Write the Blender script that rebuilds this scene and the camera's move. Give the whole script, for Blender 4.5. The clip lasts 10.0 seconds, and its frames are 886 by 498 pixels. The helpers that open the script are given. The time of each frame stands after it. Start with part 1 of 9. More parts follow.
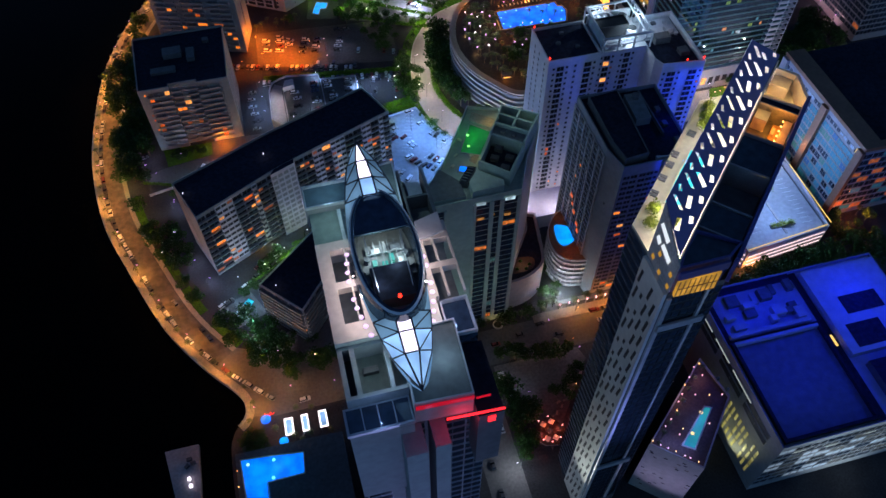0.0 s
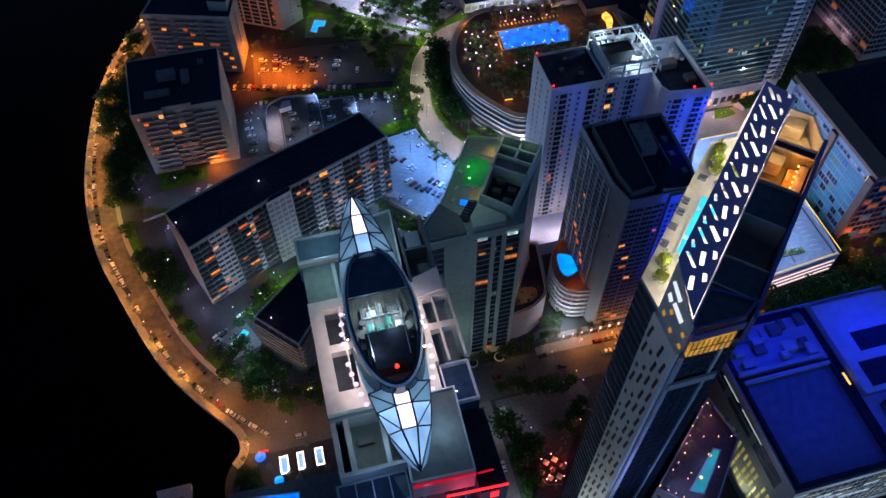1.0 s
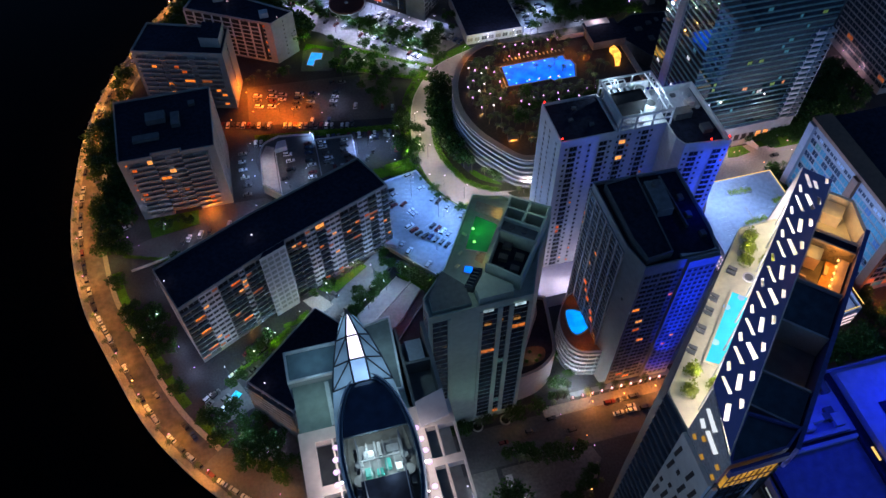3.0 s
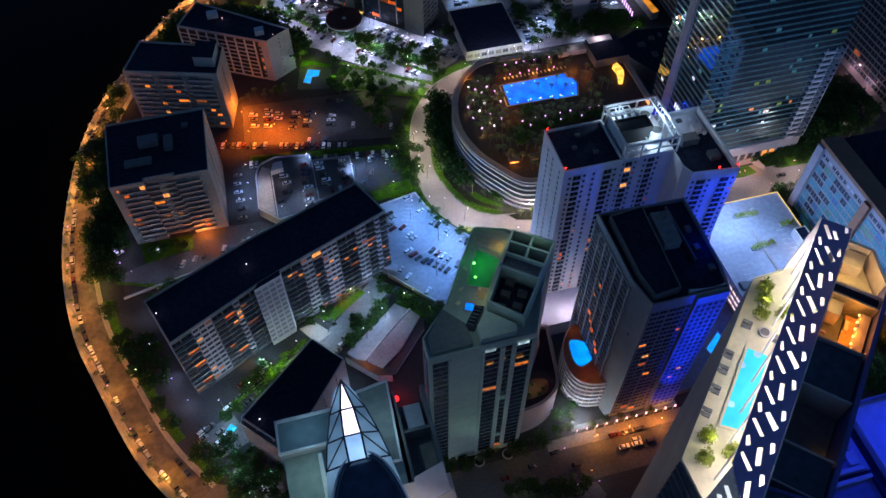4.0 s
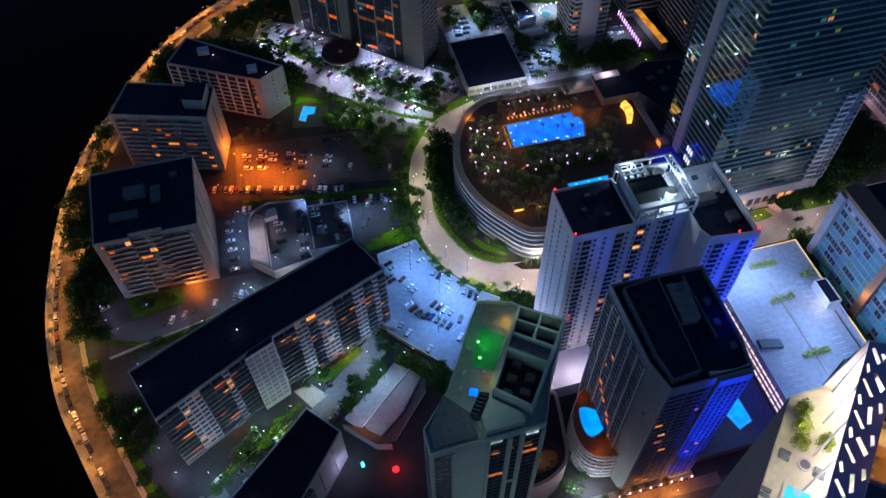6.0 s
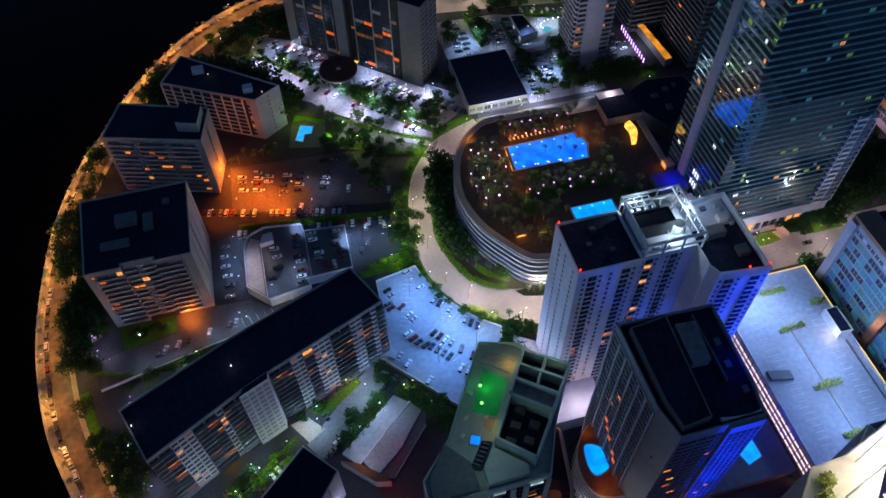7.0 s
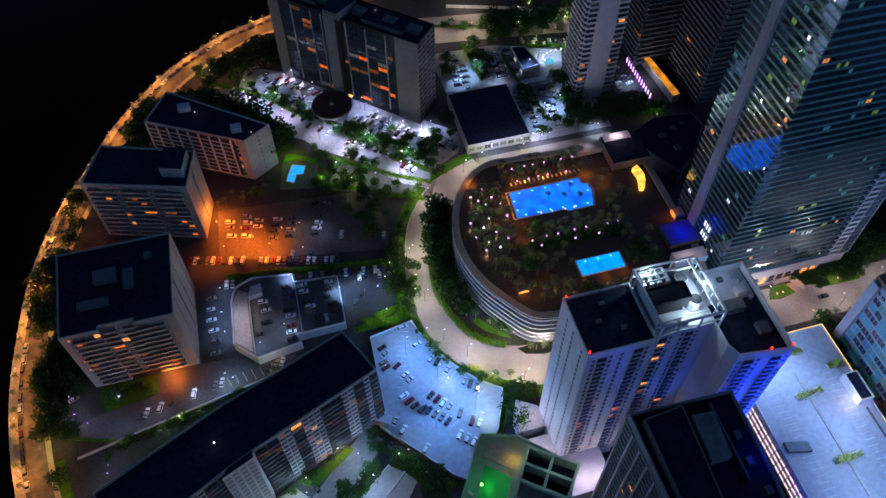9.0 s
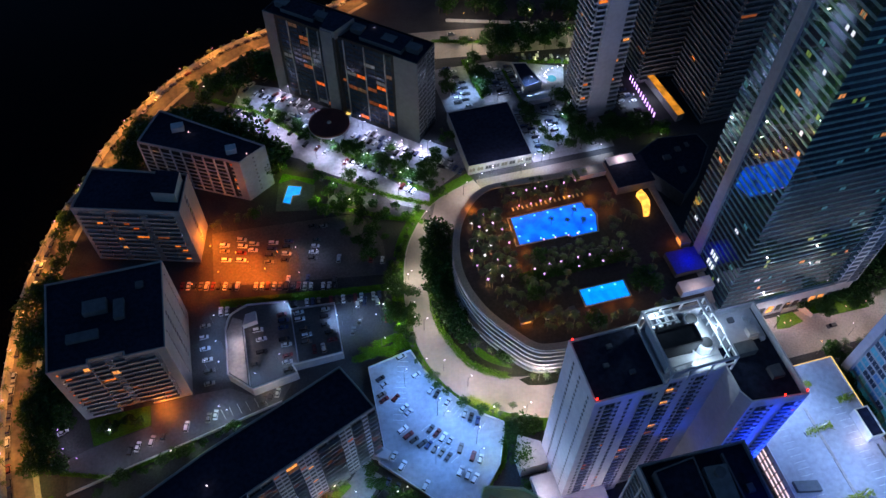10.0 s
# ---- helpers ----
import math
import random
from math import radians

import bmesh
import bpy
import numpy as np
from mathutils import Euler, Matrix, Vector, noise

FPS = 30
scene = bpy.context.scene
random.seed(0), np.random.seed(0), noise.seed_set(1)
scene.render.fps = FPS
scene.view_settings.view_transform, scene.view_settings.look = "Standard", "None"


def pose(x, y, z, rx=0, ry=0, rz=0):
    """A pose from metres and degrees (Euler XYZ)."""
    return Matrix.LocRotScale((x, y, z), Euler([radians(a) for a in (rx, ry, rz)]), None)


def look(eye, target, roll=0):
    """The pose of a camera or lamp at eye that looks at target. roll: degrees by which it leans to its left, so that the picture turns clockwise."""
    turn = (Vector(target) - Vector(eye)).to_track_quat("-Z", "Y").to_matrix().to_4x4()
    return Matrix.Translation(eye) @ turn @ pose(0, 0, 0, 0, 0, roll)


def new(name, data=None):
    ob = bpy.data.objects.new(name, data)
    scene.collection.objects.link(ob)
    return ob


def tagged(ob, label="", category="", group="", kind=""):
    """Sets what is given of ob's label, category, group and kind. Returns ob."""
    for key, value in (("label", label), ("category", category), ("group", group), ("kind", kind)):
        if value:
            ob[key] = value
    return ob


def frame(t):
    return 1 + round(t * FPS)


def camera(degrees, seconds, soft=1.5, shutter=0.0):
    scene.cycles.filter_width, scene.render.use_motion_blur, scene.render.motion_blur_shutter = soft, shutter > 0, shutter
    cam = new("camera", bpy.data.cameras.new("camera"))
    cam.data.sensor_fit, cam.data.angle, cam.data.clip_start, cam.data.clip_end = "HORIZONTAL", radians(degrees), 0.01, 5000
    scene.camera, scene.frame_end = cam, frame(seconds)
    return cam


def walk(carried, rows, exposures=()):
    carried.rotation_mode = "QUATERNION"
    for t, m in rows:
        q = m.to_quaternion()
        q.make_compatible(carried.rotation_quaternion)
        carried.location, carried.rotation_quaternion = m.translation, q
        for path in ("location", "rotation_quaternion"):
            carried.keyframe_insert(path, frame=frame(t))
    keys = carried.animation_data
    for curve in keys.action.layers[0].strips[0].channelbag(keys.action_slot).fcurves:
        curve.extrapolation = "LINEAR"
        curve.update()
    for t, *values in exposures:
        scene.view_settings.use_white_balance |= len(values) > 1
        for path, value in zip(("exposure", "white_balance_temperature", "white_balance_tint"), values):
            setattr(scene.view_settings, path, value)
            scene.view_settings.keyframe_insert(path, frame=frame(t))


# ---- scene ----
from mathutils import geometry

cam = camera(60.0, 10.0)
PATH = [
    (0, (0.242, 0.728, 295.624), (0.539, 1.88, 294.016), -0.2),
    (0.5, (2.34, 8.027, 295.443), (2.636, 9.183, 293.837), -0.3),
    (1, (4.021, 14.82, 295.483), (4.319, 15.979, 293.88), -0.2),
    (1.5, (5.535, 21.76, 295.488), (5.835, 22.921, 293.887), -0.1),
    (2, (7.011, 28.924, 295.433), (7.311, 30.087, 293.834), -0.2),
    (2.5, (8.461, 35.624, 295.497), (8.76, 36.788, 293.897), -0.3),
    (4, (13.682, 56.53, 295.788), (13.982, 57.694, 294.189), -0.5),
    (4.5, (15.476, 63.683, 295.862), (15.775, 64.848, 294.264), -0.6),
    (5, (17.619, 70.784, 295.995), (17.917, 71.949, 294.397), -0.8),
    (5.5, (19.585, 78.124, 296.23), (19.881, 79.289, 294.632), -0.9),
    (7, (25.564, 100.248, 296.859), (25.858, 101.412, 295.259), -1.2),
    (7.5, (27.276, 107.627, 297.091), (27.573, 108.79, 295.491), -1.0),
    (8, (29.175, 115.093, 296.763), (29.473, 116.255, 295.163), -0.9),
    (8.5, (31.371, 122.39, 296.699), (31.67, 123.552, 295.099), -0.9),
    (9, (32.749, 130.116, 296.9), (33.052, 131.275, 295.299), -0.6),
    (9.5, (33.844, 138.108, 297.411), (34.149, 139.263, 295.807), -0.4),
    (10, (35.056, 146.002, 297.915), (35.368, 147.153, 296.309), -0.0),
]
walk(cam, [(t, look(eye, target, roll)) for t, eye, target, roll in PATH])

# ---- night sky, exposure ----
world = bpy.data.worlds.new("night_sky")
scene.world = world
world.use_nodes = True
_n = world.node_tree.nodes
# black overhead, with the city's haze glowing near the horizon
_co, _sep, _ramp = _n.new("ShaderNodeTexCoord"), _n.new("ShaderNodeSeparateXYZ"), _n.new("ShaderNodeValToRGB")
world.node_tree.links.new(_co.outputs["Generated"], _sep.inputs[0])
world.node_tree.links.new(_sep.outputs["Z"], _ramp.inputs["Fac"])
world.node_tree.links.new(_ramp.outputs["Color"], _n["Background"].inputs[0])
_e = _ramp.color_ramp.elements
_e[0].position, _e[0].color = 0.0, (0.28, 0.55, 1.0, 1)
_e[1].position, _e[1].color = 0.62, (0.012, 0.031, 0.10, 1)
_m = _e.new(0.25)
_m.color = (0.105, 0.285, 0.65, 1)
_n["Background"].inputs[1].default_value = 0.64
scene.view_settings.exposure = 0.34

SODIUM, AMBER, WARM = (1.0, 0.36, 0.055), (1.0, 0.20, 0.012), (1.0, 0.60, 0.28)
COOL, WHITE, BLUE, VIOLET = (0.32, 0.52, 1.0), (1.0, 0.93, 0.85), (0.0, 0.015, 1.0), (0.75, 0.6, 1.0)


def light(x, y, z, colour, watts, radius=0.4):
    """Bare light all round; serves lamps and unseen lights added to brighten a place."""
    data = bpy.data.lights.new("lamp_light", "POINT")
    data.color, data.energy, data.shadow_soft_size = colour, watts, min(radius, 0.15)
    ob = new("lamp_light", data)
    ob.matrix_basis = pose(x, y, z)
    return ob


def flood(eye, target, colour, watts, angle=80, radius=0.5):
    """Shines from eye towards target; serves floodlamps and unseen lights added to brighten walls."""
    data = bpy.data.lights.new("flood_light", "SPOT")
    data.color, data.energy, data.shadow_soft_size = colour, watts, radius
    data.spot_size, data.spot_blend = radians(angle), 0.8
    ob = new("flood_light", data)
    ob.matrix_basis = look(eye, target)
    return ob


# ---- materials ----
def material(name, colour, rough=0.8, metal=0.0, spread=0.25, grain=1.5, bump=0.15, coat=0.0, stain=0.3):
    """A surface with fine grain, broad stains and a little relief, in world size; each object varies a little."""
    m = bpy.data.materials.new(name)
    m.use_nodes = True
    nt = m.node_tree
    b = nt.nodes["Principled BSDF"]
    geo = nt.nodes.new("ShaderNodeNewGeometry")
    fine = nt.nodes.new("ShaderNodeTexNoise")
    fine.inputs["Scale"].default_value = grain
    fine.inputs["Detail"].default_value = 5
    broad = nt.nodes.new("ShaderNodeTexNoise")
    broad.inputs["Scale"].default_value = grain * 0.06
    broad.inputs["Detail"].default_value = 4
    for n in (fine, broad):
        nt.links.new(geo.outputs["Position"], n.inputs["Vector"])
    def shade(k):
        return (*[min(1.0, c * k) for c in colour], 1)
    r1 = nt.nodes.new("ShaderNodeValToRGB")
    r1.color_ramp.elements[0].position, r1.color_ramp.elements[1].position = 0.3, 0.7
    r1.color_ramp.elements[0].color, r1.color_ramp.elements[1].color = shade(1 - spread), shade(1 + spread)
    r2 = nt.nodes.new("ShaderNodeValToRGB")
    r2.color_ramp.elements[0].position, r2.color_ramp.elements[1].position = 0.35, 0.6
    k = 1 - stain
    r2.color_ramp.elements[0].color, r2.color_ramp.elements[1].color = (k, k, k, 1), (1, 1, 1, 1)
    mix = nt.nodes.new("ShaderNodeMix")
    mix.data_type, mix.blend_type = "RGBA", "MULTIPLY"
    mix.inputs["Factor"].default_value = 1.0
    nt.links.new(fine.outputs["Fac"], r1.inputs["Fac"])
    nt.links.new(broad.outputs["Fac"], r2.inputs["Fac"])
    nt.links.new(r1.outputs["Color"], mix.inputs["A"])
    nt.links.new(r2.outputs["Color"], mix.inputs["B"])
    nt.links.new(mix.outputs["Result"], b.inputs["Base Color"])
    b.inputs["Roughness"].default_value, b.inputs["Metallic"].default_value = rough, metal
    b.inputs["Coat Weight"].default_value = coat
    if bump:
        bp = nt.nodes.new("ShaderNodeBump")
        bp.inputs["Strength"].default_value, bp.inputs["Distance"].default_value = bump, 0.1
        nt.links.new(fine.outputs["Fac"], bp.inputs["Height"])
        nt.links.new(bp.outputs["Normal"], b.inputs["Normal"])
    return m


def glow(name, colour, strength, spread=0.0, grain=0.3):
    """Something that gives off light, a little uneven where spread is set."""
    m = bpy.data.materials.new(name)
    m.use_nodes = True
    nt = m.node_tree
    b = nt.nodes["Principled BSDF"]
    b.inputs["Base Color"].default_value = (*[0.4 * c for c in colour], 1)
    b.inputs["Emission Color"].default_value = (*colour, 1)
    b.inputs["Emission Strength"].default_value = strength
    m.cycles.emission_sampling = "NONE"
    if spread:
        geo = nt.nodes.new("ShaderNodeNewGeometry")
        tex = nt.nodes.new("ShaderNodeTexNoise")
        tex.inputs["Scale"].default_value, tex.inputs["Detail"].default_value = grain, 3
        ramp = nt.nodes.new("ShaderNodeMapRange")
        ramp.inputs["From Min"].default_value, ramp.inputs["From Max"].default_value = 0.35, 0.65
        ramp.inputs["To Min"].default_value, ramp.inputs["To Max"].default_value = strength * (1 - spread), strength * (1 + spread)
        nt.links.new(geo.outputs["Position"], tex.inputs["Vector"])
        nt.links.new(tex.outputs["Fac"], ramp.inputs["Value"])
        nt.links.new(ramp.outputs["Result"], b.inputs["Emission Strength"])
    return m


def by_object(name, colours, rough=0.4, coat=0.5, metal=0.0):
    """A paint whose colour is picked for each object from a few."""
    m = bpy.data.materials.new(name)
    m.use_nodes = True
    nt = m.node_tree
    b = nt.nodes["Principled BSDF"]
    info = nt.nodes.new("ShaderNodeObjectInfo")
    ramp = nt.nodes.new("ShaderNodeValToRGB")
    ramp.color_ramp.interpolation = "CONSTANT"
    while len(ramp.color_ramp.elements) < len(colours):
        ramp.color_ramp.elements.new(0.5)
    for i, (e, c) in enumerate(zip(ramp.color_ramp.elements, colours)):
        e.position, e.color = i / len(colours), (*c, 1)
    nt.links.new(info.outputs["Random"], ramp.inputs["Fac"])
    nt.links.new(ramp.outputs["Color"], b.inputs["Base Color"])
    b.inputs["Roughness"].default_value, b.inputs["Coat Weight"].default_value, b.inputs["Metallic"].default_value = rough, coat, metal
    return m


def foliage(name, colour, gloss=0.5):
    m = material(name, colour, 0.6, 0, 0.5, 2.5, 0.3)
    m.node_tree.nodes["Principled BSDF"].inputs["Roughness"].default_value = gloss
    return m


def glass(name, colour, rough=0.08, metal=0.0, spread=0.3):
    m = material(name, colour, rough, metal, spread, 0.5, 0.0)
    b = m.node_tree.nodes["Principled BSDF"]
    b.inputs["Specular IOR Level"].default_value = 0.8
    return m


M_ASPHALT = material("asphalt", (0.055, 0.056, 0.06), 0.85, 0, 0.25, 1.2, 0.2)
M_ROAD = material("road_asphalt", (0.125, 0.12, 0.115), 0.8, 0, 0.2, 0.8, 0.2)
M_CONC = material("concrete", (0.38, 0.37, 0.35), 0.85, 0, 0.15, 0.8, 0.15)
M_PAVE = material("paving", (0.34, 0.31, 0.27), 0.85, 0, 0.2, 1.2, 0.15)
M_DECK = material("lot_concrete", (0.36, 0.37, 0.38), 0.8, 0, 0.15, 0.5, 0.1)
M_PAINT = material("line_paint", (0.75, 0.75, 0.7), 0.7, 0, 0.2, 2, 0.0)
M_GRASS = material("lawn", (0.06, 0.15, 0.012), 0.9, 0, 0.5, 2.0, 0.5)
M_SOIL = material("planted_soil", (0.03, 0.035, 0.02), 0.95, 0, 0.4, 1.0, 0.4)
M_WALL = material("painted_render", (0.24, 0.25, 0.24), 0.8, 0, 0.1, 0.6, 0.1)
M_WHITE = material("white_render", (0.49, 0.49, 0.50), 0.75, 0, 0.08, 0.6, 0.1)
M_GREEN = material("pale_green_render", (0.40, 0.49, 0.42), 0.75, 0, 0.1, 0.5, 0.1)
M_GREY = material("grey_render", (0.30, 0.31, 0.32), 0.75, 0, 0.1, 0.5, 0.1)
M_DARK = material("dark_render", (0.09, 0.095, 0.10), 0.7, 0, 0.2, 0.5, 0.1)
M_ROOF = material("roof_felt", (0.016, 0.021, 0.040), 0.95, 0, 0.35, 0.6, 0.2)
M_ROOFG = material("grey_roof", (0.14, 0.16, 0.16), 0.85, 0, 0.2, 0.5, 0.15)
M_GLASS = by_object("window_glass", [(0.07, 0.075, 0.08), (0.10, 0.10, 0.10), (0.05, 0.055, 0.06), (0.17, 0.16, 0.14), (0.09, 0.095, 0.11), (0.24, 0.23, 0.20), (0.13, 0.135, 0.14)], 0.12, 0.0)
M_GLASSL = by_object("pale_window_glass", [(0.16, 0.17, 0.17), (0.21, 0.21, 0.20), (0.11, 0.115, 0.12), (0.26, 0.25, 0.22), (0.18, 0.19, 0.20)], 0.3, 0.0)
M_GLASSB = glass("blue_curtain_glass", (0.03, 0.05, 0.08), 0.06)
M_BLACK = material("black_cladding", (0.025, 0.027, 0.03), 0.4, 0, 0.2, 0.5, 0.0)
M_MIRROR = glass("mirror_glass", (0.22, 0.32, 0.38), 0.03, 0.9, 0.05)
M_SPANDREL = glass("spandrel_glass", (0.17, 0.33, 0.31), 0.16, 0.55, 0.25)
M_FRAME = material("window_frame", (0.30, 0.30, 0.30), 0.5, 0.2, 0.1, 2, 0.0)
M_METAL = material("painted_steel", (0.10, 0.10, 0.11), 0.5, 0.6, 0.1, 2, 0.0)
M_STEEL = material("pale_steel", (0.55, 0.57, 0.6), 0.4, 0.4, 0.1, 2, 0.0)
M_TIMBER = material("timber_deck", (0.065, 0.042, 0.03), 0.7, 0, 0.3, 1.2, 0.15)
M_CREAM = material("cream_tiles", (0.62, 0.60, 0.42), 0.6, 0, 0.08, 0.8, 0.05)
M_BROWN = material("brown_cladding", (0.22, 0.10, 0.05), 0.6, 0, 0.15, 0.5, 0.1)
M_TYRE = material("rubber", (0.02, 0.02, 0.02), 0.9, 0, 0.2, 5, 0.1)
M_BARK = material("bark", (0.12, 0.09, 0.06), 0.9, 0, 0.3, 4, 0.4)
M_LEAF = foliage("broad_leaf", (0.03, 0.078, 0.015))
M_PALM = foliage("palm_leaf", (0.06, 0.095, 0.024), 0.4)
M_HEDGE = foliage("hedge_leaf", (0.085, 0.19, 0.012))
M_CAR = by_object("car_paint", [(0.72, 0.72, 0.73), (0.02, 0.02, 0.022), (0.50, 0.51, 0.53), (0.06, 0.065, 0.07), (0.78, 0.78, 0.78),
                                (0.14, 0.015, 0.015), (0.03, 0.05, 0.12), (0.45, 0.45, 0.44), (0.05, 0.05, 0.05), (0.18, 0.17, 0.15)], 0.3, 0.6)
M_CARGLASS = glass("car_glass", (0.01, 0.01, 0.012), 0.05)
M_WATER = glass("bay_water", (0.001, 0.0015, 0.002), 0.15)
M_RED = glow("red_beacon", (1.0, 0.02, 0.01), 4)
M_LAMPW = glow("white_lamp", (0.9, 0.8, 1.0), 3)
M_LAMPV = glow("violet_lamp", (0.72, 0.36, 1.0), 2.6)
M_DECKLAMP = glow("deck_lamp", (0.86, 0.58, 1.0), 0.85)
M_POOLLAMP = glow("pool_lamp", (0.12, 0.62, 1.0), 1.6)
M_ARCL = glow("pinkish_lamp", (1.0, 0.5, 0.55), 2.6)
M_LAMPS = glow("sodium_lamp", (1.0, 0.5, 0.15), 4)
M_LIT = [glow("lit_room_amber", (1.0, 0.23, 0.025), 0.85, 0.7, 0.8), glow("lit_room_orange", (1.0, 0.16, 0.018), 0.5, 0.7, 0.8),
         glow("lit_room_warm", (1.0, 0.36, 0.08), 0.85, 0.7, 0.8), glow("lit_room_dim", (0.9, 0.22, 0.06), 0.2, 0.7, 0.8)]
M_LITW = glow("lit_room_white", (0.9, 0.95, 1.0), 0.7)
M_POOLB = glow("lit_pool_blue", (0.0, 0.14, 1.0), 1.1, 0.5, 0.18)
M_POOLC = glow("lit_pool_cyan", (0.0, 0.27, 1.0), 1.1, 0.3, 0.3)
M_POOLD = glow("lit_pool_deep", (0.0, 0.17, 1.0), 1.1, 0.4, 0.2)
M_POOLT = glow("lit_pool_turquoise", (0.01, 0.48, 0.60), 0.8, 0.12, 0.2)
M_WATER.node_tree.nodes["Principled BSDF"].inputs["Specular IOR Level"].default_value = 0.03
for _m in (M_BLACK, M_ROOF, M_ASPHALT, M_LEAF, M_SOIL, M_GRASS, M_HEDGE):
    _m.node_tree.nodes["Principled BSDF"].inputs["Specular IOR Level"].default_value = 0.12
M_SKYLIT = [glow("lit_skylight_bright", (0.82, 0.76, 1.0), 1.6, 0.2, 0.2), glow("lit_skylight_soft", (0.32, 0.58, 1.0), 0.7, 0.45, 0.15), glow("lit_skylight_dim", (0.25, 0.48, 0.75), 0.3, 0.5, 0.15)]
M_REDLED = glow("red_led_strip", (1.0, 0.02, 0.03), 1.6)
M_REDSOFT = glow("red_lit_panel", (0.9, 0.01, 0.04), 0.35)
M_PINKLIT = glow("pink_light_strip", (1.0, 0.72, 0.75), 0.9)
M_GOLD = glow("gold_light_strip", (1.0, 0.62, 0.15), 0.9)
M_TEAL = glow("teal_lit_plant", (0.15, 0.9, 0.8), 0.13, 0.6, 1.0)


# ---- builders ----
RNG = random.Random(7)
CACHE = {}


def world_of(ob):
    return world_of(ob.parent) @ ob.matrix_basis if ob.parent else ob.matrix_basis


def thing(name, x, y, z, label, category, group="", kind="", rz=0):
    ob = new(name)
    ob.empty_display_size = 0.5
    ob.matrix_basis = pose(x, y, z, 0, 0, rz)
    return tagged(ob, label, category, group, kind)


def part(name, mesh, parent, m, label=""):
    """Links a mesh under a thing or a part, at the world pose m."""
    ob = new(name, mesh)
    ob.parent = parent
    ob.matrix_basis = world_of(parent).inverted() @ m
    return tagged(ob, label)


def finish(bm, name, *mats):
    bmesh.ops.recalc_face_normals(bm, faces=bm.faces)
    mesh = bpy.data.meshes.new(name)
    bm.to_mesh(mesh)
    bm.free()
    for m in mats:
        mesh.materials.append(m)
    return mesh


def add_box(bm, x0, y0, z0, x1, y1, z1, index=0):
    """A box between two corners, added to bm."""
    v = [bm.verts.new((x, y, z)) for z in (z0, z1) for y in (y0, y1) for x in (x0, x1)]
    for a in ((0, 2, 3, 1), (4, 5, 7, 6), (0, 1, 5, 4), (2, 6, 7, 3), (0, 4, 6, 2), (1, 3, 7, 5)):
        bm.faces.new([v[i] for i in a]).material_index = index


def box_mesh(sx, sy, sz, mat, bevel=0.0):
    """A box that stands on its origin; alike boxes share one mesh."""
    key = ("box", round(sx, 2), round(sy, 2), round(sz, 2), mat.name, bevel)
    if key not in CACHE:
        bm = bmesh.new()
        add_box(bm, -sx / 2, -sy / 2, 0, sx / 2, sy / 2, sz)
        if bevel:
            bmesh.ops.bevel(bm, geom=list(bm.edges), offset=bevel, segments=1, affect="EDGES")
        CACHE[key] = finish(bm, "box", mat)
    return CACHE[key]


def box(name, parent, x, y, z, sx, sy, sz, mat, rz=0, label="", bevel=0.06):
    return part(name, box_mesh(sx, sy, sz, mat, min(bevel, 0.3 * min(sx, sy, sz))), parent, pose(x, y, z, 0, 0, rz), label)


def drum_mesh(r0, r1, h, mat, n=16):
    key = ("drum", round(r0, 2), round(r1, 2), round(h, 2), mat.name, n)
    if key not in CACHE:
        bm = bmesh.new()
        bmesh.ops.create_cone(bm, cap_ends=True, segments=n, radius1=r0, radius2=r1, depth=h, matrix=pose(0, 0, h / 2))
        CACHE[key] = finish(bm, "drum", mat)
    return CACHE[key]


def drum(name, parent, x, y, z, r0, r1, h, mat, n=16, label=""):
    return part(name, drum_mesh(r0, r1, h, mat, n), parent, pose(x, y, z), label)


def prism(name, poly, z0, z1, mat, top=None, origin=(0, 0, 0)):
    """A mesh: a plan outline raised from z0 to z1; top: another material for the top."""
    bm = bmesh.new()
    ox, oy, oz = origin
    low = [bm.verts.new((x - ox, y - oy, z0 - oz)) for x, y in poly]
    high = [bm.verts.new((x - ox, y - oy, z1 - oz)) for x, y in poly]
    n = len(poly)
    for i in range(n):
        bm.faces.new((low[i], low[(i + 1) % n], high[(i + 1) % n], high[i]))
    bm.faces.new(low[::-1])
    bm.faces.new(high).material_index = 1 if top else 0
    return finish(bm, name, mat, *([top] if top else []))


def slab(name, parent, poly, z0, z1, mat, top=None, label=""):
    """A raised outline as a part, with its origin at the middle of its foot."""
    cx, cy = sum(p[0] for p in poly) / len(poly), sum(p[1] for p in poly) / len(poly)
    return part(name, prism(name, poly, z0, z1, mat, top, (cx, cy, z0)), parent, pose(cx, cy, z0), label)


def ground_piece(name, poly, z0, z1, mat, label, category, kind="structure"):
    ob = new(name, prism(name, poly, z0, z1, mat))
    return tagged(ob, label, category, "", kind)


def smooth(points, steps=6, closed=False):
    """A rounded line through some points of the plan."""
    pts = [Vector(p) for p in points]
    n = len(pts)
    out = []
    for i in range(n if closed else n - 1):
        a, b, c, d = (pts[(i + k) % n] if closed else pts[min(max(i + k, 0), n - 1)] for k in (-1, 0, 1, 2))
        for s in range(steps):
            t = s / steps
            out.append(0.5 * (2 * b + (c - a) * t + (2 * a - 5 * b + 4 * c - d) * t * t + (3 * b - a - 3 * c + d) * t ** 3))
    if not closed:
        out.append(pts[-1])
    return [tuple(p) for p in out]


def offset(line, d):
    """The line moved d metres to its right."""
    out = []
    for i, p in enumerate(line):
        a, b = Vector(line[max(i - 1, 0)]), Vector(line[min(i + 1, len(line) - 1)])
        t = (b - a).normalized()
        out.append((p[0] + d * t.y, p[1] - d * t.x))
    return out


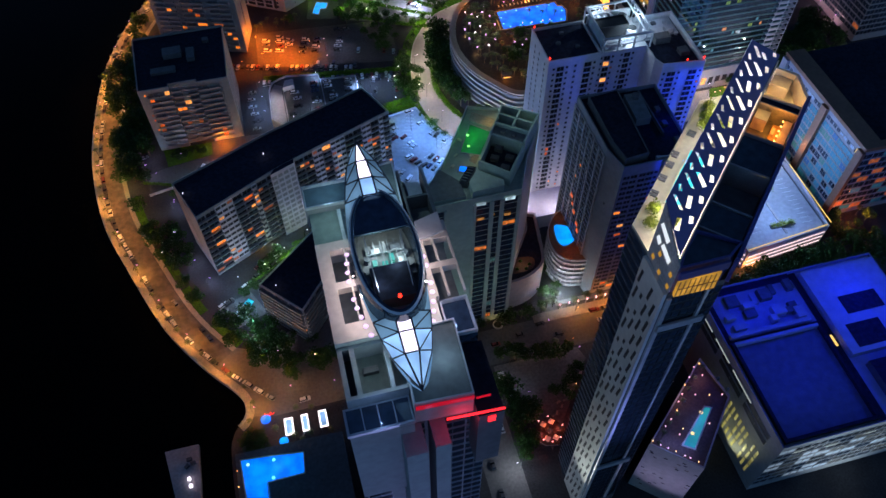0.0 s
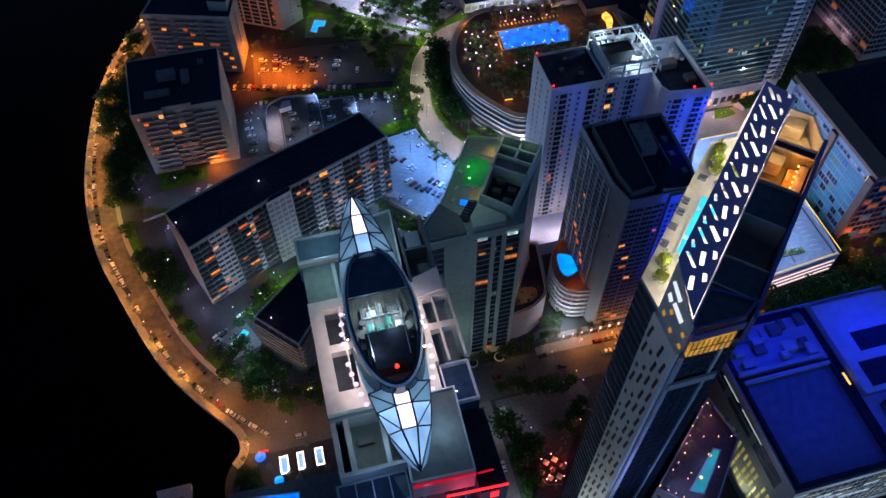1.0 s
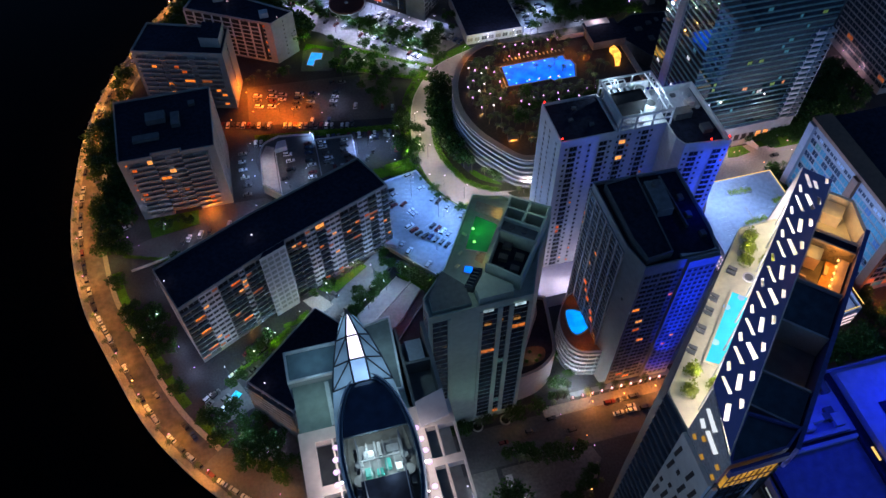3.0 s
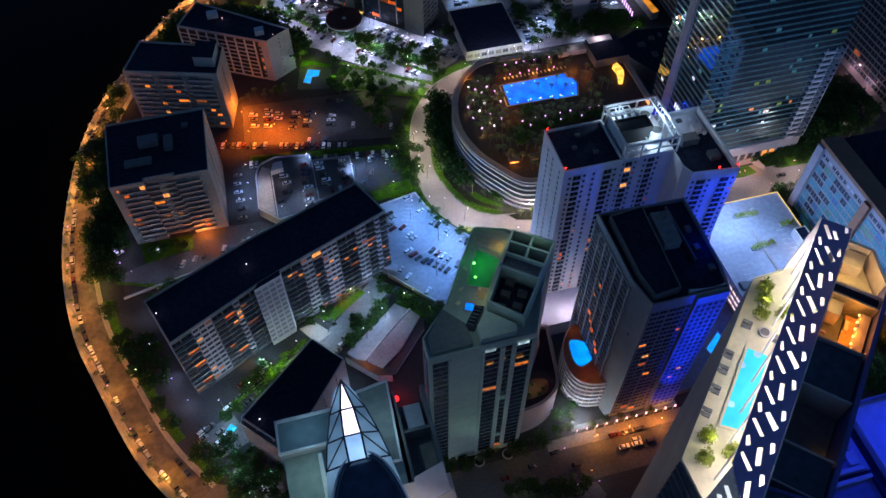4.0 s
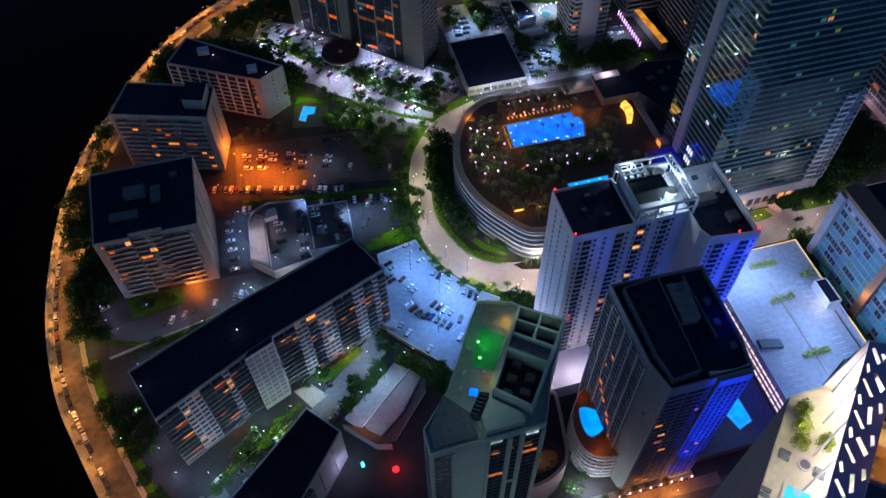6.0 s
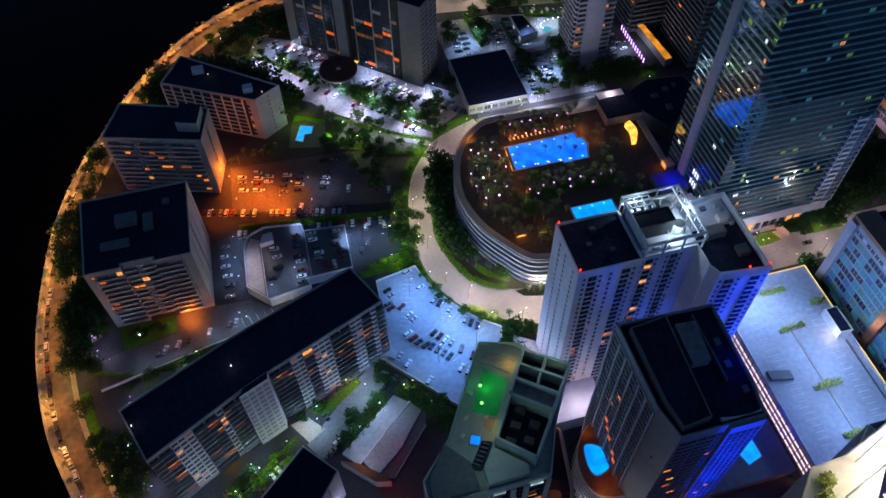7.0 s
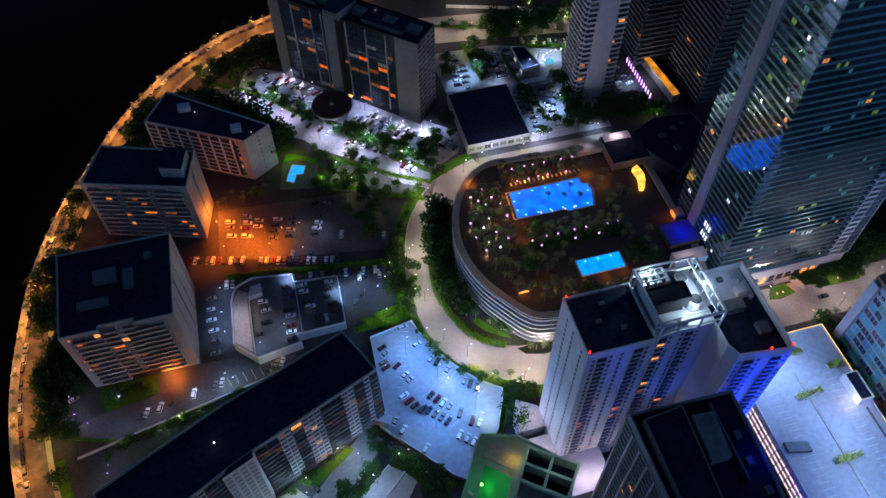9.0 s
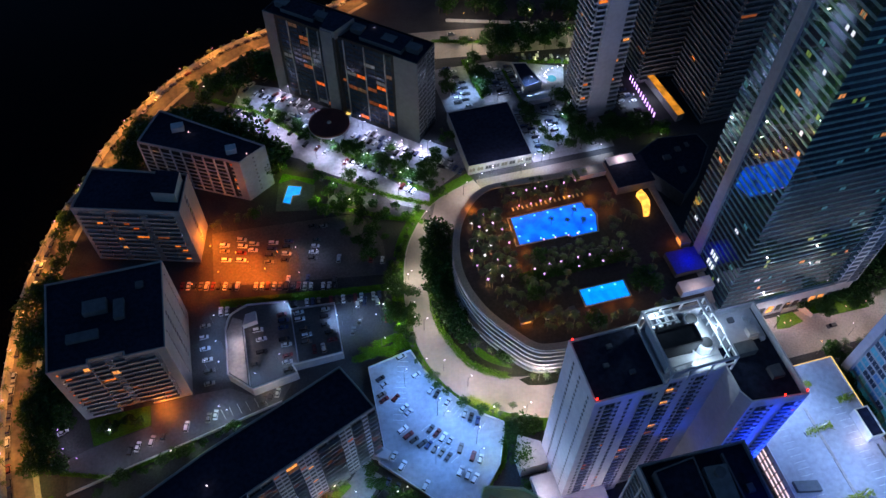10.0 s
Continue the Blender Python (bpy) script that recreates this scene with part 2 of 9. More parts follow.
def along(line, step, start=0.0):
    """Points and headings at even steps on a line."""
    out, left = [], start
    for a, b in zip(line, line[1:]):
        a, b = Vector(a), Vector(b)
        length = (b - a).length
        while left <= length and length > 0:
            p = a.lerp(b, left / length)
            out.append((p.x, p.y, math.degrees(math.atan2(b.y - a.y, b.x - a.x))))
            left += step
        left -= length
    return out


def ribbon(line, w0, w1):
    """The outline of a strip between two offsets of a line."""
    return offset(line, w0) + offset(line, w1)[::-1]


# windows, balconies and fronts
def window_mesh(w, h, pane, frame_mat):
    """A window: a shallow box whose front is sunk between the frame; wide ones have two panes."""
    key = ("win", round(w, 2), round(h, 2), pane.name, frame_mat.name)
    if key not in CACHE:
        bm = bmesh.new()
        f, d0, d1 = 0.1, -0.14, -0.03
        cols = [(-w / 2, w / 2)] if w < 1.7 else [(-w / 2, -f / 2), (f / 2, w / 2)]
        xs = sorted({-w / 2 - f, w / 2 + f, *[x for c in cols for x in c]})
        zs = [-f, 0, h, h + f]
        grid = {(i, k): bm.verts.new((x, d0, z)) for i, x in enumerate(xs) for k, z in enumerate(zs)}
        for i in range(len(xs) - 1):
            for k in range(3):
                ring = [grid[i, k], grid[i + 1, k], grid[i + 1, k + 1], grid[i, k + 1]]
                if k == 1 and any(abs(xs[i] - c[0]) < 1e-6 for c in cols):
                    deep = [bm.verts.new((v.co.x, d1, v.co.z)) for v in ring]
                    bm.faces.new(deep)
                    for j in range(4):
                        bm.faces.new((ring[j], ring[(j + 1) % 4], deep[(j + 1) % 4], deep[j])).material_index = 1
                else:
                    bm.faces.new(ring).material_index = 1
        n = len(xs) - 1
        rim = [grid[i, 0] for i in range(n + 1)] + [grid[n, k] for k in (1, 2, 3)] + [grid[i, 3] for i in range(n - 1, -1, -1)] + [grid[0, k] for k in (2, 1)]
        back = [bm.verts.new((v.co.x, 0.05, v.co.z)) for v in rim]
        for j in range(len(rim)):
            bm.faces.new((rim[j], rim[(j + 1) % len(rim)], back[(j + 1) % len(rim)], back[j])).material_index = 1
        CACHE[key] = finish(bm, "window", pane, frame_mat)
    return CACHE[key]


def balcony_mesh(w, d, rail, solid=True):
    """A balcony: a tray with a floor and three thin upstands."""
    key = ("balc", round(w, 2), round(d, 2), rail.name, solid)
    if key not in CACHE:
        bm = bmesh.new()
        t, up = 0.12, 0.95 if solid else 0.3
        def ring(x, y0, y1, z):
            return [bm.verts.new(p) for p in ((-x, y0, z), (x, y0, z), (x, y1, z), (-x, y1, z))]
        r = [ring(w / 2, -d, 0, -0.2), ring(w / 2, -d, 0, up), ring(w / 2 - t, -d + t, 0, up), ring(w / 2 - t, -d + t, 0, 0)]
        for a, b in zip(r, r[1:]):
            for j in (0, 1, 3):
                bm.faces.new((a[j], a[(j + 1) % 4], b[(j + 1) % 4], b[j]))
        bm.faces.new(r[0][::-1])
        bm.faces.new(r[3])
        CACHE[key] = finish(bm, "balcony", rail)
    return CACHE[key]


def bar(name, parent, p, q, mat, w=0.3, label=""):
    """A square bar from p to q."""
    p, q = Vector(p), Vector(q)
    length = (q - p).length
    key = ("bar", round(length, 1), w, mat.name)
    if key not in CACHE:
        bm = bmesh.new()
        add_box(bm, -length / 2, -w / 2, -w / 2, length / 2, w / 2, w / 2)
        CACHE[key] = finish(bm, "bar", mat)
    turn = (q - p).to_track_quat("X", "Z").to_matrix().to_4x4()
    return part(name, CACHE[key], parent, Matrix.Translation((p + q) / 2) @ turn, label)


def plate(name, parent, corners, mat, t=0.12, label=""):
    """A thin plate over three or four corners in space."""
    pts = [Vector(c) for c in corners]
    mid = sum(pts, Vector()) / len(pts)
    nrm = (pts[1] - pts[0]).cross(pts[2] - pts[0]).normalized()
    bm = bmesh.new()
    top = [bm.verts.new(p - mid + nrm * t / 2) for p in pts]
    low = [bm.verts.new(p - mid - nrm * t / 2) for p in pts]
    n = len(pts)
    bm.faces.new(top)
    bm.faces.new(low[::-1])
    for i in range(n):
        bm.faces.new((top[i], low[i], low[(i + 1) % n], top[(i + 1) % n]))
    return part(name, finish(bm, name, mat), parent, Matrix.Translation(mid), label)


class Pieces:
    """Hands out window and balcony parts for one building; past the limit the rest are joined."""

    def __init__(self, parent, limit=105):
        self.parent, self.limit, self.count, self.rest = parent, limit, {}, {}

    def add(self, name, mesh, m):
        k = self.count.get(name, 0)
        if k < self.limit:
            self.count[name] = k + 1
            part(name, mesh, self.parent, m)
        else:
            self.rest.setdefault((name, mesh.name), (mesh, []))[1].append(m)

    def close(self):
        for (name, _), (mesh, poses) in self.rest.items():
            nv = len(mesh.vertices)
            co = np.empty(nv * 3)
            mesh.vertices.foreach_get("co", co)
            co = np.c_[co.reshape(-1, 3), np.ones(nv)]
            faces = [list(p.vertices) for p in mesh.polygons]
            idx = [p.material_index for p in mesh.polygons]
            verts = np.concatenate([(co @ np.array(m).T)[:, :3] for m in poses])
            made = bpy.data.meshes.new("upper_" + name)
            made.from_pydata(verts.tolist(), [], [[i + k * nv for i in f] for k in range(len(poses)) for f in faces])
            made.polygons.foreach_set("material_index", idx * len(poses))
            for mat in mesh.materials:
                made.materials.append(mat)
            tagged(part("upper_" + name, made, self.parent, Matrix()), "", "", "", "stuff")


def front(pieces, a, b, z0, fh, floors, columns, lit=0.06, pane=None, rail=None, frame_mat=None, solid=True, skip=(), lits=None, depth=1.4):
    """One front of a building from a to b (outside to the right), in columns (kind, width): p plain, w window, s small window,
    v window in a pale proud panel, b balcony with a window behind it, g glass strip, f upright fin."""
    a, b = Vector(a), Vector(b)
    d = (b - a).normalized()
    rz = math.degrees(math.atan2(d.y, d.x))
    scale = (b - a).length / sum(c[1] for c in columns)
    pane, rail, frame_mat = pane or M_GLASS, rail or M_WALL, frame_mat or M_FRAME
    x = 0.0
    for kind, width in columns:
        w = width * scale
        c = a + d * (x + w / 2)
        x += w
        if kind == "f":
            box("fin", pieces.parent, c.x, c.y, z0, w, 1.2, fh * floors, rail, rz)
        if kind == "v":
            box("pale_panel", pieces.parent, c.x, c.y, z0, w * 0.98, 0.3, fh * floors, M_WHITE, rz)
        if kind in "pf":
            continue
        for k in range(floors):
            if k in skip:
                continue
            on = RNG.random() < (lit * 1.5 if kind == "b" else lit)
            p = RNG.choice(lits or M_LIT) if on else pane
            z = z0 + k * fh
            if kind == "v":
                pieces.add("window", window_mesh(w * 0.8, fh * 0.46, p, frame_mat), pose(c.x + 0.16 * d.y, c.y - 0.16 * d.x, z + fh * 0.3, 0, 0, rz))
            elif kind == "w":
                pieces.add("window", window_mesh(w * 0.72, fh * 0.52, p, frame_mat), pose(c.x, c.y, z + fh * 0.28, 0, 0, rz))
            elif kind == "s":
                pieces.add("window", window_mesh(min(0.9, w * 0.5), fh * 0.36, p, frame_mat), pose(c.x, c.y, z + fh * 0.36, 0, 0, rz))
            elif kind == "g":
                pieces.add("window", window_mesh(w * 0.94, fh * 0.74, p, frame_mat), pose(c.x, c.y, z + fh * 0.12, 0, 0, rz))
            elif kind == "b":
                if on and w > 3.2 and RNG.random() < 0.6:
                    # one of the two rooms behind the balcony is lit
                    side = RNG.choice((-1, 1)) * w * 0.22
                    pieces.add("window", window_mesh(w * 0.38, fh * 0.72, p, frame_mat), pose(c.x + d.x * side, c.y + d.y * side, z + 0.15, 0, 0, rz))
                    pieces.add("window", window_mesh(w * 0.38, fh * 0.72, pane, frame_mat), pose(c.x - d.x * side, c.y - d.y * side, z + 0.15, 0, 0, rz))
                else:
                    pieces.add("window", window_mesh(w * 0.86, fh * 0.72, p, frame_mat), pose(c.x, c.y, z + 0.15, 0, 0, rz))
                pieces.add("balcony", balcony_mesh(w * 0.97, depth, rail, solid), pose(c.x, c.y, z, 0, 0, rz))


def parapet(parent, poly, z, h, mat, t=0.5):
    """A low wall round a roof, one mesh."""
    bm = bmesh.new()
    n = len(poly)
    area = sum(poly[i][0] * poly[(i + 1) % n][1] - poly[(i + 1) % n][0] * poly[i][1] for i in range(n))
    sign = 1 if area > 0 else -1
    inner = []
    for i in range(n):
        p, a, b = Vector(poly[i]), Vector(poly[i - 1]), Vector(poly[(i + 1) % n])
        u, v = (p - a).normalized(), (b - p).normalized()
        nu, nv = Vector((-u.y, u.x)) * sign, Vector((-v.y, v.x)) * sign
        m = (nu + nv)
        inner.append(p + m * (t / max(0.3, 1 + nu.dot(nv))))
    cx, cy = sum(p[0] for p in poly) / n, sum(p[1] for p in poly) / n
    rings = []
    for pts, zz in ((poly, 0), (poly, h), (inner, h), (inner, 0)):
        rings.append([bm.verts.new((p[0] - cx, p[1] - cy, zz)) for p in pts])
    for r in range(4):
        for i in range(n):
            bm.faces.new((rings[r][i], rings[r][(i + 1) % n], rings[(r + 1) % 4][(i + 1) % n], rings[(r + 1) % 4][i]))
    return part("parapet", finish(bm, "parapet", mat), parent, pose(cx, cy, z))


def building(name, poly, z1, wall, roof, label, category="building", rim=1.0, z0=0.0, group=""):
    """A building's body, roof sheet and parapet; returns the thing and its pieces."""
    cx, cy = sum(p[0] for p in poly) / len(poly), sum(p[1] for p in poly) / len(poly)
    t = thing(name, cx, cy, z0, label, category, group)
    slab("wall", t, poly, z0, z1, wall, roof)
    if rim:
        parapet(t, poly, z1, rim, wall)
    return t, Pieces(t)


def rect(x0, y0, x1, y1):
    return [(x0, y0), (x1, y0), (x1, y1), (x0, y1)]


# ---- ground, water, roads ----
SHORE = smooth([(-50, -260), (-52, 60), (-53, 128), (-51, 143), (-46.5, 148), (-44.8, 153), (-47.5, 161), (-60.9, 177.5), (-76.5, 202),
                (-92, 239.7), (-102, 268.4), (-107.5, 304), (-107.5, 338.5), (-102, 384), (-89.2, 423.6), (-74.9, 449), (-66, 469), (-47.6, 495.5),
                (-27.9, 516.8), (1.4, 537.5), (30, 549), (90, 572), (170, 640), (260, 900), (300, 3000)])
tagged(new("ground", prism("ground", SHORE + [(3000, 3000), (3000, -260)], -3, 0, M_ASPHALT)), "dark asphalt and paved city ground by the bay", "ground", "", "structure")
tagged(new("water", prism("water", [(-3000, -1500), (400, -1500), (400, 3500), (-3000, 3500)], -4.0, -1.6, M_WATER)), "black calm bay water at night", "water", "", "structure")

M_DIMROAD = material("dark_asphalt", (0.075, 0.075, 0.078), 0.8, 0, 0.25, 0.8, 0.2)
M_WARMP = material("brown_paving", (0.20, 0.17, 0.14), 0.85, 0, 0.2, 1.0, 0.15)
QUAY = [p for p in SHORE if 146 < p[1] < 575 and p[0] < 100]
ground_piece("sea_wall", ribbon(QUAY, -0.4, 0.5), -2.2, 0.75, M_CONC, "low concrete sea wall along the curved shore", "wall")
ground_piece("pavement_bay", ribbon(QUAY, 0.5, 3.0), 0.0, 0.15, M_PAVE, "tan paved promenade along the sea wall", "pavement")
ROADQ = [p for p in QUAY if p[1] > 172]
ground_piece("road_bay", ribbon(ROADQ, 3.0, 13.0), 0.0, 0.04, material("bay_asphalt", (0.10, 0.092, 0.085), 0.75, 0, 0.45, 0.35, 0.25), "curved bay road lit orange by sodium lamps", "road")
ground_piece("pavement_land", ribbon(ROADQ, 13.0, 15.2), 0.0, 0.15, M_PAVE, "paved footway on the land side of the bay road", "pavement")
LAWN = [p for p in SHORE if 165 < p[1] < 300 and p[0] < 0]
for i, (y0, y1) in enumerate(((172, 190), (196, 214), (219, 243), (249, 285))):
    piece = [p for p in LAWN if y0 < p[1] < y1]
    if len(piece) > 1:
        ground_piece("lawn", ribbon(piece, 15.4, 19.4), 0.0, 0.22, M_GRASS, "clipped lawn strip beside the bay road", "lawn")

OUTER = smooth([(119.9, 398.1), (96, 388.5), (81.8, 373.1), (73.6, 357.2), (68, 331.7), (69.2, 306.4), (76.8, 287), (88.6, 275.5), (107.7, 265.5), (122, 262.5)])
INNER = smooth([(124, 386), (103, 371), (92, 364), (84.3, 351), (79.9, 328.7), (80.5, 315.8), (87, 297.5), (97.3, 288.5), (108, 284.5), (122, 283)])
ground_piece("road_crescent", OUTER + INNER[::-1], 0.0, 0.05, material("pale_road", (0.38, 0.34, 0.31), 0.8, 0, 0.08, 0.6, 0.1), "pale curved drive round the oval podium", "road")
ground_piece("kerb", ribbon(OUTER, -0.1, 0.35), 0.0, 0.2, M_CONC, "concrete kerb of the curved drive", "kerb")
ground_piece("verge", ribbon(OUTER, 0.35, 6.0), 0.0, 0.14, M_GRASS, "planted green verge along the curved drive", "verge")
ground_piece("planting_bed", ribbon(INNER[3:-3], -5.5, -0.3), 0.0, 0.2, M_SOIL, "planted bed at the foot of the oval podium", "planting bed")
ground_piece("lawn_island", smooth([(91.4, 302.4), (94.2, 297), (100, 292.2), (105.2, 289.6), (102.6, 293.4), (97.4, 298.4), (94, 303)], 4, True), 0.2, 0.27, M_GRASS, "lit grass island beside the podium entrance", "lawn")
ground_piece("planting_bed", [(106.2, 283.6), (109, 280), (116.5, 278), (137, 278), (137, 281.2), (112, 283.9)], 0.05, 0.24, M_SOIL, "planted bed with palms before the podium", "planting bed")
ground_piece("road_east", rect(121.5, 262.5, 420, 283), 0.0, 0.045, M_PAVE, "street between the towers and the parking deck", "road")
ground_piece("lawn_island", [(225.8, 277), (231.1, 276.2), (239.4, 277.6), (237.2, 283.3), (229.2, 283.2)], 0.046, 0.2, M_GRASS, "lit lawn island before the mirror tower", "lawn")
ground_piece("lawn_island", [(245, 279.9), (253.1, 279.6), (253.3, 277), (272.7, 276.6), (275, 284.6), (245.6, 284)], 0.046, 0.2, M_GRASS, "planted lawn island before the mirror tower", "lawn")
ground_piece("road_north", rect(121, 379, 197, 398), 0.0, 0.045, M_WARMP, "grey street north of the oval podium", "road")
ground_piece("road_south", rect(28, 147, 420, 164), 0.0, 0.045, M_DIMROAD, "street at the foot of the towers, lit orange", "road")
ground_piece("pavement_arcade", rect(84, 161.5, 152, 166.4), 0.046, 0.16, M_WARMP, "tan pavement before the lamp-lit arcade", "pavement")
ground_piece("road_side", rect(43, -60, 58, 146.8), 0.0, 0.045, M_ROAD, "narrow side street between two towers", "road")
FORE = offset(QUAY, 3.0)
FORE = [tuple(p)[:2] for p, q in zip(FORE, QUAY) if 150 < q[1] <= ROADQ[0][1]][::-1]
ground_piece("road_garden", FORE + [(-34, 147.2), (-3, 147.2), (-3, 190), (-13.4, 177.4), (-22, 186), (-40, 181), tuple(offset(ROADQ, 15.2)[0])[:2]], 0.0, 0.035, M_ROAD, "brown-lit asphalt forecourt beside the garden", "road")
ground_piece("road_far", [(60, 505), (330, 468), (420, 455), (420, 478), (330, 492), (70, 530)], 0.0, 0.045, M_PAVE, "wide pale street with light traffic in the distance", "road")
ground_piece("road_inner", [(-15, 232), (-8, 225), (66, 266), (60, 274)], 0.0, 0.03, M_ASPHALT, "asphalt drive behind the long apartment slab", "road")

ground_piece("forecourt", [(-4.4, 245.2), (2.9, 247.1), (9.2, 239.7), (2.0, 235.6)], 0.035, 0.12, M_PAVE, "pale paved forecourt before the long slab", "forecourt")
ground_piece("lawn_slab", [(3.3, 249.6), (12.3, 252.4), (26, 259), (28, 256.8), (15.6, 248.4), (10, 245)], 0.035, 0.15, M_GRASS, "lit lawn before the long slab", "lawn")
ground_piece("lawn_corner", [(40, 249.5), (48.3, 243), (62, 232.5), (57, 224.5), (51.4, 235.3), (46.8, 237.5)], 0.0, 0.12, M_GRASS, "green planted bank below the raised lot", "lawn")
ground_piece("court_bay", [(-52.2, 206.3), (-36.9, 211), (-30.7, 198), (-44.3, 193)], 0.0, 0.05, M_ROAD, "pale paved car court by the bay road", "parking lot")
ground_piece("lane_slab", [(33.5, 264.4), (41.7, 256.5), (6.0, 226.5), (0.9, 234.9)], 0.031, 0.06, material("lane_asphalt", (0.17, 0.17, 0.175), 0.8, 0, 0.2, 0.7, 0.2), "grey lane with parked cars behind the long slab", "road")
# the raised parking lot under cold light
LOT = smooth([(64.4, 308.5), (68.5, 296.3), (75.7, 284), (83.4, 274.5), (93.6, 266)], 5) + [(93, 263), (86.6, 249), (68.9, 231.5), (64, 235), (40, 262.7), (43.4, 266.8), (44.7, 305.0)]
lot = thing("parking_lot", 66, 270, 0, "raised pale concrete parking lot under cold blue light", "parking lot", "", "structure")
slab("deck", lot, LOT, 0, 2.0, M_DECK)
parapet(lot, LOT, 2.0, 0.9, M_WHITE, 0.45)

GARAGE = [(-13.5, 315.5), (-12.4, 337.5)] + smooth([(-12.4, 337.5), (-9.5, 344.8), (-1.5, 348.6)], 6)[1:] + [(16.5, 345.8), (17.0, 341), (36.8, 339.2), (35.8, 313.2), (14.1, 312.7), (15.5, 308.5), (-4.0, 305.5)]
garage = thing("parking_garage", 8, 328, 0, "low parking deck with a curved white ramp wall", "parking garage", "", "structure")
slab("deck", garage, GARAGE, 0, 5.0, M_GREY, M_ROAD)
parapet(garage, GARAGE, 5.0, 1.1, M_WHITE, 0.5)
slab("ramp", garage, [(-12.8, 316.5), (-11.7, 337), (-8.5, 343.5), (-4.5, 341), (-5.2, 336), (-5.6, 309)], 5.0, 5.35, M_CONC)
slab("ramp_wall", garage, [(-5.0, 308), (-4.6, 336), (-4.2, 336), (-4.6, 308)], 5.0, 6.2, M_WHITE)
slab("stair_house", garage, [(-4.5, 336.5), (2.0, 337.5), (2.0, 342.5), (-2.5, 342)], 5.0, 8.0, M_WHITE)
bays = thing("bay_lines", -10, 302, 0.03, "thin white bay lines painted on worn asphalt", "markings", "", "structure")
for x, y in ((-18.6, 303.1), (-15.3, 303.5), (-11.8, 303.8), (-8.2, 304.2), (-4.6, 304.6), (-1.0, 305.0)):
    box("line", bays, x + 0.7, y - 2.4, 0.03, 0.14, 5.0, 0.012, M_PAINT, 17, bevel=0)
slab("crosswall", garage, [(16.2, 313), (16.7, 313), (17.2, 341), (16.7, 341)], 5.0, 5.9, M_WHITE)

ground_piece("parking_orange", [(-16, 366), (64, 352), (66, 372), (58, 392), (-14, 398)], 0.0, 0.03, material("lot_asphalt", (0.085, 0.082, 0.08), 0.85, 0, 0.3, 0.8, 0.2), "asphalt parking lot, partly lit by an orange floodlight", "parking lot")
ground_piece("hedge_bed", [(-14, 353.2), (66, 342.5), (66, 346), (-14, 358.2)], 0.0, 0.2, M_GRASS, "long grassy bed between two parking lots", "planting bed")
M_LOT = material("worn_lot", (0.30, 0.30, 0.31), 0.8, 0, 0.2, 0.5, 0.15, 0, 0.5)
ground_piece("parking_tower", [(40, 470), (30, 440), (98, 396), (118, 408), (118, 420), (60, 470)], 0.0, 0.03, M_LOT, "brightly lit concrete parking lot before the twin tower", "parking lot")
ground_piece("parking_shore", [(2, 478), (30, 440), (40, 470), (38, 492), (12, 505)], 0.0, 0.03, M_LOT, "pale parking lot near the shore", "parking lot")
ground_piece("parking_far", [(120, 446), (150, 446), (182, 430), (196, 470), (160, 485), (118, 487)], 0.0, 0.03, M_LOT, "pale parking lot behind the dark flat roof", "parking lot")
ground_piece("parking_east", [(154, 402), (200, 402), (200, 429), (182, 429), (155, 443)], 0.0, 0.03, M_LOT, "pale parking lot beside the dark flat roof", "parking lot")
ground_piece("pool_court", [(18, 404), (36, 400), (40, 416), (30, 423), (22, 422)], 0.0, 0.14, M_DIMROAD, "dim paved court round the small pool", "court")
ground_piece("lawn_pool", [(22, 422.5), (30, 423.4), (39, 416.6), (41, 420), (25, 428.5)], 0.0, 0.15, M_GRASS, "lit lawn beside the small pool", "lawn")
ground_piece("garden_lane", [(40, 398), (92, 378), (100, 396), (60, 425)], 0.0, 0.12, M_ROAD, "dim grey lane with trees and parked cars", "road")
LANE = [(-5.9, 492.2), (13.4, 480.3), (19.2, 471.2), (29.4, 459.9), (41.3, 447.4), (48, 441.6), (58.6, 432.3), (68.4, 420.8), (80.6, 406.7), (95.3, 394.6),
        (93, 384), (77.1, 392.9), (72.8, 399.5), (66, 409.3), (53, 418.8), (42.5, 427), (32.6, 440.2), (24.7, 448), (10.9, 459.1), (0, 471.5), (-13.3, 489.9)]
ground_piece("lane_tower", LANE, 0.0, 0.15, M_LOT, "pale lamp-lit lane between the gardens and the tower lots", "road")
ground_piece("plaza", [(60, 118), (72, 118), (72, 104), (100, 140), (98, 146), (60, 146)], 0.0, 0.1, material("plaza_paving", (0.10, 0.095, 0.09), 0.85, 0, 0.3, 0.9, 0.15), "paved plaza at the foot of the perforated tower", "plaza")
ground_piece("plaza_path", smooth([(60.6, 143), (60.4, 136), (61.8, 129), (64, 124)], 5) + smooth([(66, 125.5), (64.2, 130), (63.2, 136), (63.4, 143)], 5), 0.101, 0.16, M_CONC, "pale curved path on the plaza", "path")
ground_piece("lawn_block", [(-70, 300), (-47, 303.5), (-47, 312.6), (-72, 312.6)], 0.0, 0.12, M_GRASS, "dark lawn at the foot of the block", "lawn")
ground_piece("drive", [(-80, 283), (-42, 291), (-13, 296.2), (6.5, 300.2), (12, 307.4), (-4, 305.1), (-14, 312), (-28, 312.6), (-46.8, 312.6), (-46.8, 303), (-72, 299.5), (-80, 297)], 0.0, 0.03, material("worn_drive", (0.075, 0.075, 0.08), 0.8, 0, 0.25, 0.7, 0.2), "worn grey asphalt drive before the block", "road")
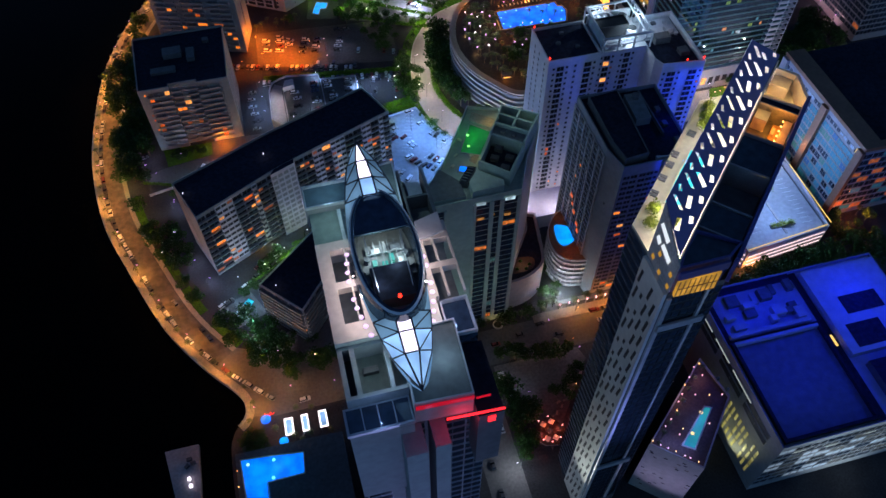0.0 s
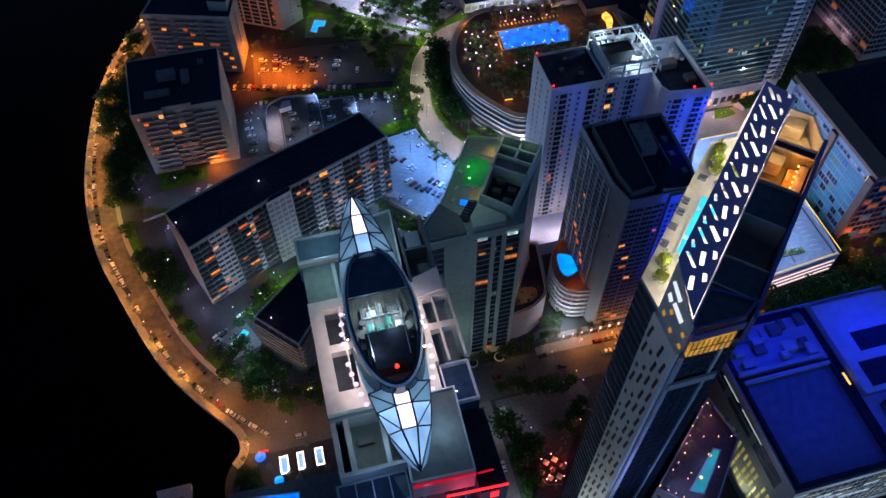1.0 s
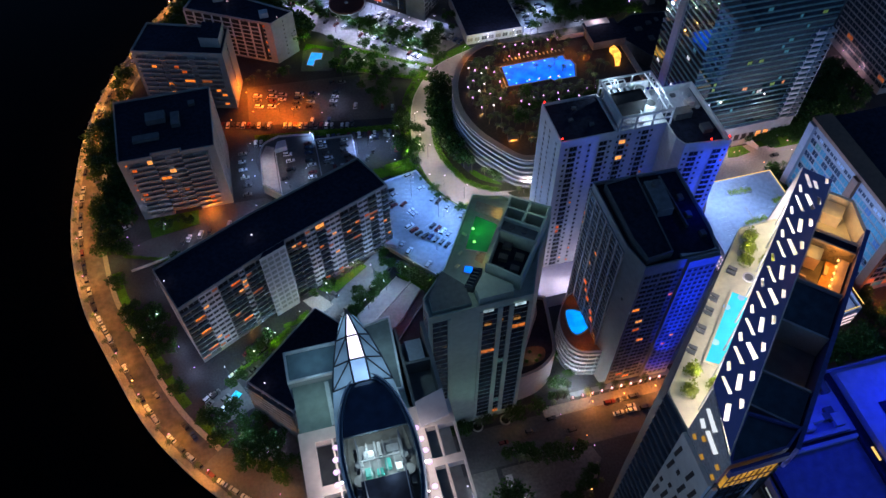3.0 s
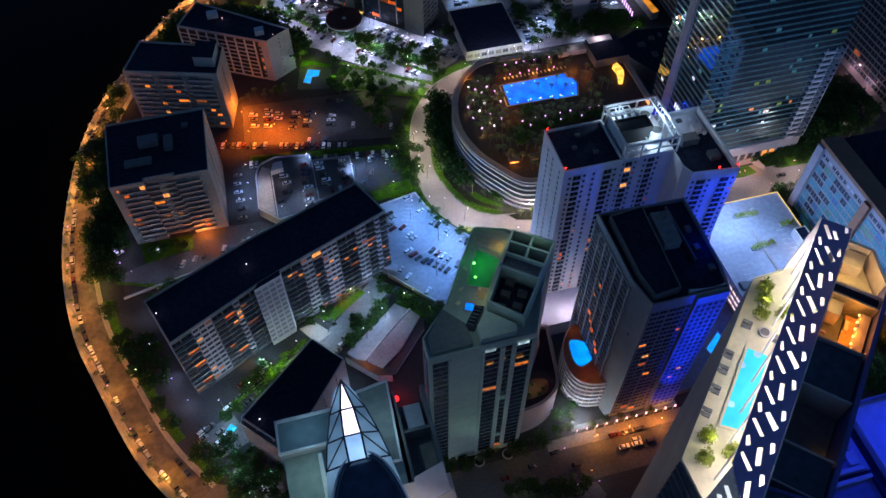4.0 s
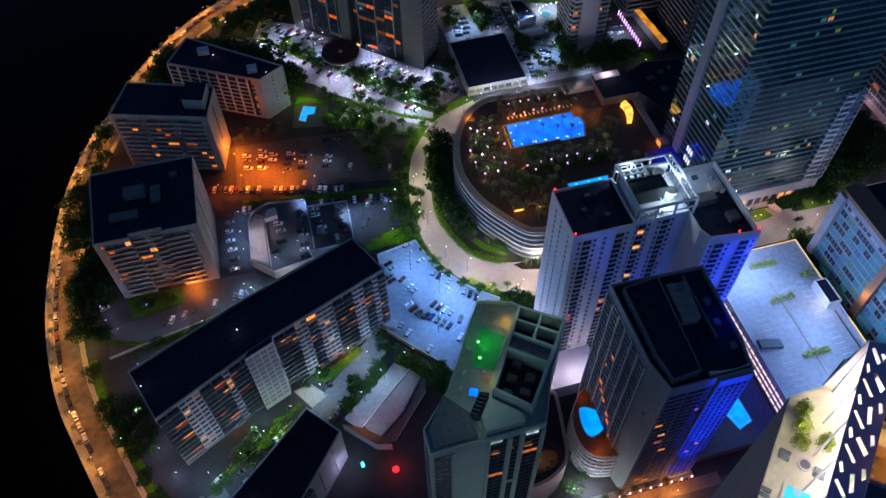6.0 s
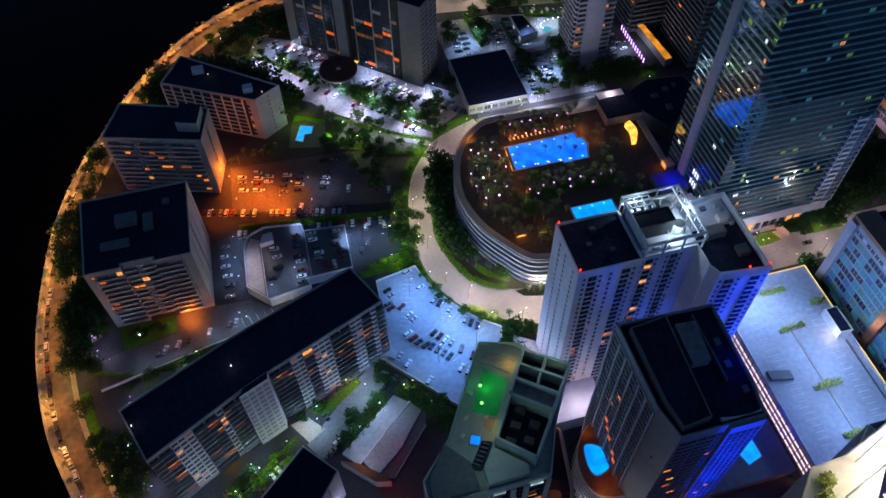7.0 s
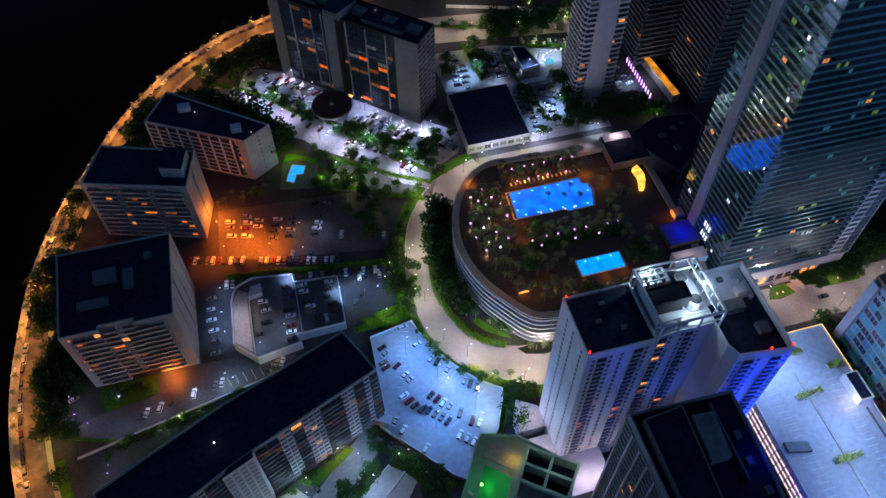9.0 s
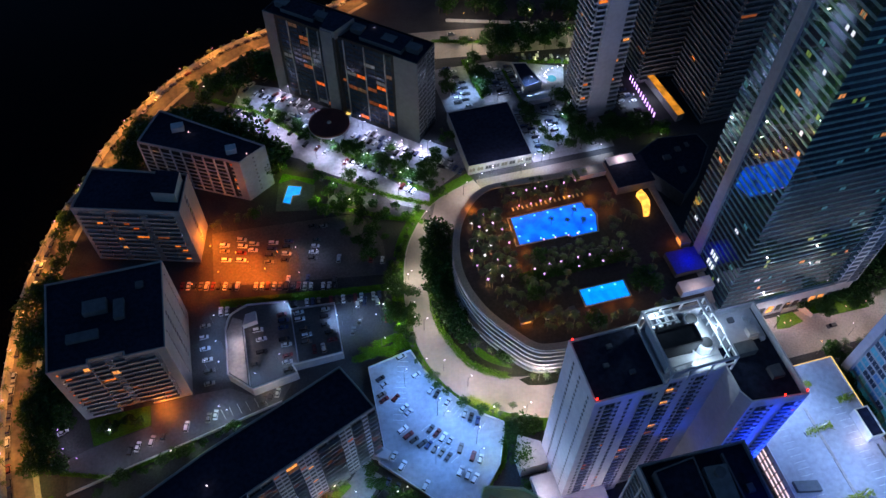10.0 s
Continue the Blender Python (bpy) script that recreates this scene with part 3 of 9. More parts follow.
ground_piece("garden_wall", ribbon([(-80, 282), (-42.6, 289.7), (-13.2, 295.6), (6.7, 299.6)], -0.3, 0.3), 0.0, 1.3, M_WHITE, "low pale wall between the block's drive and the slab", "wall")

# ---- the apartment blocks on the shore ----
def vents(parent, spots, z, mat=None):
    for x, y, sx, sy, h in spots:
        box("roof_box", parent, x, y, z, sx, sy, h, mat or M_DARK)


# block nearest the curved road
P_B = [(-73, 313), (-58, 313), (-58, 315), (-45, 315), (-45, 313), (-29.3, 313), (-28.6, 355), (-75, 355)]
blk, pc = building("apartment_block", P_B, 40, M_WALL, M_ROOF, "grey concrete apartment block with rows of balconies and a dark roof", "apartment block")
vents(blk, [(-55, 338, 9, 6, 3), (-46, 335, 4, 9, 2.2), (-60, 326, 12, 4, 1.6), (-38, 345, 3, 3, 1.5)], 40)
front(pc, (-73, 313), (-58, 313), 3, 3.3, 11, [("p", 2), ("s", 2), ("b", 5.5), ("b", 5.5)], 0.08, pane=M_GLASSL)
front(pc, (-58, 315), (-45, 315), 3, 3.3, 11, [("b", 5), ("g", 3), ("b", 5)], 0.09, pane=M_GLASSL)
front(pc, (-45, 313), (-29.3, 313), 3, 3.3, 11, [("b", 5.5), ("b", 5.5), ("s", 2), ("p", 3)], 0.07, pane=M_GLASSL)
front(pc, (-29.3, 313), (-28.6, 355), 3, 3.3, 11, [("p", 8), ("s", 3), ("p", 6), ("w", 3), ("p", 6), ("s", 3), ("p", 8), ("s", 3), ("p", 4)], 0.03)
pc.close()

# block behind it, turned
P_A = [(-67, 397), (-20.6, 382), (-15.5, 404), (-58, 419.6)]
blk, pc = building("apartment_block", P_A, 37, M_WALL, M_ROOF, "tan apartment block with long balconies and an orange-lit gable", "apartment block")
slab("lift_house", blk, [(-31, 392), (-21, 388.5), (-18, 401), (-28, 405)], 37, 43, M_WALL, M_ROOF)
front(pc, P_A[0], P_A[1], 2.5, 3.1, 11, [("p", 2), ("b", 6), ("b", 6), ("w", 3), ("b", 6), ("b", 6), ("w", 3), ("b", 6), ("b", 6), ("p", 3)], 0.09, pane=M_GLASSL)
front(pc, P_A[1], P_A[2], 2.5, 3.1, 11, [("p", 9), ("w", 3), ("p", 9)], 0.02)
pc.close()

# third block, with its white frame of piers
P_E = [(-40, 442), (6.8, 414.5), (20.2, 423), (-28.4, 462)]
blk, pc = building("apartment_block", P_E, 27, M_GREY, M_ROOF, "white apartment block with a grid of piers and deep balconies", "apartment block")
# black panel puts the shade of the deep bays on the front
slab("bay_back", blk, [(-39.6, 441.7), (-39.66, 441.6), (2.0, 417.18), (2.06, 417.28)], 1.5, 26.5, M_BLACK)
front(pc, P_E[0], P_E[1], 1.5, 2.8, 9, [("f", 0.7), ("b", 4), ("f", 0.7), ("b", 4), ("f", 0.7), ("b", 4), ("f", 0.7), ("b", 4), ("f", 0.7), ("b", 4), ("f", 0.7), ("b", 4), ("f", 0.7), ("b", 4), ("f", 0.7), ("b", 4), ("f", 0.7), ("w", 3), ("p", 3)], 0.17, depth=0.7, rail=M_WHITE, solid=False, pane=M_GLASSB, frame_mat=M_DARK)
front(pc, P_E[1], P_E[2], 1.5, 2.8, 9, [("p", 6), ("s", 1.5), ("p", 6)], 0.0)
vents(blk, [(-20, 446, 6, 4, 3), (4, 424, 5, 4, 3)], 27, M_WHITE)
pc.close()

# the long bent slab
C1 = [(-50.2, 224.2), (-14.8, 243.0), (-5.4, 247.3), (42.5, 267.0), (38.5, 276.0), (33.3, 286.5), (-16.7, 266.7), (-59.2, 246.5)]
blk, pc = building("apartment_slab", C1, 42, M_WALL, M_ROOF, "long bent apartment slab with a black roof and grey balconies", "apartment block")
front(pc, C1[0], C1[1], 2.5, 3.3, 12, [("b", 3.6), ("b", 4.6), ("v", 2.6), ("v", 2.6), ("v", 2.6), ("b", 4.6), ("b", 4.6), ("v", 2.2), ("b", 5), ("b", 4)], 0.085, solid=False, frame_mat=M_WALL, pane=M_BLACK)
front(pc, C1[2], C1[3], 2.5, 3.3, 12, [("b", 4.6), ("b", 4.6), ("v", 2.4), ("v", 2.4), ("b", 4.6), ("v", 2.4), ("v", 2.4), ("v", 2.4), ("b", 4.6), ("b", 4.6), ("v", 2.4), ("v", 2.4), ("b", 4.6), ("v", 2.2), ("b", 3.6)], 0.085, solid=False, frame_mat=M_WALL, pane=M_BLACK)
front(pc, C1[7], C1[0], 2.5, 3.3, 12, [("p", 8), ("s", 2), ("p", 10)], 0.0)
TW = [(-16.5, 239.8), (-5.6, 244.5), (-5.4, 247.2), (-14.8, 242.9)]
slab("stair_tower", blk, TW, 0, 43.5, M_WHITE, M_ROOF, "pale stair tower with a grid of openings")
front(pc, TW[0], TW[1], 2.5, 3.3, 12, [("w", 2)] * 4, 0.0, pane=M_WALL)
slab("porch", blk, [(36, 266.5), (44, 262), (46, 265), (43, 268)], 0, 4, M_WHITE)
pc.close()

# small block before it
P_F = [(-30, 196), (-14, 178.5), (12.4, 210.7), (1.4, 223.6)]
blk, pc = building("apartment_block", P_F, 25, M_GREY, M_ROOF, "small dark-roofed apartment block with slanting balconies", "apartment block", 0.6)
front(pc, P_F[0], P_F[1], 2, 2.9, 8, [("b", 4), ("b", 4), ("b", 4)], 0.02)
front(pc, P_F[1], P_F[2], 2, 2.9, 8, [("b", 5), ("b", 5), ("p", 2), ("s", 2), ("p", 3), ("s", 2), ("p", 3)], 0.0)
pc.close()

# twin tower in the distance
u = Vector((66.5, -61.5)).normalized()
w = Vector((-u.y, u.x))
o = Vector((33, 493))
def tp(s, d):
    return tuple(o + u * s + w * d)
P_T = [tp(0, 0), tp(37, 0), tp(37, -2.5), tp(45, -2.5), tp(45, 0), tp(90.5, 0), tp(90.5, 18), tp(0, 18)]
blk, pc = building("twin_tower", P_T, 53, M_BLACK, M_ROOF, "pair of joined dark glass apartment wings with plain grey ends", "tower")
ROOMS = [M_LIT[1], glow("faint_orange_room", (0.9, 0.22, 0.06), 0.07, 0.9, 0.9), M_LIT[3], glow("faint_brown_room", (0.6, 0.3, 0.15), 0.04, 0.9, 0.9), glow("dim_grey_room", (0.4, 0.42, 0.45), 0.06, 0.8, 0.8)]
M_PIER = material("dim_grey_render", (0.13, 0.135, 0.14), 0.8, 0, 0.12, 0.4, 0.1)
slab("end_pier", blk, [tp(-0.3, -0.5), tp(6.5, -0.5), tp(6.5, 0), tp(-0.3, 0)], 0, 54, M_PIER, None, "plain grey end wall")
slab("end_pier", blk, [tp(77.5, -0.5), tp(90.8, -0.5), tp(90.8, 0), tp(77.5, 0)], 0, 54, M_PIER, None, "plain grey end wall")
slab("stair_pier", blk, [tp(36.8, -3.0), tp(43.5, -3.0), tp(43.5, -2.5), tp(36.8, -2.5)], 0, 57, M_PIER, None, "plain grey stair wall")
front(pc, tp(0, 0), tp(37, 0), 3, 3.1, 16, [("p", 7), ("g", 5), ("f", 0.5), ("g", 5), ("g", 5), ("f", 0.5), ("g", 5), ("f", 0.5), ("g", 3)], 0.13, frame_mat=M_BLACK, pane=M_GLASSB, rail=M_FRAME, lits=ROOMS)
front(pc, tp(45, 0), tp(90.5, 0), 3, 3.1, 16, [("w", 2.5), ("f", 0.5), ("g", 5), ("g", 5), ("f", 0.5), ("g", 5), ("g", 5), ("f", 0.5), ("g", 3), ("p", 13)], 0.13, frame_mat=M_BLACK, pane=M_GLASSB, rail=M_FRAME, lits=ROOMS)
front(pc, tp(90.5, 0), tp(90.5, 18), 3, 3.1, 16, [("g", 4), ("g", 4)], 0.0)
for s in (6, 30, 52, 70, 84):
    x, y = tp(s, 9)
    box("roof_box", blk, x, y, 53, 7, 5, 3, M_DARK, -43)
slab("lift_core", blk, [tp(36.8, -2.4), tp(45, -2.4), tp(48, 12), tp(34, 12)], 53.1, 58, M_PIER, M_ROOF)
slab("roof_step", blk, [tp(56, 3), tp(80, 3), tp(80, 15), tp(56, 15)], 53.1, 55.4, M_DARK, M_ROOF)
slab("roof_step", blk, [tp(8, 4), tp(28, 4), tp(28, 15), tp(8, 15)], 53.1, 55.4, M_DARK, M_ROOF)
pc.close()
can = thing("entrance_canopy", 54.5, 451.5, 0, "round dark entrance canopy before the twin tower", "canopy")
drum("roof_disc", can, 54.5, 451.5, 7.0, 11, 11, 0.9, material("dark_red_roof", (0.10, 0.03, 0.025), 0.8), 48)
drum("edge", can, 54.5, 451.5, 6.4, 11.2, 11.2, 0.6, M_WHITE, 48)
drum("hub", can, 54.5, 451.5, 7.9, 1.2, 0.8, 0.7, M_CONC, 20)
for a in range(8):
    drum("column", can, 54.5 + 9 * math.cos(a * 0.785), 451.5 + 9 * math.sin(a * 0.785), 0, 0.35, 0.35, 6.4, M_WHITE)

blk, pc = building("flat_roof_hall", rect(118, 402.3, 153, 444), 6, M_GREY, M_ROOF, "low hall with a large black flat roof", "hall", 0.5)
front(pc, (118, 402.3), (153, 402.3), 0.5, 5, 1, [("w", 4)] * 8, 0.0)
pc.close()

blk, pc = building("low_hall", [(200, 385), (219.5, 394.5), (241, 392), (242.6, 382), (229, 365), (215.5, 354)], 8, M_DARK, M_ROOF, "low dark-roofed hall behind the podium", "hall", 0.5)
vents(blk, [(218, 380, 4, 3, 1.2), (226, 384, 3, 3, 1.0), (222, 370, 3, 4, 1.2), (232, 386, 2, 3, 0.8)], 8, M_DARK)
pc.close()
# slender tower and dark towers in the distance
blk, pc = building("slender_tower", rect(188, 428, 210, 446), 110, M_GREY, M_ROOF, "slender residential tower with white slab edges", "tower")
slab("lift_spine", blk, rect(193, 425.5, 203.4, 428), 0, 111, M_WHITE)
front(pc, (188, 428), (194, 428), 3, 3.2, 33, [("b", 6)], 0.04, rail=M_WHITE)
front(pc, (202, 428), (210, 428), 3, 3.2, 33, [("b", 8)], 0.08, rail=M_WHITE)
front(pc, (188, 446), (188, 428), 3, 3.2, 33, [("b", 6), ("b", 6), ("b", 6)], 0.04, rail=M_WHITE)
pc.close()
for poly, h, lab in ((rect(252, 405, 300, 440), 120, "dark glass residential tower with thin slab edges"), (rect(232, 445, 258, 480), 100, "dark distant tower with few lit rooms")):
    blk, pc = building("residential_tower", poly, h, M_DARK, M_ROOF, lab, "tower")
    (x0, y0), (x1, y1) = poly[0], poly[2]
    n = int(h / 3.3) - 1
    front(pc, (x0, y0), (x1, y0), 3, 3.3, n, [("b", 9)] * max(2, round((x1 - x0) / 9)), 0.012, rail=M_PIER, depth=1.8)
    front(pc, (x0, y1), (x0, y0), 3, 3.3, n, [("b", 9)] * max(2, round((y1 - y0) / 9)), 0.012, rail=M_PIER, depth=1.8)
    pc.close()

# ---- the tower with the boat-shaped skylight ----
t, pc = building("skylight_tower", rect(-1.8, 66, 27, 124.5), 152, M_GREY, M_ROOFG, "slab tower whose roof carries a boat-shaped glass skylight", "tower", 0)
EYE_T = t
front(pc, (-1.8, 124.5), (-1.8, 66), 6, 3.4, 43, [("g", 6)] * 9, 0.01, pane=M_GLASSB, rail=M_GREY)
front(pc, (-1.8, 66), (27, 66), 6, 3.4, 43, [("g", 6), ("p", 3), ("g", 6), ("p", 3), ("g", 6), ("g", 5)], 0.01, pane=M_GLASSB)
pc.close()
# south front: piers and lower roofs
for x0, x1, y0, z in ((7.4, 11.8, 57.5, 150), (13.6, 16.8, 58.5, 149)):
    slab("pier", t, rect(x0, y0, x1, 65.9), 0, z, M_GREY)
slab("south_wing", t, rect(-2.6, 62.4, 10.3, 65.95), 120, 154.4, M_GREY)
slab("panel_frame", t, rect(-3.0, 62.2, 10.4, 68.0), 154.4, 155.4, M_STEEL)
for k in range(4):
    slab("roof_panel", t, rect(-2.5 + 3.2 * k, 62.7, 0.45 + 3.2 * k, 67.5), 155.4, 155.5, M_GLASSB)
slab("terrace_roof", t, [(10.6, 63.3), (22.4, 62.8), (22.9, 80), (11, 80)], 152, 160, M_GREY, M_ROOFG)
parapet(t, [(10.6, 63.3), (22.4, 62.8), (22.9, 80), (11, 80)], 160, 0.5, M_STEEL, 0.3)
slab("low_roof", t, rect(22.9, 60.5, 28.2, 77), 130, 154, M_DARK, M_ROOF)
slab("glass_box", t, rect(21.2, 77.2, 27.4, 86), 152, 157.5, M_GLASSB, M_GLASSB)
parapet(t, rect(21.2, 77.2, 27.4, 86), 157.5, 1.2, M_STEEL, 0.4)
box("red_strip", t, 16.6, 62.8, 158.2, 11.6, 0.3, 1.3, M_REDSOFT, -2.4)
box("red_strip", t, 22.4, 60.9, 154.6, 11.8, 0.35, 0.6, M_REDLED, -2.8)
box("red_panel", t, 25.6, 60.3, 151.0, 1.6, 0.3, 2.2, M_REDLED)
box("red_strip", t, 24.6, 63.5, 156.0, 3.0, 0.3, 0.5, M_REDSOFT)
light(20, 60.0, 153, (1.0, 0.02, 0.05), 500, 0.5)
# sunken court on the south-west
slab("court_floor", t, rect(-1.8, 68, 10.8, 80), 152, 154, M_GREY, M_ROOFG)
for x0, y0, x1, y1 in ((-1.8, 68, -0.8, 80), (-0.8, 68, 10.6, 68.8), (0.6, 68.8, 1.6, 79.2), (-0.8, 79.2, 10.6, 80), (7.4, 68.8, 8.2, 79.2)):
    slab("court_wall", t, rect(x0, y0, x1, y1), 154, 158.6, M_GREY)
box("tank", t, 4.2, 75.5, 154, 3.2, 1.4, 1.2, M_DARK)
# pale frame with open bays either side of the skylight
PALE = material("pale_concrete", (0.55, 0.51, 0.45), 0.8, 0, 0.1, 0.6, 0.1)
for x0, y0, x1, y1 in ((-1.9, 80.2, 1.0, 106), (5.3, 80.2, 20.6, 106), (1.0, 80.2, 5.3, 84.4), (1.0, 93.2, 5.3, 95), (1.0, 103.6, 5.3, 106),
                       (20.6, 93.4, 27.4, 95.0), (20.6, 101.2, 27.4, 106), (20.6, 86.2, 21.4, 93.4), (20.6, 95, 21.4, 101.2)):
    slab("roof_frame", t, rect(x0, y0, x1, y1), 158, 160, PALE)
for x in (23.4, 26.9):
    for y0, y1 in ((86.2, 93.4), (95.0, 101.2)):
        slab("rail_beam", t, rect(x, y0, x + 0.45, y1), 159.2, 160.2, PALE)
for x in (2.4,):
    for y0, y1 in ((84.4, 93.2), (95, 103.6)):
        slab("rail_beam", t, rect(x + 1.6, y0, x + 1.95, y1), 159.4, 160.2, PALE)
slab("white_panel", t, [(20.8, 101.4), (26.6, 102.6), (26.6, 108.2), (20.8, 106.6)], 160, 160.5, M_WHITE)
# north roofs
M_TEALROOF = material("teal_grey_roof", (0.10, 0.15, 0.18), 0.7, 0, 0.15, 0.5, 0.1)
slab("north_roof", t, rect(-1.8, 106, 19.8, 117.5), 152, 157, M_GREY, material("weathered_roof", (0.20, 0.25, 0.24), 0.75, 0, 0.2, 0.4, 0.1))
slab("north_box", t, rect(-2.4, 117.6, 9.6, 124.6), 152, 158.4, M_GREY, M_TEALROOF)
parapet(t, rect(-2.4, 117.6, 9.6, 124.6), 158.4, 0.8, M_STEEL, 0.4)
slab("north_box", t, [(9.8, 112), (19.6, 111.0), (20.4, 128.2), (10.0, 126.6)], 150, 158, M_GREY, M_ROOFG)
parapet(t, [(9.8, 112), (19.6, 111.0), (20.4, 128.2), (10.0, 126.6)], 158, 0.5, M_STEEL, 0.4)
slab("duct", t, rect(4.6, 107, 5.4, 116.5), 157, 158.2, M_STEEL)
slab("well_wall", t, rect(20.6, 106.2, 21.2, 126), 152, 157, M_DARK)
slab("well_wall", t, rect(26.4, 108.5, 27.2, 126), 152, 157, M_DARK)
slab("well_wall", t, rect(20.6, 117, 27.2, 117.6), 152, 156.5, M_DARK)
box("tank", t, 24, 121, 152, 3.5, 5, 2.6, M_STEEL)

# the skylight
sky = thing("boat_skylight", 12.0, 93.0, 160, "boat-shaped glass skylight, lit from within, with dark ribs", "skylight")
def hull(y):
    """Half width and spine height of the boat at y."""
    s = min(max((y - 62.4) / 60.6, 0.0), 1.0)
    return 6.9 * math.sin(math.pi * s) ** 0.62, 167.0 + 5.0 * s, 12.2 - 0.5 * s
def row(y):
    w, z, x = hull(y)
    c = min(1.5, 0.36 * w)
    drop = 1.8 * w / 6.9
    return [(x - w, y, z - drop), (x - c, y, z), (x + c, y, z), (x + w, y, z - drop)]
# light from inside is put into the panels' glow, strongest along the middle
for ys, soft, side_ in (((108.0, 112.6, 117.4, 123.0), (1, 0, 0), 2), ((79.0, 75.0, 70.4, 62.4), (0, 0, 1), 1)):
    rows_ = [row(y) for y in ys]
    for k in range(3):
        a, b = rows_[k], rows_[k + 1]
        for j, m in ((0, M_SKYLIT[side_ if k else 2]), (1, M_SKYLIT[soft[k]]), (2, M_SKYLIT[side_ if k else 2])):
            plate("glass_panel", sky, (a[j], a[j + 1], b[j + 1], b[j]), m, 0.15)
        up = Vector((0, 0, 0.2))
        for j in range(4):
            bar("rib", sky, Vector(a[j]) + up, Vector(b[j]) + up, M_METAL, 0.34 if j in (1, 2) else 0.22)
        for j in range(3):
            bar("rib", sky, Vector(a[j]) + up, Vector(a[j + 1]) + up, M_METAL, 0.22)
        if k < 2:
            bar("brace", sky, Vector(a[0]) + up, Vector(b[1]) + up, M_METAL, 0.2)
            bar("brace", sky, Vector(a[3]) + up, Vector(b[2]) + up, M_METAL, 0.2)
# hull sides glow dimly in place of light from within
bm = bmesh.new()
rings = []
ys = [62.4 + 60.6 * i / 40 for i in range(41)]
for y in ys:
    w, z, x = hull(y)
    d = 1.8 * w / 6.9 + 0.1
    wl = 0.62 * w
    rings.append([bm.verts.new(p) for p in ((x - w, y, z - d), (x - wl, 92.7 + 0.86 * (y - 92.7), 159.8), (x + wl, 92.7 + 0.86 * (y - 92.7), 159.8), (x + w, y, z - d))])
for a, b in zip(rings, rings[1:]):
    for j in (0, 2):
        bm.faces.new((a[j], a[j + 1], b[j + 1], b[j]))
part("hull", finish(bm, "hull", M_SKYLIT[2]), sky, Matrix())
# the dark oval frame and what lies inside it
def ring_pts(a, b, z, n=56):
    return [(12.2 + a * math.cos(2 * math.pi * i / n), 93.6 + b * math.sin(2 * math.pi * i / n), z) for i in range(n)]
def band(name, loops, mat, label="", closed=False):
    bm = bmesh.new()
    vs = [[bm.verts.new(p) for p in l] for l in loops]
    n = len(loops[0])
    for a, b in zip(vs, vs[1:] + (vs[:1] if closed else [])):
        for i in range(n):
            bm.faces.new((a[i], a[(i + 1) % n], b[(i + 1) % n], b[i]))
    return part(name, finish(bm, name, mat), sky, Matrix(), label)
band("oval_frame", [ring_pts(7.6, 17.0, 165.5), ring_pts(7.0, 16.3, 170.4), ring_pts(6.1, 15.2, 170.8), ring_pts(5.9, 15.0, 170.0), ring_pts(5.7, 14.8, 165.2)], M_GLASSB, "dark glass oval frame")
band("rim_tube", [ring_pts(7.05, 16.4, 170.5), ring_pts(6.7, 16.0, 170.9), ring_pts(6.5, 15.8, 170.5), ring_pts(6.75, 16.1, 170.3)], M_STEEL, "pale rim", True)
slab("floor", sky, [(x, y) for x, y, _ in ring_pts(5.9, 15.0, 0)], 164.6, 165.2, M_CONC)
lid = [(x, y) for x, y, _ in ring_pts(6.0, 15.1, 0) if y > 98.2]
slab("lid", sky, lid, 169.4, 170.1, M_GLASSB, None, "black glass lid")
slab("machine_deck", sky, rect(8.2, 91.2, 16.4, 98.0), 165.2, 166.2, M_WHITE)
slab("hatch", sky, rect(8.0, 82.6, 16.2, 90.8), 165.2, 168.6, M_DARK, M_ROOF)
for x, y, sx, sy, h, m in ((9.6, 92.6, 1.2, 1.6, 1.2, M_TEAL), (11.6, 92.4, 1.2, 1.2, 0.9, M_TEAL), (13.2, 93.4, 1.0, 1.8, 1.3, M_TEAL), (15.0, 92.6, 1.2, 1.4, 1.0, M_STEEL),
                           (10.2, 95.8, 2.0, 1.4, 1.0, M_STEEL), (14.4, 96.0, 2.2, 1.4, 1.1, M_STEEL), (12.2, 96.2, 0.7, 2.6, 1.5, M_WHITE), (7.4, 90.0, 1.0, 2.6, 1.0, M_WHITE), (16.9, 90.4, 1.0, 2.6, 1.0, M_WHITE)):
    box("machine", sky, x, y, 166.2 if 8.2 < x < 16.4 else 165.2, sx, sy, h, m)
for x in (8.4, 16.0):
    bar("roof_bar", sky, (x, 98.2, 169.6), (x * 0.9 + 1.2, 84.0, 169.6), M_STEEL, 0.18)
beacon = thing("red_beacon", 12.4, 81.2, 168.6, "small red aircraft warning lamp on the skylight", "beacon")
drum("lens", beacon, 12.4, 81.2, 170.9, 0.4, 0.3, 0.6, M_RED)
# unseen lights added inside the oval to brighten its machinery
for x, y in ((9.4, 93.8), (15.0, 93.8), (10.6, 97.4), (13.8, 90.6)):
    light(x, y, 169.8, (0.72, 0.95, 1.0), 230, 0.5)
for x in (7.9, 16.5):
    drum("tank", sky, x, 91.6, 165.2, 1.15, 1.05, 1.9, M_WHITE, 20)
    drum("tank", sky, x * 0.94 + 0.8, 94.6, 165.2, 0.8, 0.7, 1.5, M_STEEL, 20)
for k in range(6):
    bar("cable_tray", sky, (8.6 + 1.45 * k, 91.4, 167.6), (8.6 + 1.45 * k, 97.8, 167.6), M_STEEL, 0.14)
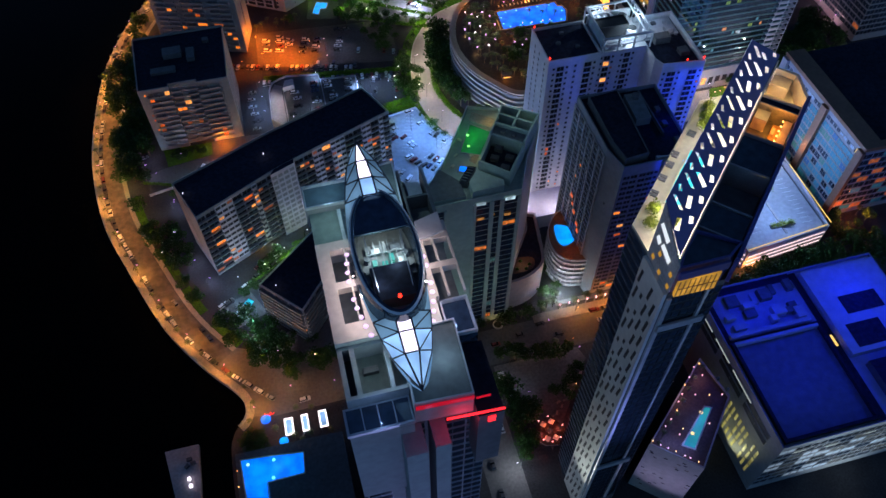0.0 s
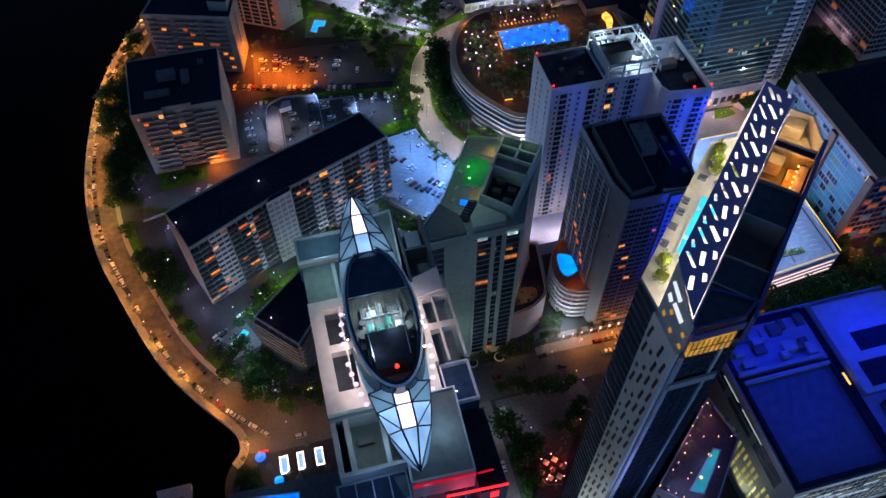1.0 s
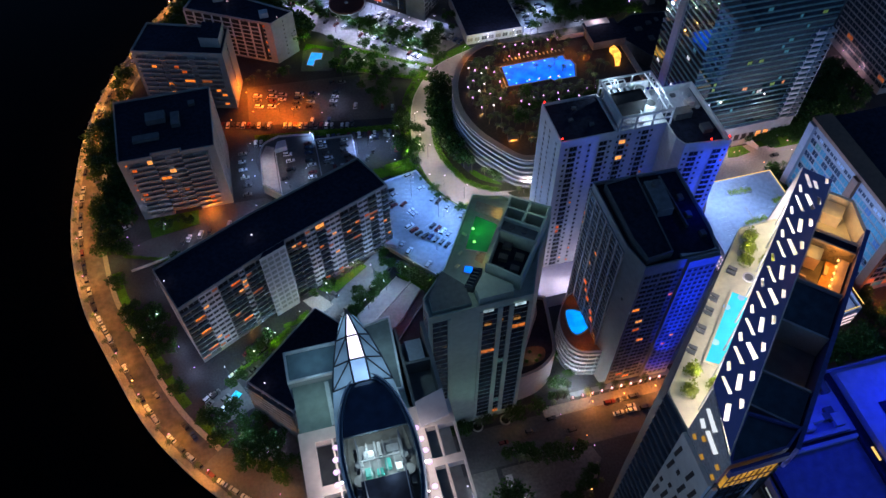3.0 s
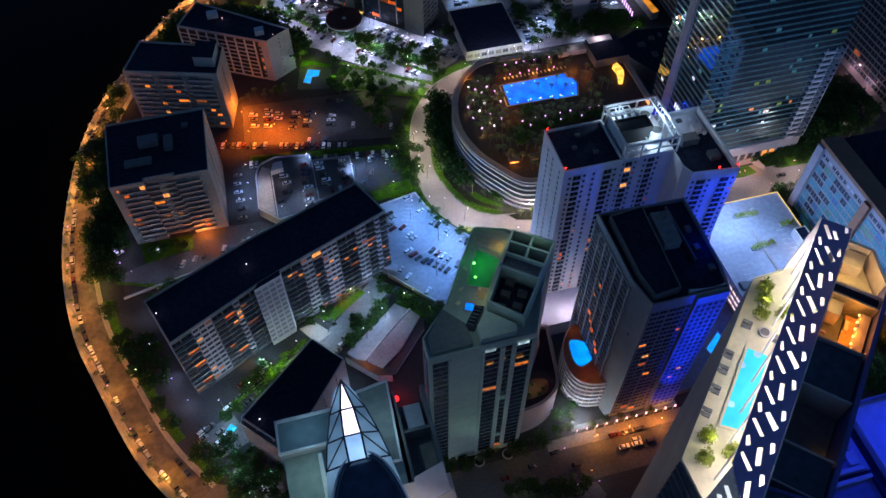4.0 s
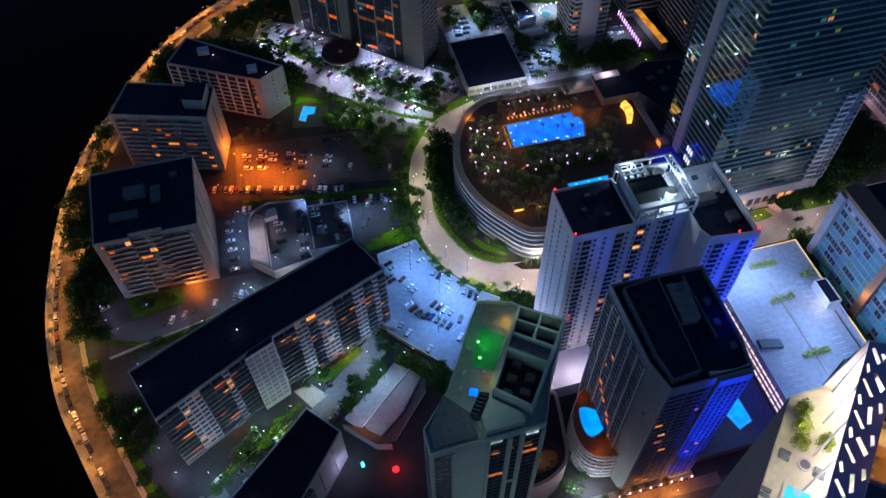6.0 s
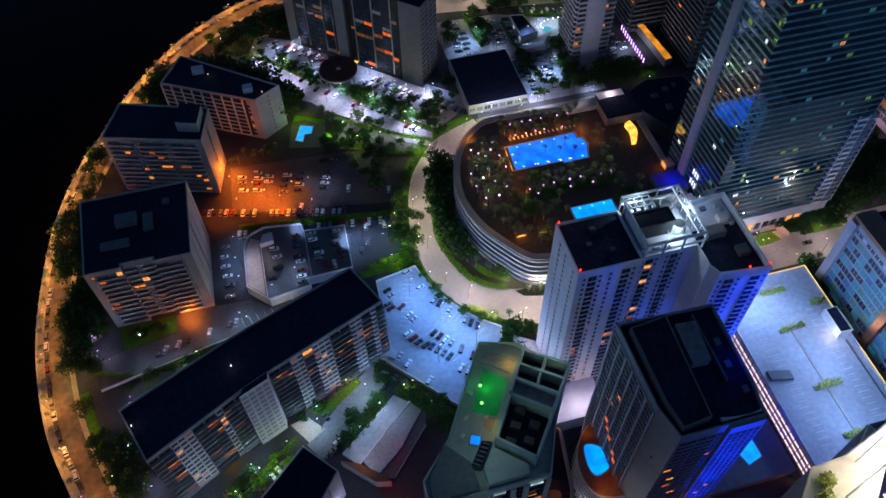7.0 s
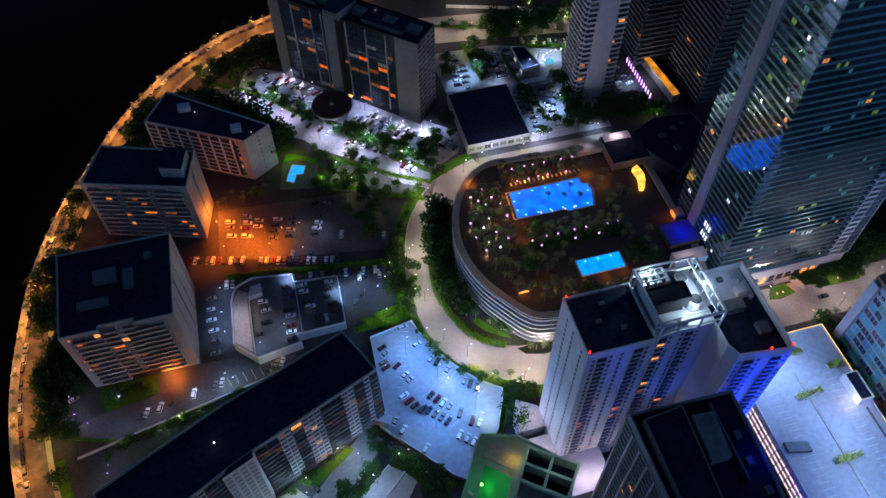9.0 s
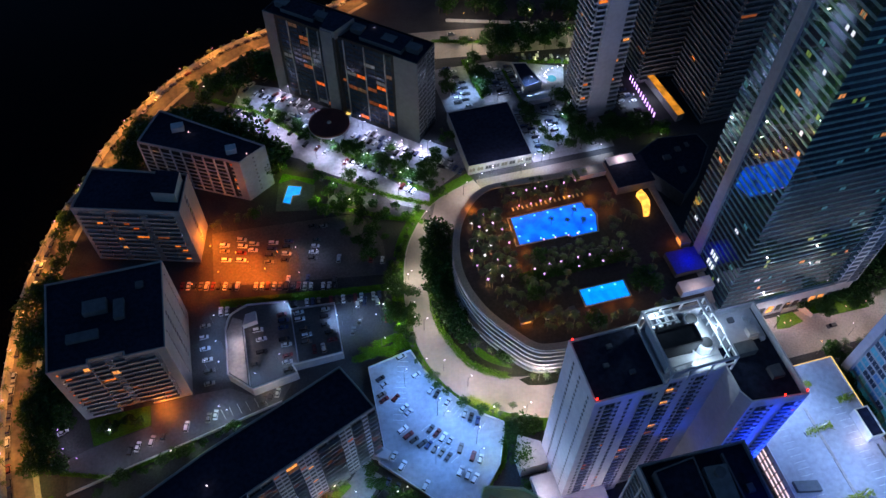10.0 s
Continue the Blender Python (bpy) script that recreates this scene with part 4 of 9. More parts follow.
bar("cable_tray", sky, (8.4, 94.6, 167.8), (16.2, 94.6, 167.8), M_STEEL, 0.2)
light(9.0, 86, 170.5, (0.7, 0.85, 1.0), 260, 0.5)
light(12.2, 88.0, 171.5, (0.85, 0.9, 1.0), 60, 0.5)
# oval lamps set in the roof along the skylight
for side in (-1, 1):
    for k in range(10):
        y = 80.5 + 2.35 * k
        if k == 5:
            continue
        x = 12.2 + side * (8.5 - 0.012 * (y - 93.5) ** 2)
        lamp = thing("deck_lamp", x, y, 160, "oval white-violet lamp set along the skylight", "lamp", "lamps along the skylight")
        drum("lens", lamp, x, y, 160, 0.55, 0.42, 0.3, M_DECKLAMP, 16)
for y in (82.5, 88, 93.5, 99.5):
    for x in (3.9, 20.4):
        light(x, y, 163.4, (1.0, 0.78, 0.80), 520, 0.4)
# lights without fixtures, added to brighten the grey roofs
flood((4.5, 74, 161), (10, 70, 162), (0.5, 0.75, 1.0), 2200, 120)
light(18.5, 72, 163.5, (0.5, 0.75, 1.0), 600, 0.6)
light(4.5, 74, 161.5, (0.55, 0.85, 0.9), 500, 0.6)
light(4, 65.5, 160.5, (0.3, 0.5, 1.0), 260, 0.6)
light(24, 82, 161.5, (0.3, 0.5, 1.0), 260, 0.6)
light(17.5, 119, 164.0, (0.5, 0.85, 0.95), 700, 0.6)
light(2, 112, 163, (0.55, 0.9, 0.85), 700, 0.6)
light(3, 121, 163, (0.4, 0.75, 1.0), 400, 0.6)

# ---- the oval podium with its pools ----
OVAL = smooth([(123.2, 281.5), (112, 284.2), (103.3, 294.6), (95.2, 308.5), (91.1, 325), (92.4, 340.9), (98.1, 356.4), (107.6, 368.3), (118, 374.4), (129.3, 374.4)], 6)
OVAL = OVAL + [(170.7, 372), (195.5, 372), (195.5, 300), (193, 286), (150, 282)]
CX, CY = 150.0, 328.0
def shrink(poly, d):
    out = []
    for x, y in poly:
        v = Vector((x - CX, y - CY))
        out.append((x - d * v.x / v.length, y - d * v.y / v.length))
    return out
pod = thing("oval_podium", CX, CY, 0, "oval parking podium with white bands and a planted roof terrace", "podium")
# dark core stands in for the shade inside the open levels
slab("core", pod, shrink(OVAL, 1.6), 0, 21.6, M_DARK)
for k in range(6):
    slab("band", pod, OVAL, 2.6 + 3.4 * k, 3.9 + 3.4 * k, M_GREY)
slab("terrace", pod, shrink(OVAL, 0.2), 21.6, 22.0, M_CONC, material("dark_terrace", (0.03, 0.027, 0.027), 0.8, 0, 0.4, 0.8, 0.2))
parapet(pod, OVAL, 22.0, 0.5, M_PAVE, 3.2)

def pool(name, poly, z, water, label, rim=0.6, edge=None):
    cx, cy = sum(p[0] for p in poly) / len(poly), sum(p[1] for p in poly) / len(poly)
    t = thing(name, cx, cy, z, label, "pool")
    slab("water", t, poly, z, z + 0.12, water)
    parapet(t, [(cx + (x - cx) * (1 + rim / 8), cy + (y - cy) * (1 + rim / 8)) for x, y in poly], z, 0.2, edge or M_CONC, 0.5)
    return t
big_pool = pool("swimming_pool", [(123.5, 352.3), (158.5, 352.9), (158.5, 349), (161, 348.5), (162, 344), (160.5, 340), (159.1, 335.4), (146.6, 335.3), (146, 336.5), (130, 336.6), (122.5, 336.8)], 22.05, M_POOLB, "large deep-blue lit pool on the podium terrace")
small_pool = pool("swimming_pool", rect(139.6, 298.6, 159.6, 307.1), 22.05, M_POOLC, "rectangular bright blue lit pool on the podium terrace")
for x, y in ((128, 351.2), (134.5, 351.3), (141, 351.4), (147.5, 351.5), (154.5, 351.6), (124.2, 347), (124, 341.5), (127, 338), (133, 338), (139, 338), (145, 337.6), (151, 336.8), (157, 336.9), (160, 344.5)):
    drum("pool_lamp", big_pool, x, y, 22.18, 0.55, 0.4, 0.06, M_POOLLAMP, 12)
for x in (143.5, 149.5, 155.5):
    drum("pool_lamp", small_pool, x, 305.8, 22.18, 0.5, 0.35, 0.06, M_POOLLAMP, 12)
roofs = thing("terrace_pavilion", 182, 350, 22, "dark low roofs at the back of the podium terrace", "pavilion")
slab("roof", roofs, rect(176, 353, 195, 371), 22, 27, M_DARK, M_ROOF)
slab("awning", roofs, rect(160, 366, 175.8, 371.5), 22, 25, M_WHITE, M_ROOFG)
slab("blue_roof", roofs, rect(182, 302, 196.5, 314), 22, 25.0, M_DARK, material("blue_roof", (0.03, 0.04, 0.30), 0.6))
slab("pink_awning", roofs, rect(177.2, 367.2, 191, 371.9), 27.05, 27.5, M_WHITE)
slab("long_awning", roofs, rect(180, 292, 195, 297.5), 22, 26, M_WHITE)
hut = thing("lit_hut", 193.5, 319, 22, "small orange-lit hut on the podium roof", "hut")
slab("wall", hut, rect(191.5, 316.5, 196, 322), 22, 25.2, M_WALL, M_ROOFG)
slab("lit_front", hut, rect(191.3, 317.2, 191.48, 321), 22.6, 24.8, M_LIT[2])
light(190.5, 319, 25.8, AMBER, 500, 0.3)
light(190, 308, 29, BLUE, 900, 0.3)

# ---- the white tower ----
W1 = rect(104, 229, 127, 251)
t, pc = building("white_tower", W1, 88.5, M_WHITE, M_ROOF, "white residential tower, floodlit blue on one side", "tower", 1.2)
slab("middle_wing", t, rect(127, 230.5, 148, 250.5), 0, 88, M_WHITE, M_WHITE)
slab("back_wall", t, rect(128, 249.2, 147.2, 249.7), 88, 93.6, M_WHITE)
slab("east_wing", t, [(148, 222), (150, 218), (168, 216), (168, 250), (148, 250)], 0, 84.5, M_WHITE, M_ROOF)
parapet(t, [(148, 222), (150, 218), (168, 216), (168, 250), (148, 250)], 84.5, 3, M_WHITE, 0.5)
front(pc, (104, 251), (104, 229), 4, 2.95, 28, [("p", 5), ("s", 2), ("p", 3), ("s", 2), ("p", 5), ("s", 2), ("p", 3)], 0.01, pane=M_BLACK)
front(pc, (104, 229), (127, 229), 4, 2.95, 28, [("p", 1), ("s", 1.8), ("b", 2.6), ("s", 1.8), ("p", 1), ("s", 1.8), ("p", 2), ("b", 2.6), ("s", 1.8), ("p", 1)], 0.06, depth=0.6, rail=M_WHITE, pane=M_BLACK, solid=False)
front(pc, (127, 230.5), (148, 230.5), 4, 2.95, 28, [("s", 1.8), ("b", 2.6), ("s", 1.8), ("p", 1.5), ("s", 1.8), ("b", 2.6), ("s", 1.8), ("p", 4)], 0.06, depth=0.6, rail=M_WHITE, pane=M_BLACK, solid=False)
front(pc, (150, 218), (168, 216), 4, 2.95, 27, [("s", 1.8), ("b", 2.8), ("s", 1.8), ("p", 2), ("b", 2.8), ("s", 1.8)], 0.06, depth=0.6, rail=M_WHITE, pane=M_BLACK, solid=False)
pc.close()
# plant frame on the roof
for x in (127.5, 134, 141, 148.6):
    for y in (229.4, 251.2):
        box("post", t, x, y, 88, 0.6, 0.6, 8, M_WHITE)
for y in (229.4, 251.2):
    box("beam", t, 138, y, 95.4, 21.8, 0.7, 0.8, M_WHITE)
    box("beam", t, 138, y, 91.6, 21.8, 0.5, 0.5, M_WHITE)
for x in (127.5, 146.2, 148.6):
    box("beam", t, x, 240.3, 95.4, 0.7, 21.2, 0.8, M_WHITE)
for y in (233.4, 237.2, 241.4, 245.4, 248.6):
    box("beam", t, 147.4, y, 95.5, 1.8, 0.5, 0.6, M_WHITE)
    box("post", t, 148.6, y, 88, 0.4, 0.4, 7.4, M_WHITE)
box("plant_house", t, 135.2, 241.0, 88, 13.2, 6.6, 6.4, M_BLACK)
parapet(t, rect(128.7, 237.8, 141.7, 244.2), 94.4, 0.5, M_BLACK, 0.3)
box("plant_wall", t, 128.6, 240.6, 88, 0.6, 15, 6.2, M_WHITE)
for y in (246.2, 248.2, 250.2):
    box("chiller_rail", t, 132.6, y, 95.0, 8.6, 0.45, 0.5, M_WHITE)
for x in (128.6, 131.2, 134.0, 136.8):
    box("chiller_rail", t, x, 248.2, 95.05, 0.45, 4.4, 0.5, M_WHITE)
    box("chiller", t, x + 1.1, 248.0, 88, 1.5, 3.6, 5.0, M_STEEL)
for x, y in ((142.8, 246.8), (143.6, 238.0)):
    drum("cooling_fan", t, x, y, 88, 2.5, 2.5, 4, M_STEEL, 24)
    drum("fan_rim", t, x, y, 92.0, 2.5, 2.2, 0.3, M_WHITE, 24)
    drum("fan_mouth", t, x, y, 92.15, 1.9, 1.9, 0.2, M_DARK, 24)
for a, b in (((140.2, 234.8), (146, 234.8)), ((139.8, 236.4), (139.8, 241.8)), ((137, 233), (140, 235.2)), ((131, 234), (139.4, 234.6))):
    bar("pipe", t, (*a, 89.4), (*b, 89.4), M_STEEL, 0.45)
for k in range(5):
    box("valve_box", t, 130.5 + 2.0 * k, 232.4 + 0.4 * (k % 2), 88, 1.1, 0.9, 1.0 + 0.3 * (k % 3), M_STEEL)
slab("roof_deck", t, rect(149.4, 238.4, 166.9, 249.4), 84.5, 84.9, M_WHITE)
box("roof_box", t, 157, 235.4, 84.5, 7, 4.0, 3.2, M_DARK)
box("roof_box", t, 162.6, 240.6, 84.9, 3.4, 3.0, 2.2, M_STEEL)
box("roof_hatch", t, 158.4, 246.4, 84.9, 2.0, 1.8, 0.9, M_DARK)
for x, y in ((164.6, 244.6), (163.2, 246.2), (165, 237.6)):
    box("roof_unit", t, x, y, 84.9, 1.3, 1.1, 1.2, M_STEEL)
box("roof_box", t, 163, 226, 84.5, 4, 4, 2.0, M_DARK)
for x, y in ((112, 240), (119, 236), (115.5, 246)):
    box("roof_unit", t, x, y, 88.5, 1.8, 1.4, 1.0, M_DARK)
WP = thing("white_podium", 104, 236, 0, "bright white podium deck at the foot of the white tower", "podium")
slab("deck", WP, [(93, 243), (103.9, 243), (103.9, 252), (96, 257), (93, 250)], 0, 8, M_WHITE)
slab("deck", WP, [(97, 213), (121, 213), (121, 228.9), (103.9, 228.9), (103.9, 239), (95, 239)], 0, 9, M_WHITE)

# ---- the dark tower ----
P_D = [(109.2, 209), (109.6, 179), (112.2, 168.8), (139.3, 168.8), (141.2, 180), (141.8, 208)]
M_DGREY = material("dark_grey_render", (0.19, 0.215, 0.225), 0.75, 0, 0.1, 0.5, 0.1)
t, pc = building("dark_tower", P_D, 86, M_DGREY, M_ROOF, "dark grey residential tower, one front washed in blue light", "tower", 1.6)
slab("roof_house", t, [(112.0, 205.5), (124.6, 206.6), (122.9, 171.6), (113.4, 170.6), (111.9, 180)], 86, 89.4, M_DARK, M_ROOF)
parapet(t, [(112.0, 205.5), (124.6, 206.6), (122.9, 171.6), (113.4, 170.6), (111.9, 180)], 89.4, 0.5, M_DARK, 0.4)
slab("plant_box", t, [(125.9, 203), (132.4, 202.4), (131.2, 188.8), (125.2, 189)], 86, 89.8, M_DGREY, M_ROOFG)
drum("water_tank", t, 129.2, 200.2, 89.8, 1.5, 1.5, 1.6, M_DARK, 20)
slab("roof_curb", t, rect(133.4, 182, 134.0, 206), 86, 87.6, M_DARK)
slab("roof_curb", t, smooth([(126, 171.5), (131, 170.6), (136, 170.4), (138.8, 171)], 3) + [(138.8, 170.2), (126, 170.2)], 86, 87.4, M_WHITE)
for x, y in ((137, 195), (136.5, 187), (137.6, 178)):
    box("roof_unit", t, x, y, 86, 2.0, 2.4, 1.4, M_DARK)
front(pc, P_D[0], P_D[1], 10, 2.95, 25, [("p", 0.5)] + [("g", 2.2), ("g", 2.2), ("p", 0.7)] * 5, 0.014, frame_mat=M_DGREY, pane=M_BLACK)
front(pc, P_D[1], P_D[2], 60, 3.0, 1, [("p", 5), ("s", 2), ("p", 5)], 0.0, frame_mat=M_DGREY, pane=M_BLACK)
front(pc, P_D[2], (127.6, 168.8), 6, 2.95, 26, [("p", 0.6), ("b", 3.0), ("b", 3.0), ("p", 0.5), ("b", 3.0), ("b", 3.0), ("w", 2.0), ("p", 0.4)], 0.05, rail=M_DGREY, depth=0.4, frame_mat=M_DGREY, pane=M_BLACK, lits=M_LIT[:3])
slab("east_bay", t, rect(127.7, 167.6, 139.2, 168.78), 4, 86.9, M_DGREY)
front(pc, (127.7, 167.6), (139.2, 167.6), 6, 2.95, 26, [("p", 0.4)] + [("w", 2.1)] * 5 + [("p", 0.4)], 0.02, frame_mat=M_DGREY, pane=M_BLACK)
front(pc, P_D[3], P_D[5], 6, 2.95, 26, [("w", 3)] * 4, 0.02)
pc.close()
for k in range(26):
    bar("slab_edge", t, (109.05, 208.8, 9.8 + 2.95 * k), (109.45, 179.2, 9.8 + 2.95 * k), M_GREY, 0.5)
for k in range(7):
    q = Vector((109.0, 208.7)).lerp(Vector((109.4, 179.3)), k / 6)
    box("pier", t, q.x, q.y, 4, 0.7, 0.9, 80, M_GREY, 0)
for y, z in ((197.5, 39.6), (195.2, 36.6), (193.0, 33.7), (188.4, 30.7), (186.6, 27.8)):
    box("lit_window", t, 109.0, y, z, 0.3, 2.0, 1.9, M_LIT[1])
# round annex with its pool
ann = thing("round_annex", 107, 190, 0, "round white parking annex with a roof pool", "annex")
def disc(cx, cy, r, n=40, a0=0, a1=360):
    return [(cx + r * math.cos(radians(a0 + (a1 - a0) * i / n)), cy + r * math.sin(radians(a0 + (a1 - a0) * i / n))) for i in range(n)]
RA = smooth([(111.5, 206), (106, 203.8), (100.8, 198), (98.2, 191.5), (98.0, 185), (100, 179.5), (104.4, 176.4), (111.5, 175)], 5)
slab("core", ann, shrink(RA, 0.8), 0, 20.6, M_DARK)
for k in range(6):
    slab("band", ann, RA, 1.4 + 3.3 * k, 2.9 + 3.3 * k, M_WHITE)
for k in range(len(RA)):
    if k % 2:
        box("mullion", ann, RA[k][0] + 0.1, RA[k][1] + 0.05, 1.4, 0.3, 0.3, 18, M_WHITE)
slab("terrace", ann, RA, 20.6, 21.0, M_CONC, material("terracotta_tiles", (0.26, 0.15, 0.09), 0.7))
parapet(ann, RA, 21.0, 0.9, M_WHITE, 0.4)
pool("swimming_pool", smooth([(103.2, 197.6), (109.6, 195.0), (110.4, 188), (103.7, 184.8), (101.4, 189.4)], 4, True), 21.05, M_POOLC, "rounded blue lit pool on the annex roof", 0.2)
pool("swimming_pool", [(173.2, 193.6), (173.9, 180.8), (167.2, 178.7), (164.5, 187.2)], 4.0, M_POOLC, "small bright blue pool behind the dark tower")
slab("deck", thing("pool_deck", 165, 185, 0, "dark raised deck round the small pool", "deck"), rect(142, 172, 184, 212), 0, 4, M_DARK)

# ---- the green glass tower ----
P_G = [(37.6, 168.3), (73, 168.8), (80, 184), (89.3, 198), (76, 211.5), (65.3, 215), (47.5, 186.2), (37.6, 176.3)]
t, pc = building("green_tower", P_G, 86, M_GREEN, M_GREEN, "grey-green tower with glass strips and a colour-lit roof pool", "tower", 1.4)
# roof: a walled plant well, cells at the far end, pale walks
def gp(f, g):
    """A point f along the roof structure and g across it."""
    a, b = Vector((60.4, 180.8)).lerp(Vector((76.0, 204.5)), f), Vector((69.3, 172.5)).lerp(Vector((87.6, 196.2)), f)
    return a.lerp(b, g)
def gwall(f0, g0, f1, g1, top, mat, z0=86, thick=0.8):
    a, b = gp(f0, g0), gp(f1, g1)
    d, m = b - a, (a + b) / 2
    box("roof_wall", t, m.x, m.y, z0, d.length + thick * 0.9, thick, top - z0, mat, math.degrees(math.atan2(d.y, d.x)))
for f0, g0, f1, g1, top in ((0, 0, 0, 1, 93), (0, 0, 0.5, 0, 93), (0, 1, 0.5, 1, 93), (0.5, 0, 0.5, 1, 93.5), (0.66, 0, 0.66, 1, 95), (0.83, 0, 0.83, 1, 95), (1, 0, 1, 1, 95),
                            (0.5, 0, 1, 0, 95.1), (0.5, 1, 1, 1, 95.1), (0.66, 0.5, 1, 0.5, 94.8)):
    gwall(f0, g0, f1, g1, top, M_GREEN)
slab("plant_floor", t, [tuple(gp(*q)) for q in ((0.02, 0.04), (0.48, 0.04), (0.48, 0.96), (0.02, 0.96))], 86, 87.5, M_DARK, M_ROOF)
slab("cell_floor", t, [tuple(gp(*q)) for q in ((0.67, 0.03), (0.99, 0.03), (0.99, 0.97), (0.67, 0.97))], 86, 90, M_DARK, M_ROOF)
slab("mid_roof", t, [tuple(gp(*q)) for q in ((0.51, 0.04), (0.65, 0.04), (0.65, 0.96), (0.51, 0.96))], 86, 93.4, M_GREEN, M_ROOFG)
for g in (0.3, 0.62):
    q = gp(0.58, g)
    drum("roof_fan", t, q.x, q.y, 93.4, 1.0, 1.0, 0.6, M_DARK, 16)
for k in range(5):
    q = gp(0.08 + 0.09 * k, 0.3 + 0.4 * (k % 2))
    box("plant_unit", t, q.x, q.y, 87.5, 2.2, 3.0, 1.8, M_DARK, 56)
slab("south_roof", t, [(39.5, 176), (46, 185), (52, 177.6), (52.4, 170), (39.3, 170)], 86, 88, M_GREEN, M_ROOFG)
slab("south_roof", t, [(54.8, 174.5), (59, 179.6), (67, 172.2), (66.4, 169.8), (54.8, 169.6)], 86, 90, M_GREEN, M_GREEN)
slab("louvre_box", t, [(51.6, 176.2), (56.6, 182.4), (59.2, 181.3), (54.3, 175)], 86, 89.5, M_DARK, M_ROOF)
for k in range(6):
    p, q = Vector((52.2, 176.6)).lerp(Vector((57, 182.2)), k / 5.5), Vector((54.0, 175.4)).lerp(Vector((58.8, 181.2)), k / 5.5)
    bar("louvre", t, (p.x, p.y, 89.7), (q.x, q.y, 89.7), M_ROOFG, 0.25)
slab("roof_walk", t, [(66.5, 212.5), (74.5, 206.2), (71.8, 202), (64.2, 208.2)], 86, 86.2, M_GREEN, M_PAVE)
slab("roof_walk", t, [(58.5, 187.8), (69.8, 203.4), (71.4, 201.6), (60.4, 185.4)], 86, 86.2, M_GREEN, M_PAVE)
for x, y, sx, sy in ((52, 186.5, 1.6, 1.0), (60.2, 190, 1.0, 1.0), (54.5, 191.5, 1.8, 0.8), (58, 199, 0.8, 1.8)):
    box("roof_bench", t, x, y, 86, sx, sy, 0.6, M_CREAM, 35)
front(pc, (37.6, 168.3), (73, 168.8), 4, 3.2, 25, [("p", 1), ("g", 4.5), ("f", 1), ("p", 8.5), ("f", 1), ("g", 4.5), ("f", 1.4), ("g", 2), ("f", 1.4), ("g", 4.5), ("f", 1.2)], 0.035, rail=M_GREEN, frame_mat=M_BLACK, pane=M_GLASSB, lits=[glow("dim_orange_room", (1.0, 0.25, 0.04), 0.4, 0.8, 0.8), glow("dim_teal_room", (0.2, 0.5, 0.45), 0.1, 0.8, 0.8)])
front(pc, (37.6, 176.3), (37.6, 168.3), 4, 3.2, 25, [("p", 1), ("g", 5), ("p", 1)], 0.02, rail=M_GREEN)
front(pc, (47.5, 186.2), (37.6, 176.3), 4, 3.2, 25, [("w", 4), ("w", 4)], 0.02)
front(pc, (65.3, 215), (47.5, 186.2), 4, 3.2, 25, [("w", 4)] * 6, 0.02)
pc.close()
M_DIMROOM = glow("dim_amber_room", (1.0, 0.42, 0.10), 0.28, 0.8, 0.8)
for x, w in ((57.6, 3.6), (68.6, 3.8)):
    part("lit_window", window_mesh(w, 1.8, glow("clerestory_" + ("west" if x < 60 else "east"), (0.62, 0.85, 0.95), 0.5 if x < 60 else 0.9, 0.7, 0.3), M_GREEN), t, pose(x, 168.28, 83.2))
for x, z in ((57.8, 74.6), (68.0, 74.4), (62.6, 76)):
    part("lit_window", window_mesh(2.6 if x != 62.6 else 1.0, 1.5, M_DIMROOM, M_BLACK), t, pose(x, 168.28, z))
pool("roof_pool", [(64, 206), (70.5, 200), (63.6, 189.5), (56.5, 193)], 86.1, glow("lit_pool_green", (0.01, 0.34, 0.07), 0.16, 0.8, 0.14), "roof pool lit green")
light(63.2, 199.4, 88.4, (0.05, 1.0, 0.18), 330, 0.1)
for x, y, c in ((61.6, 200.6, (0.4, 1.0, 0.3)), (60.4, 195.0, (0.3, 1.0, 0.2))):
    lp = thing("pool_lamp", x, y, 86.22, "coloured lamp in the roof pool", "lamp", "pool lamps")
    drum("lens", lp, x, y, 86.22, 0.55, 0.3, 0.06, glow("pool_lamp_colour", c, 1.4), 14)
pool("hot_tub", [(54.5, 186.5), (57.5, 185), (56.0, 182), (53, 183.5)], 86.1, M_POOLB, "small square blue hot tub on the roof")
ga = thing("curved_annex", 85, 190, 0, "dark curved annex with a sunken court", "annex")
GA = smooth([(69, 172.6), (77.5, 172.8), (86, 175), (92.9, 181), (95.6, 194), (97.6, 207)], 5) + [(92.6, 209), (90, 200), (80.5, 186), (74, 175)]
slab("body", ga, GA, 0, 19, M_GREY, M_ROOF)
parapet(ga, GA, 19, 1.6, M_GREY, 1.2)
slab("court_floor", ga, smooth([(79.7, 185.6), (88.5, 184.4), (87.1, 178.9), (78.2, 177.8), (75.8, 180.8)], 4, True), 19, 19.15, M_TIMBER)
for x, y in ((80, 179.6), (82.6, 183.4), (86, 180.8), (84, 178.9)):
    pb = thing("court_planter", x, y, 19.15, "small planter with a shrub in the annex court", "planter", "court planters")
    drum("pot", pb, x, y, 19.15, 0.6, 0.8, 0.6, M_DARK, 14)
    drum("shrub", pb, x, y, 19.7, 0.9, 0.3, 0.9, M_LEAF, 9)

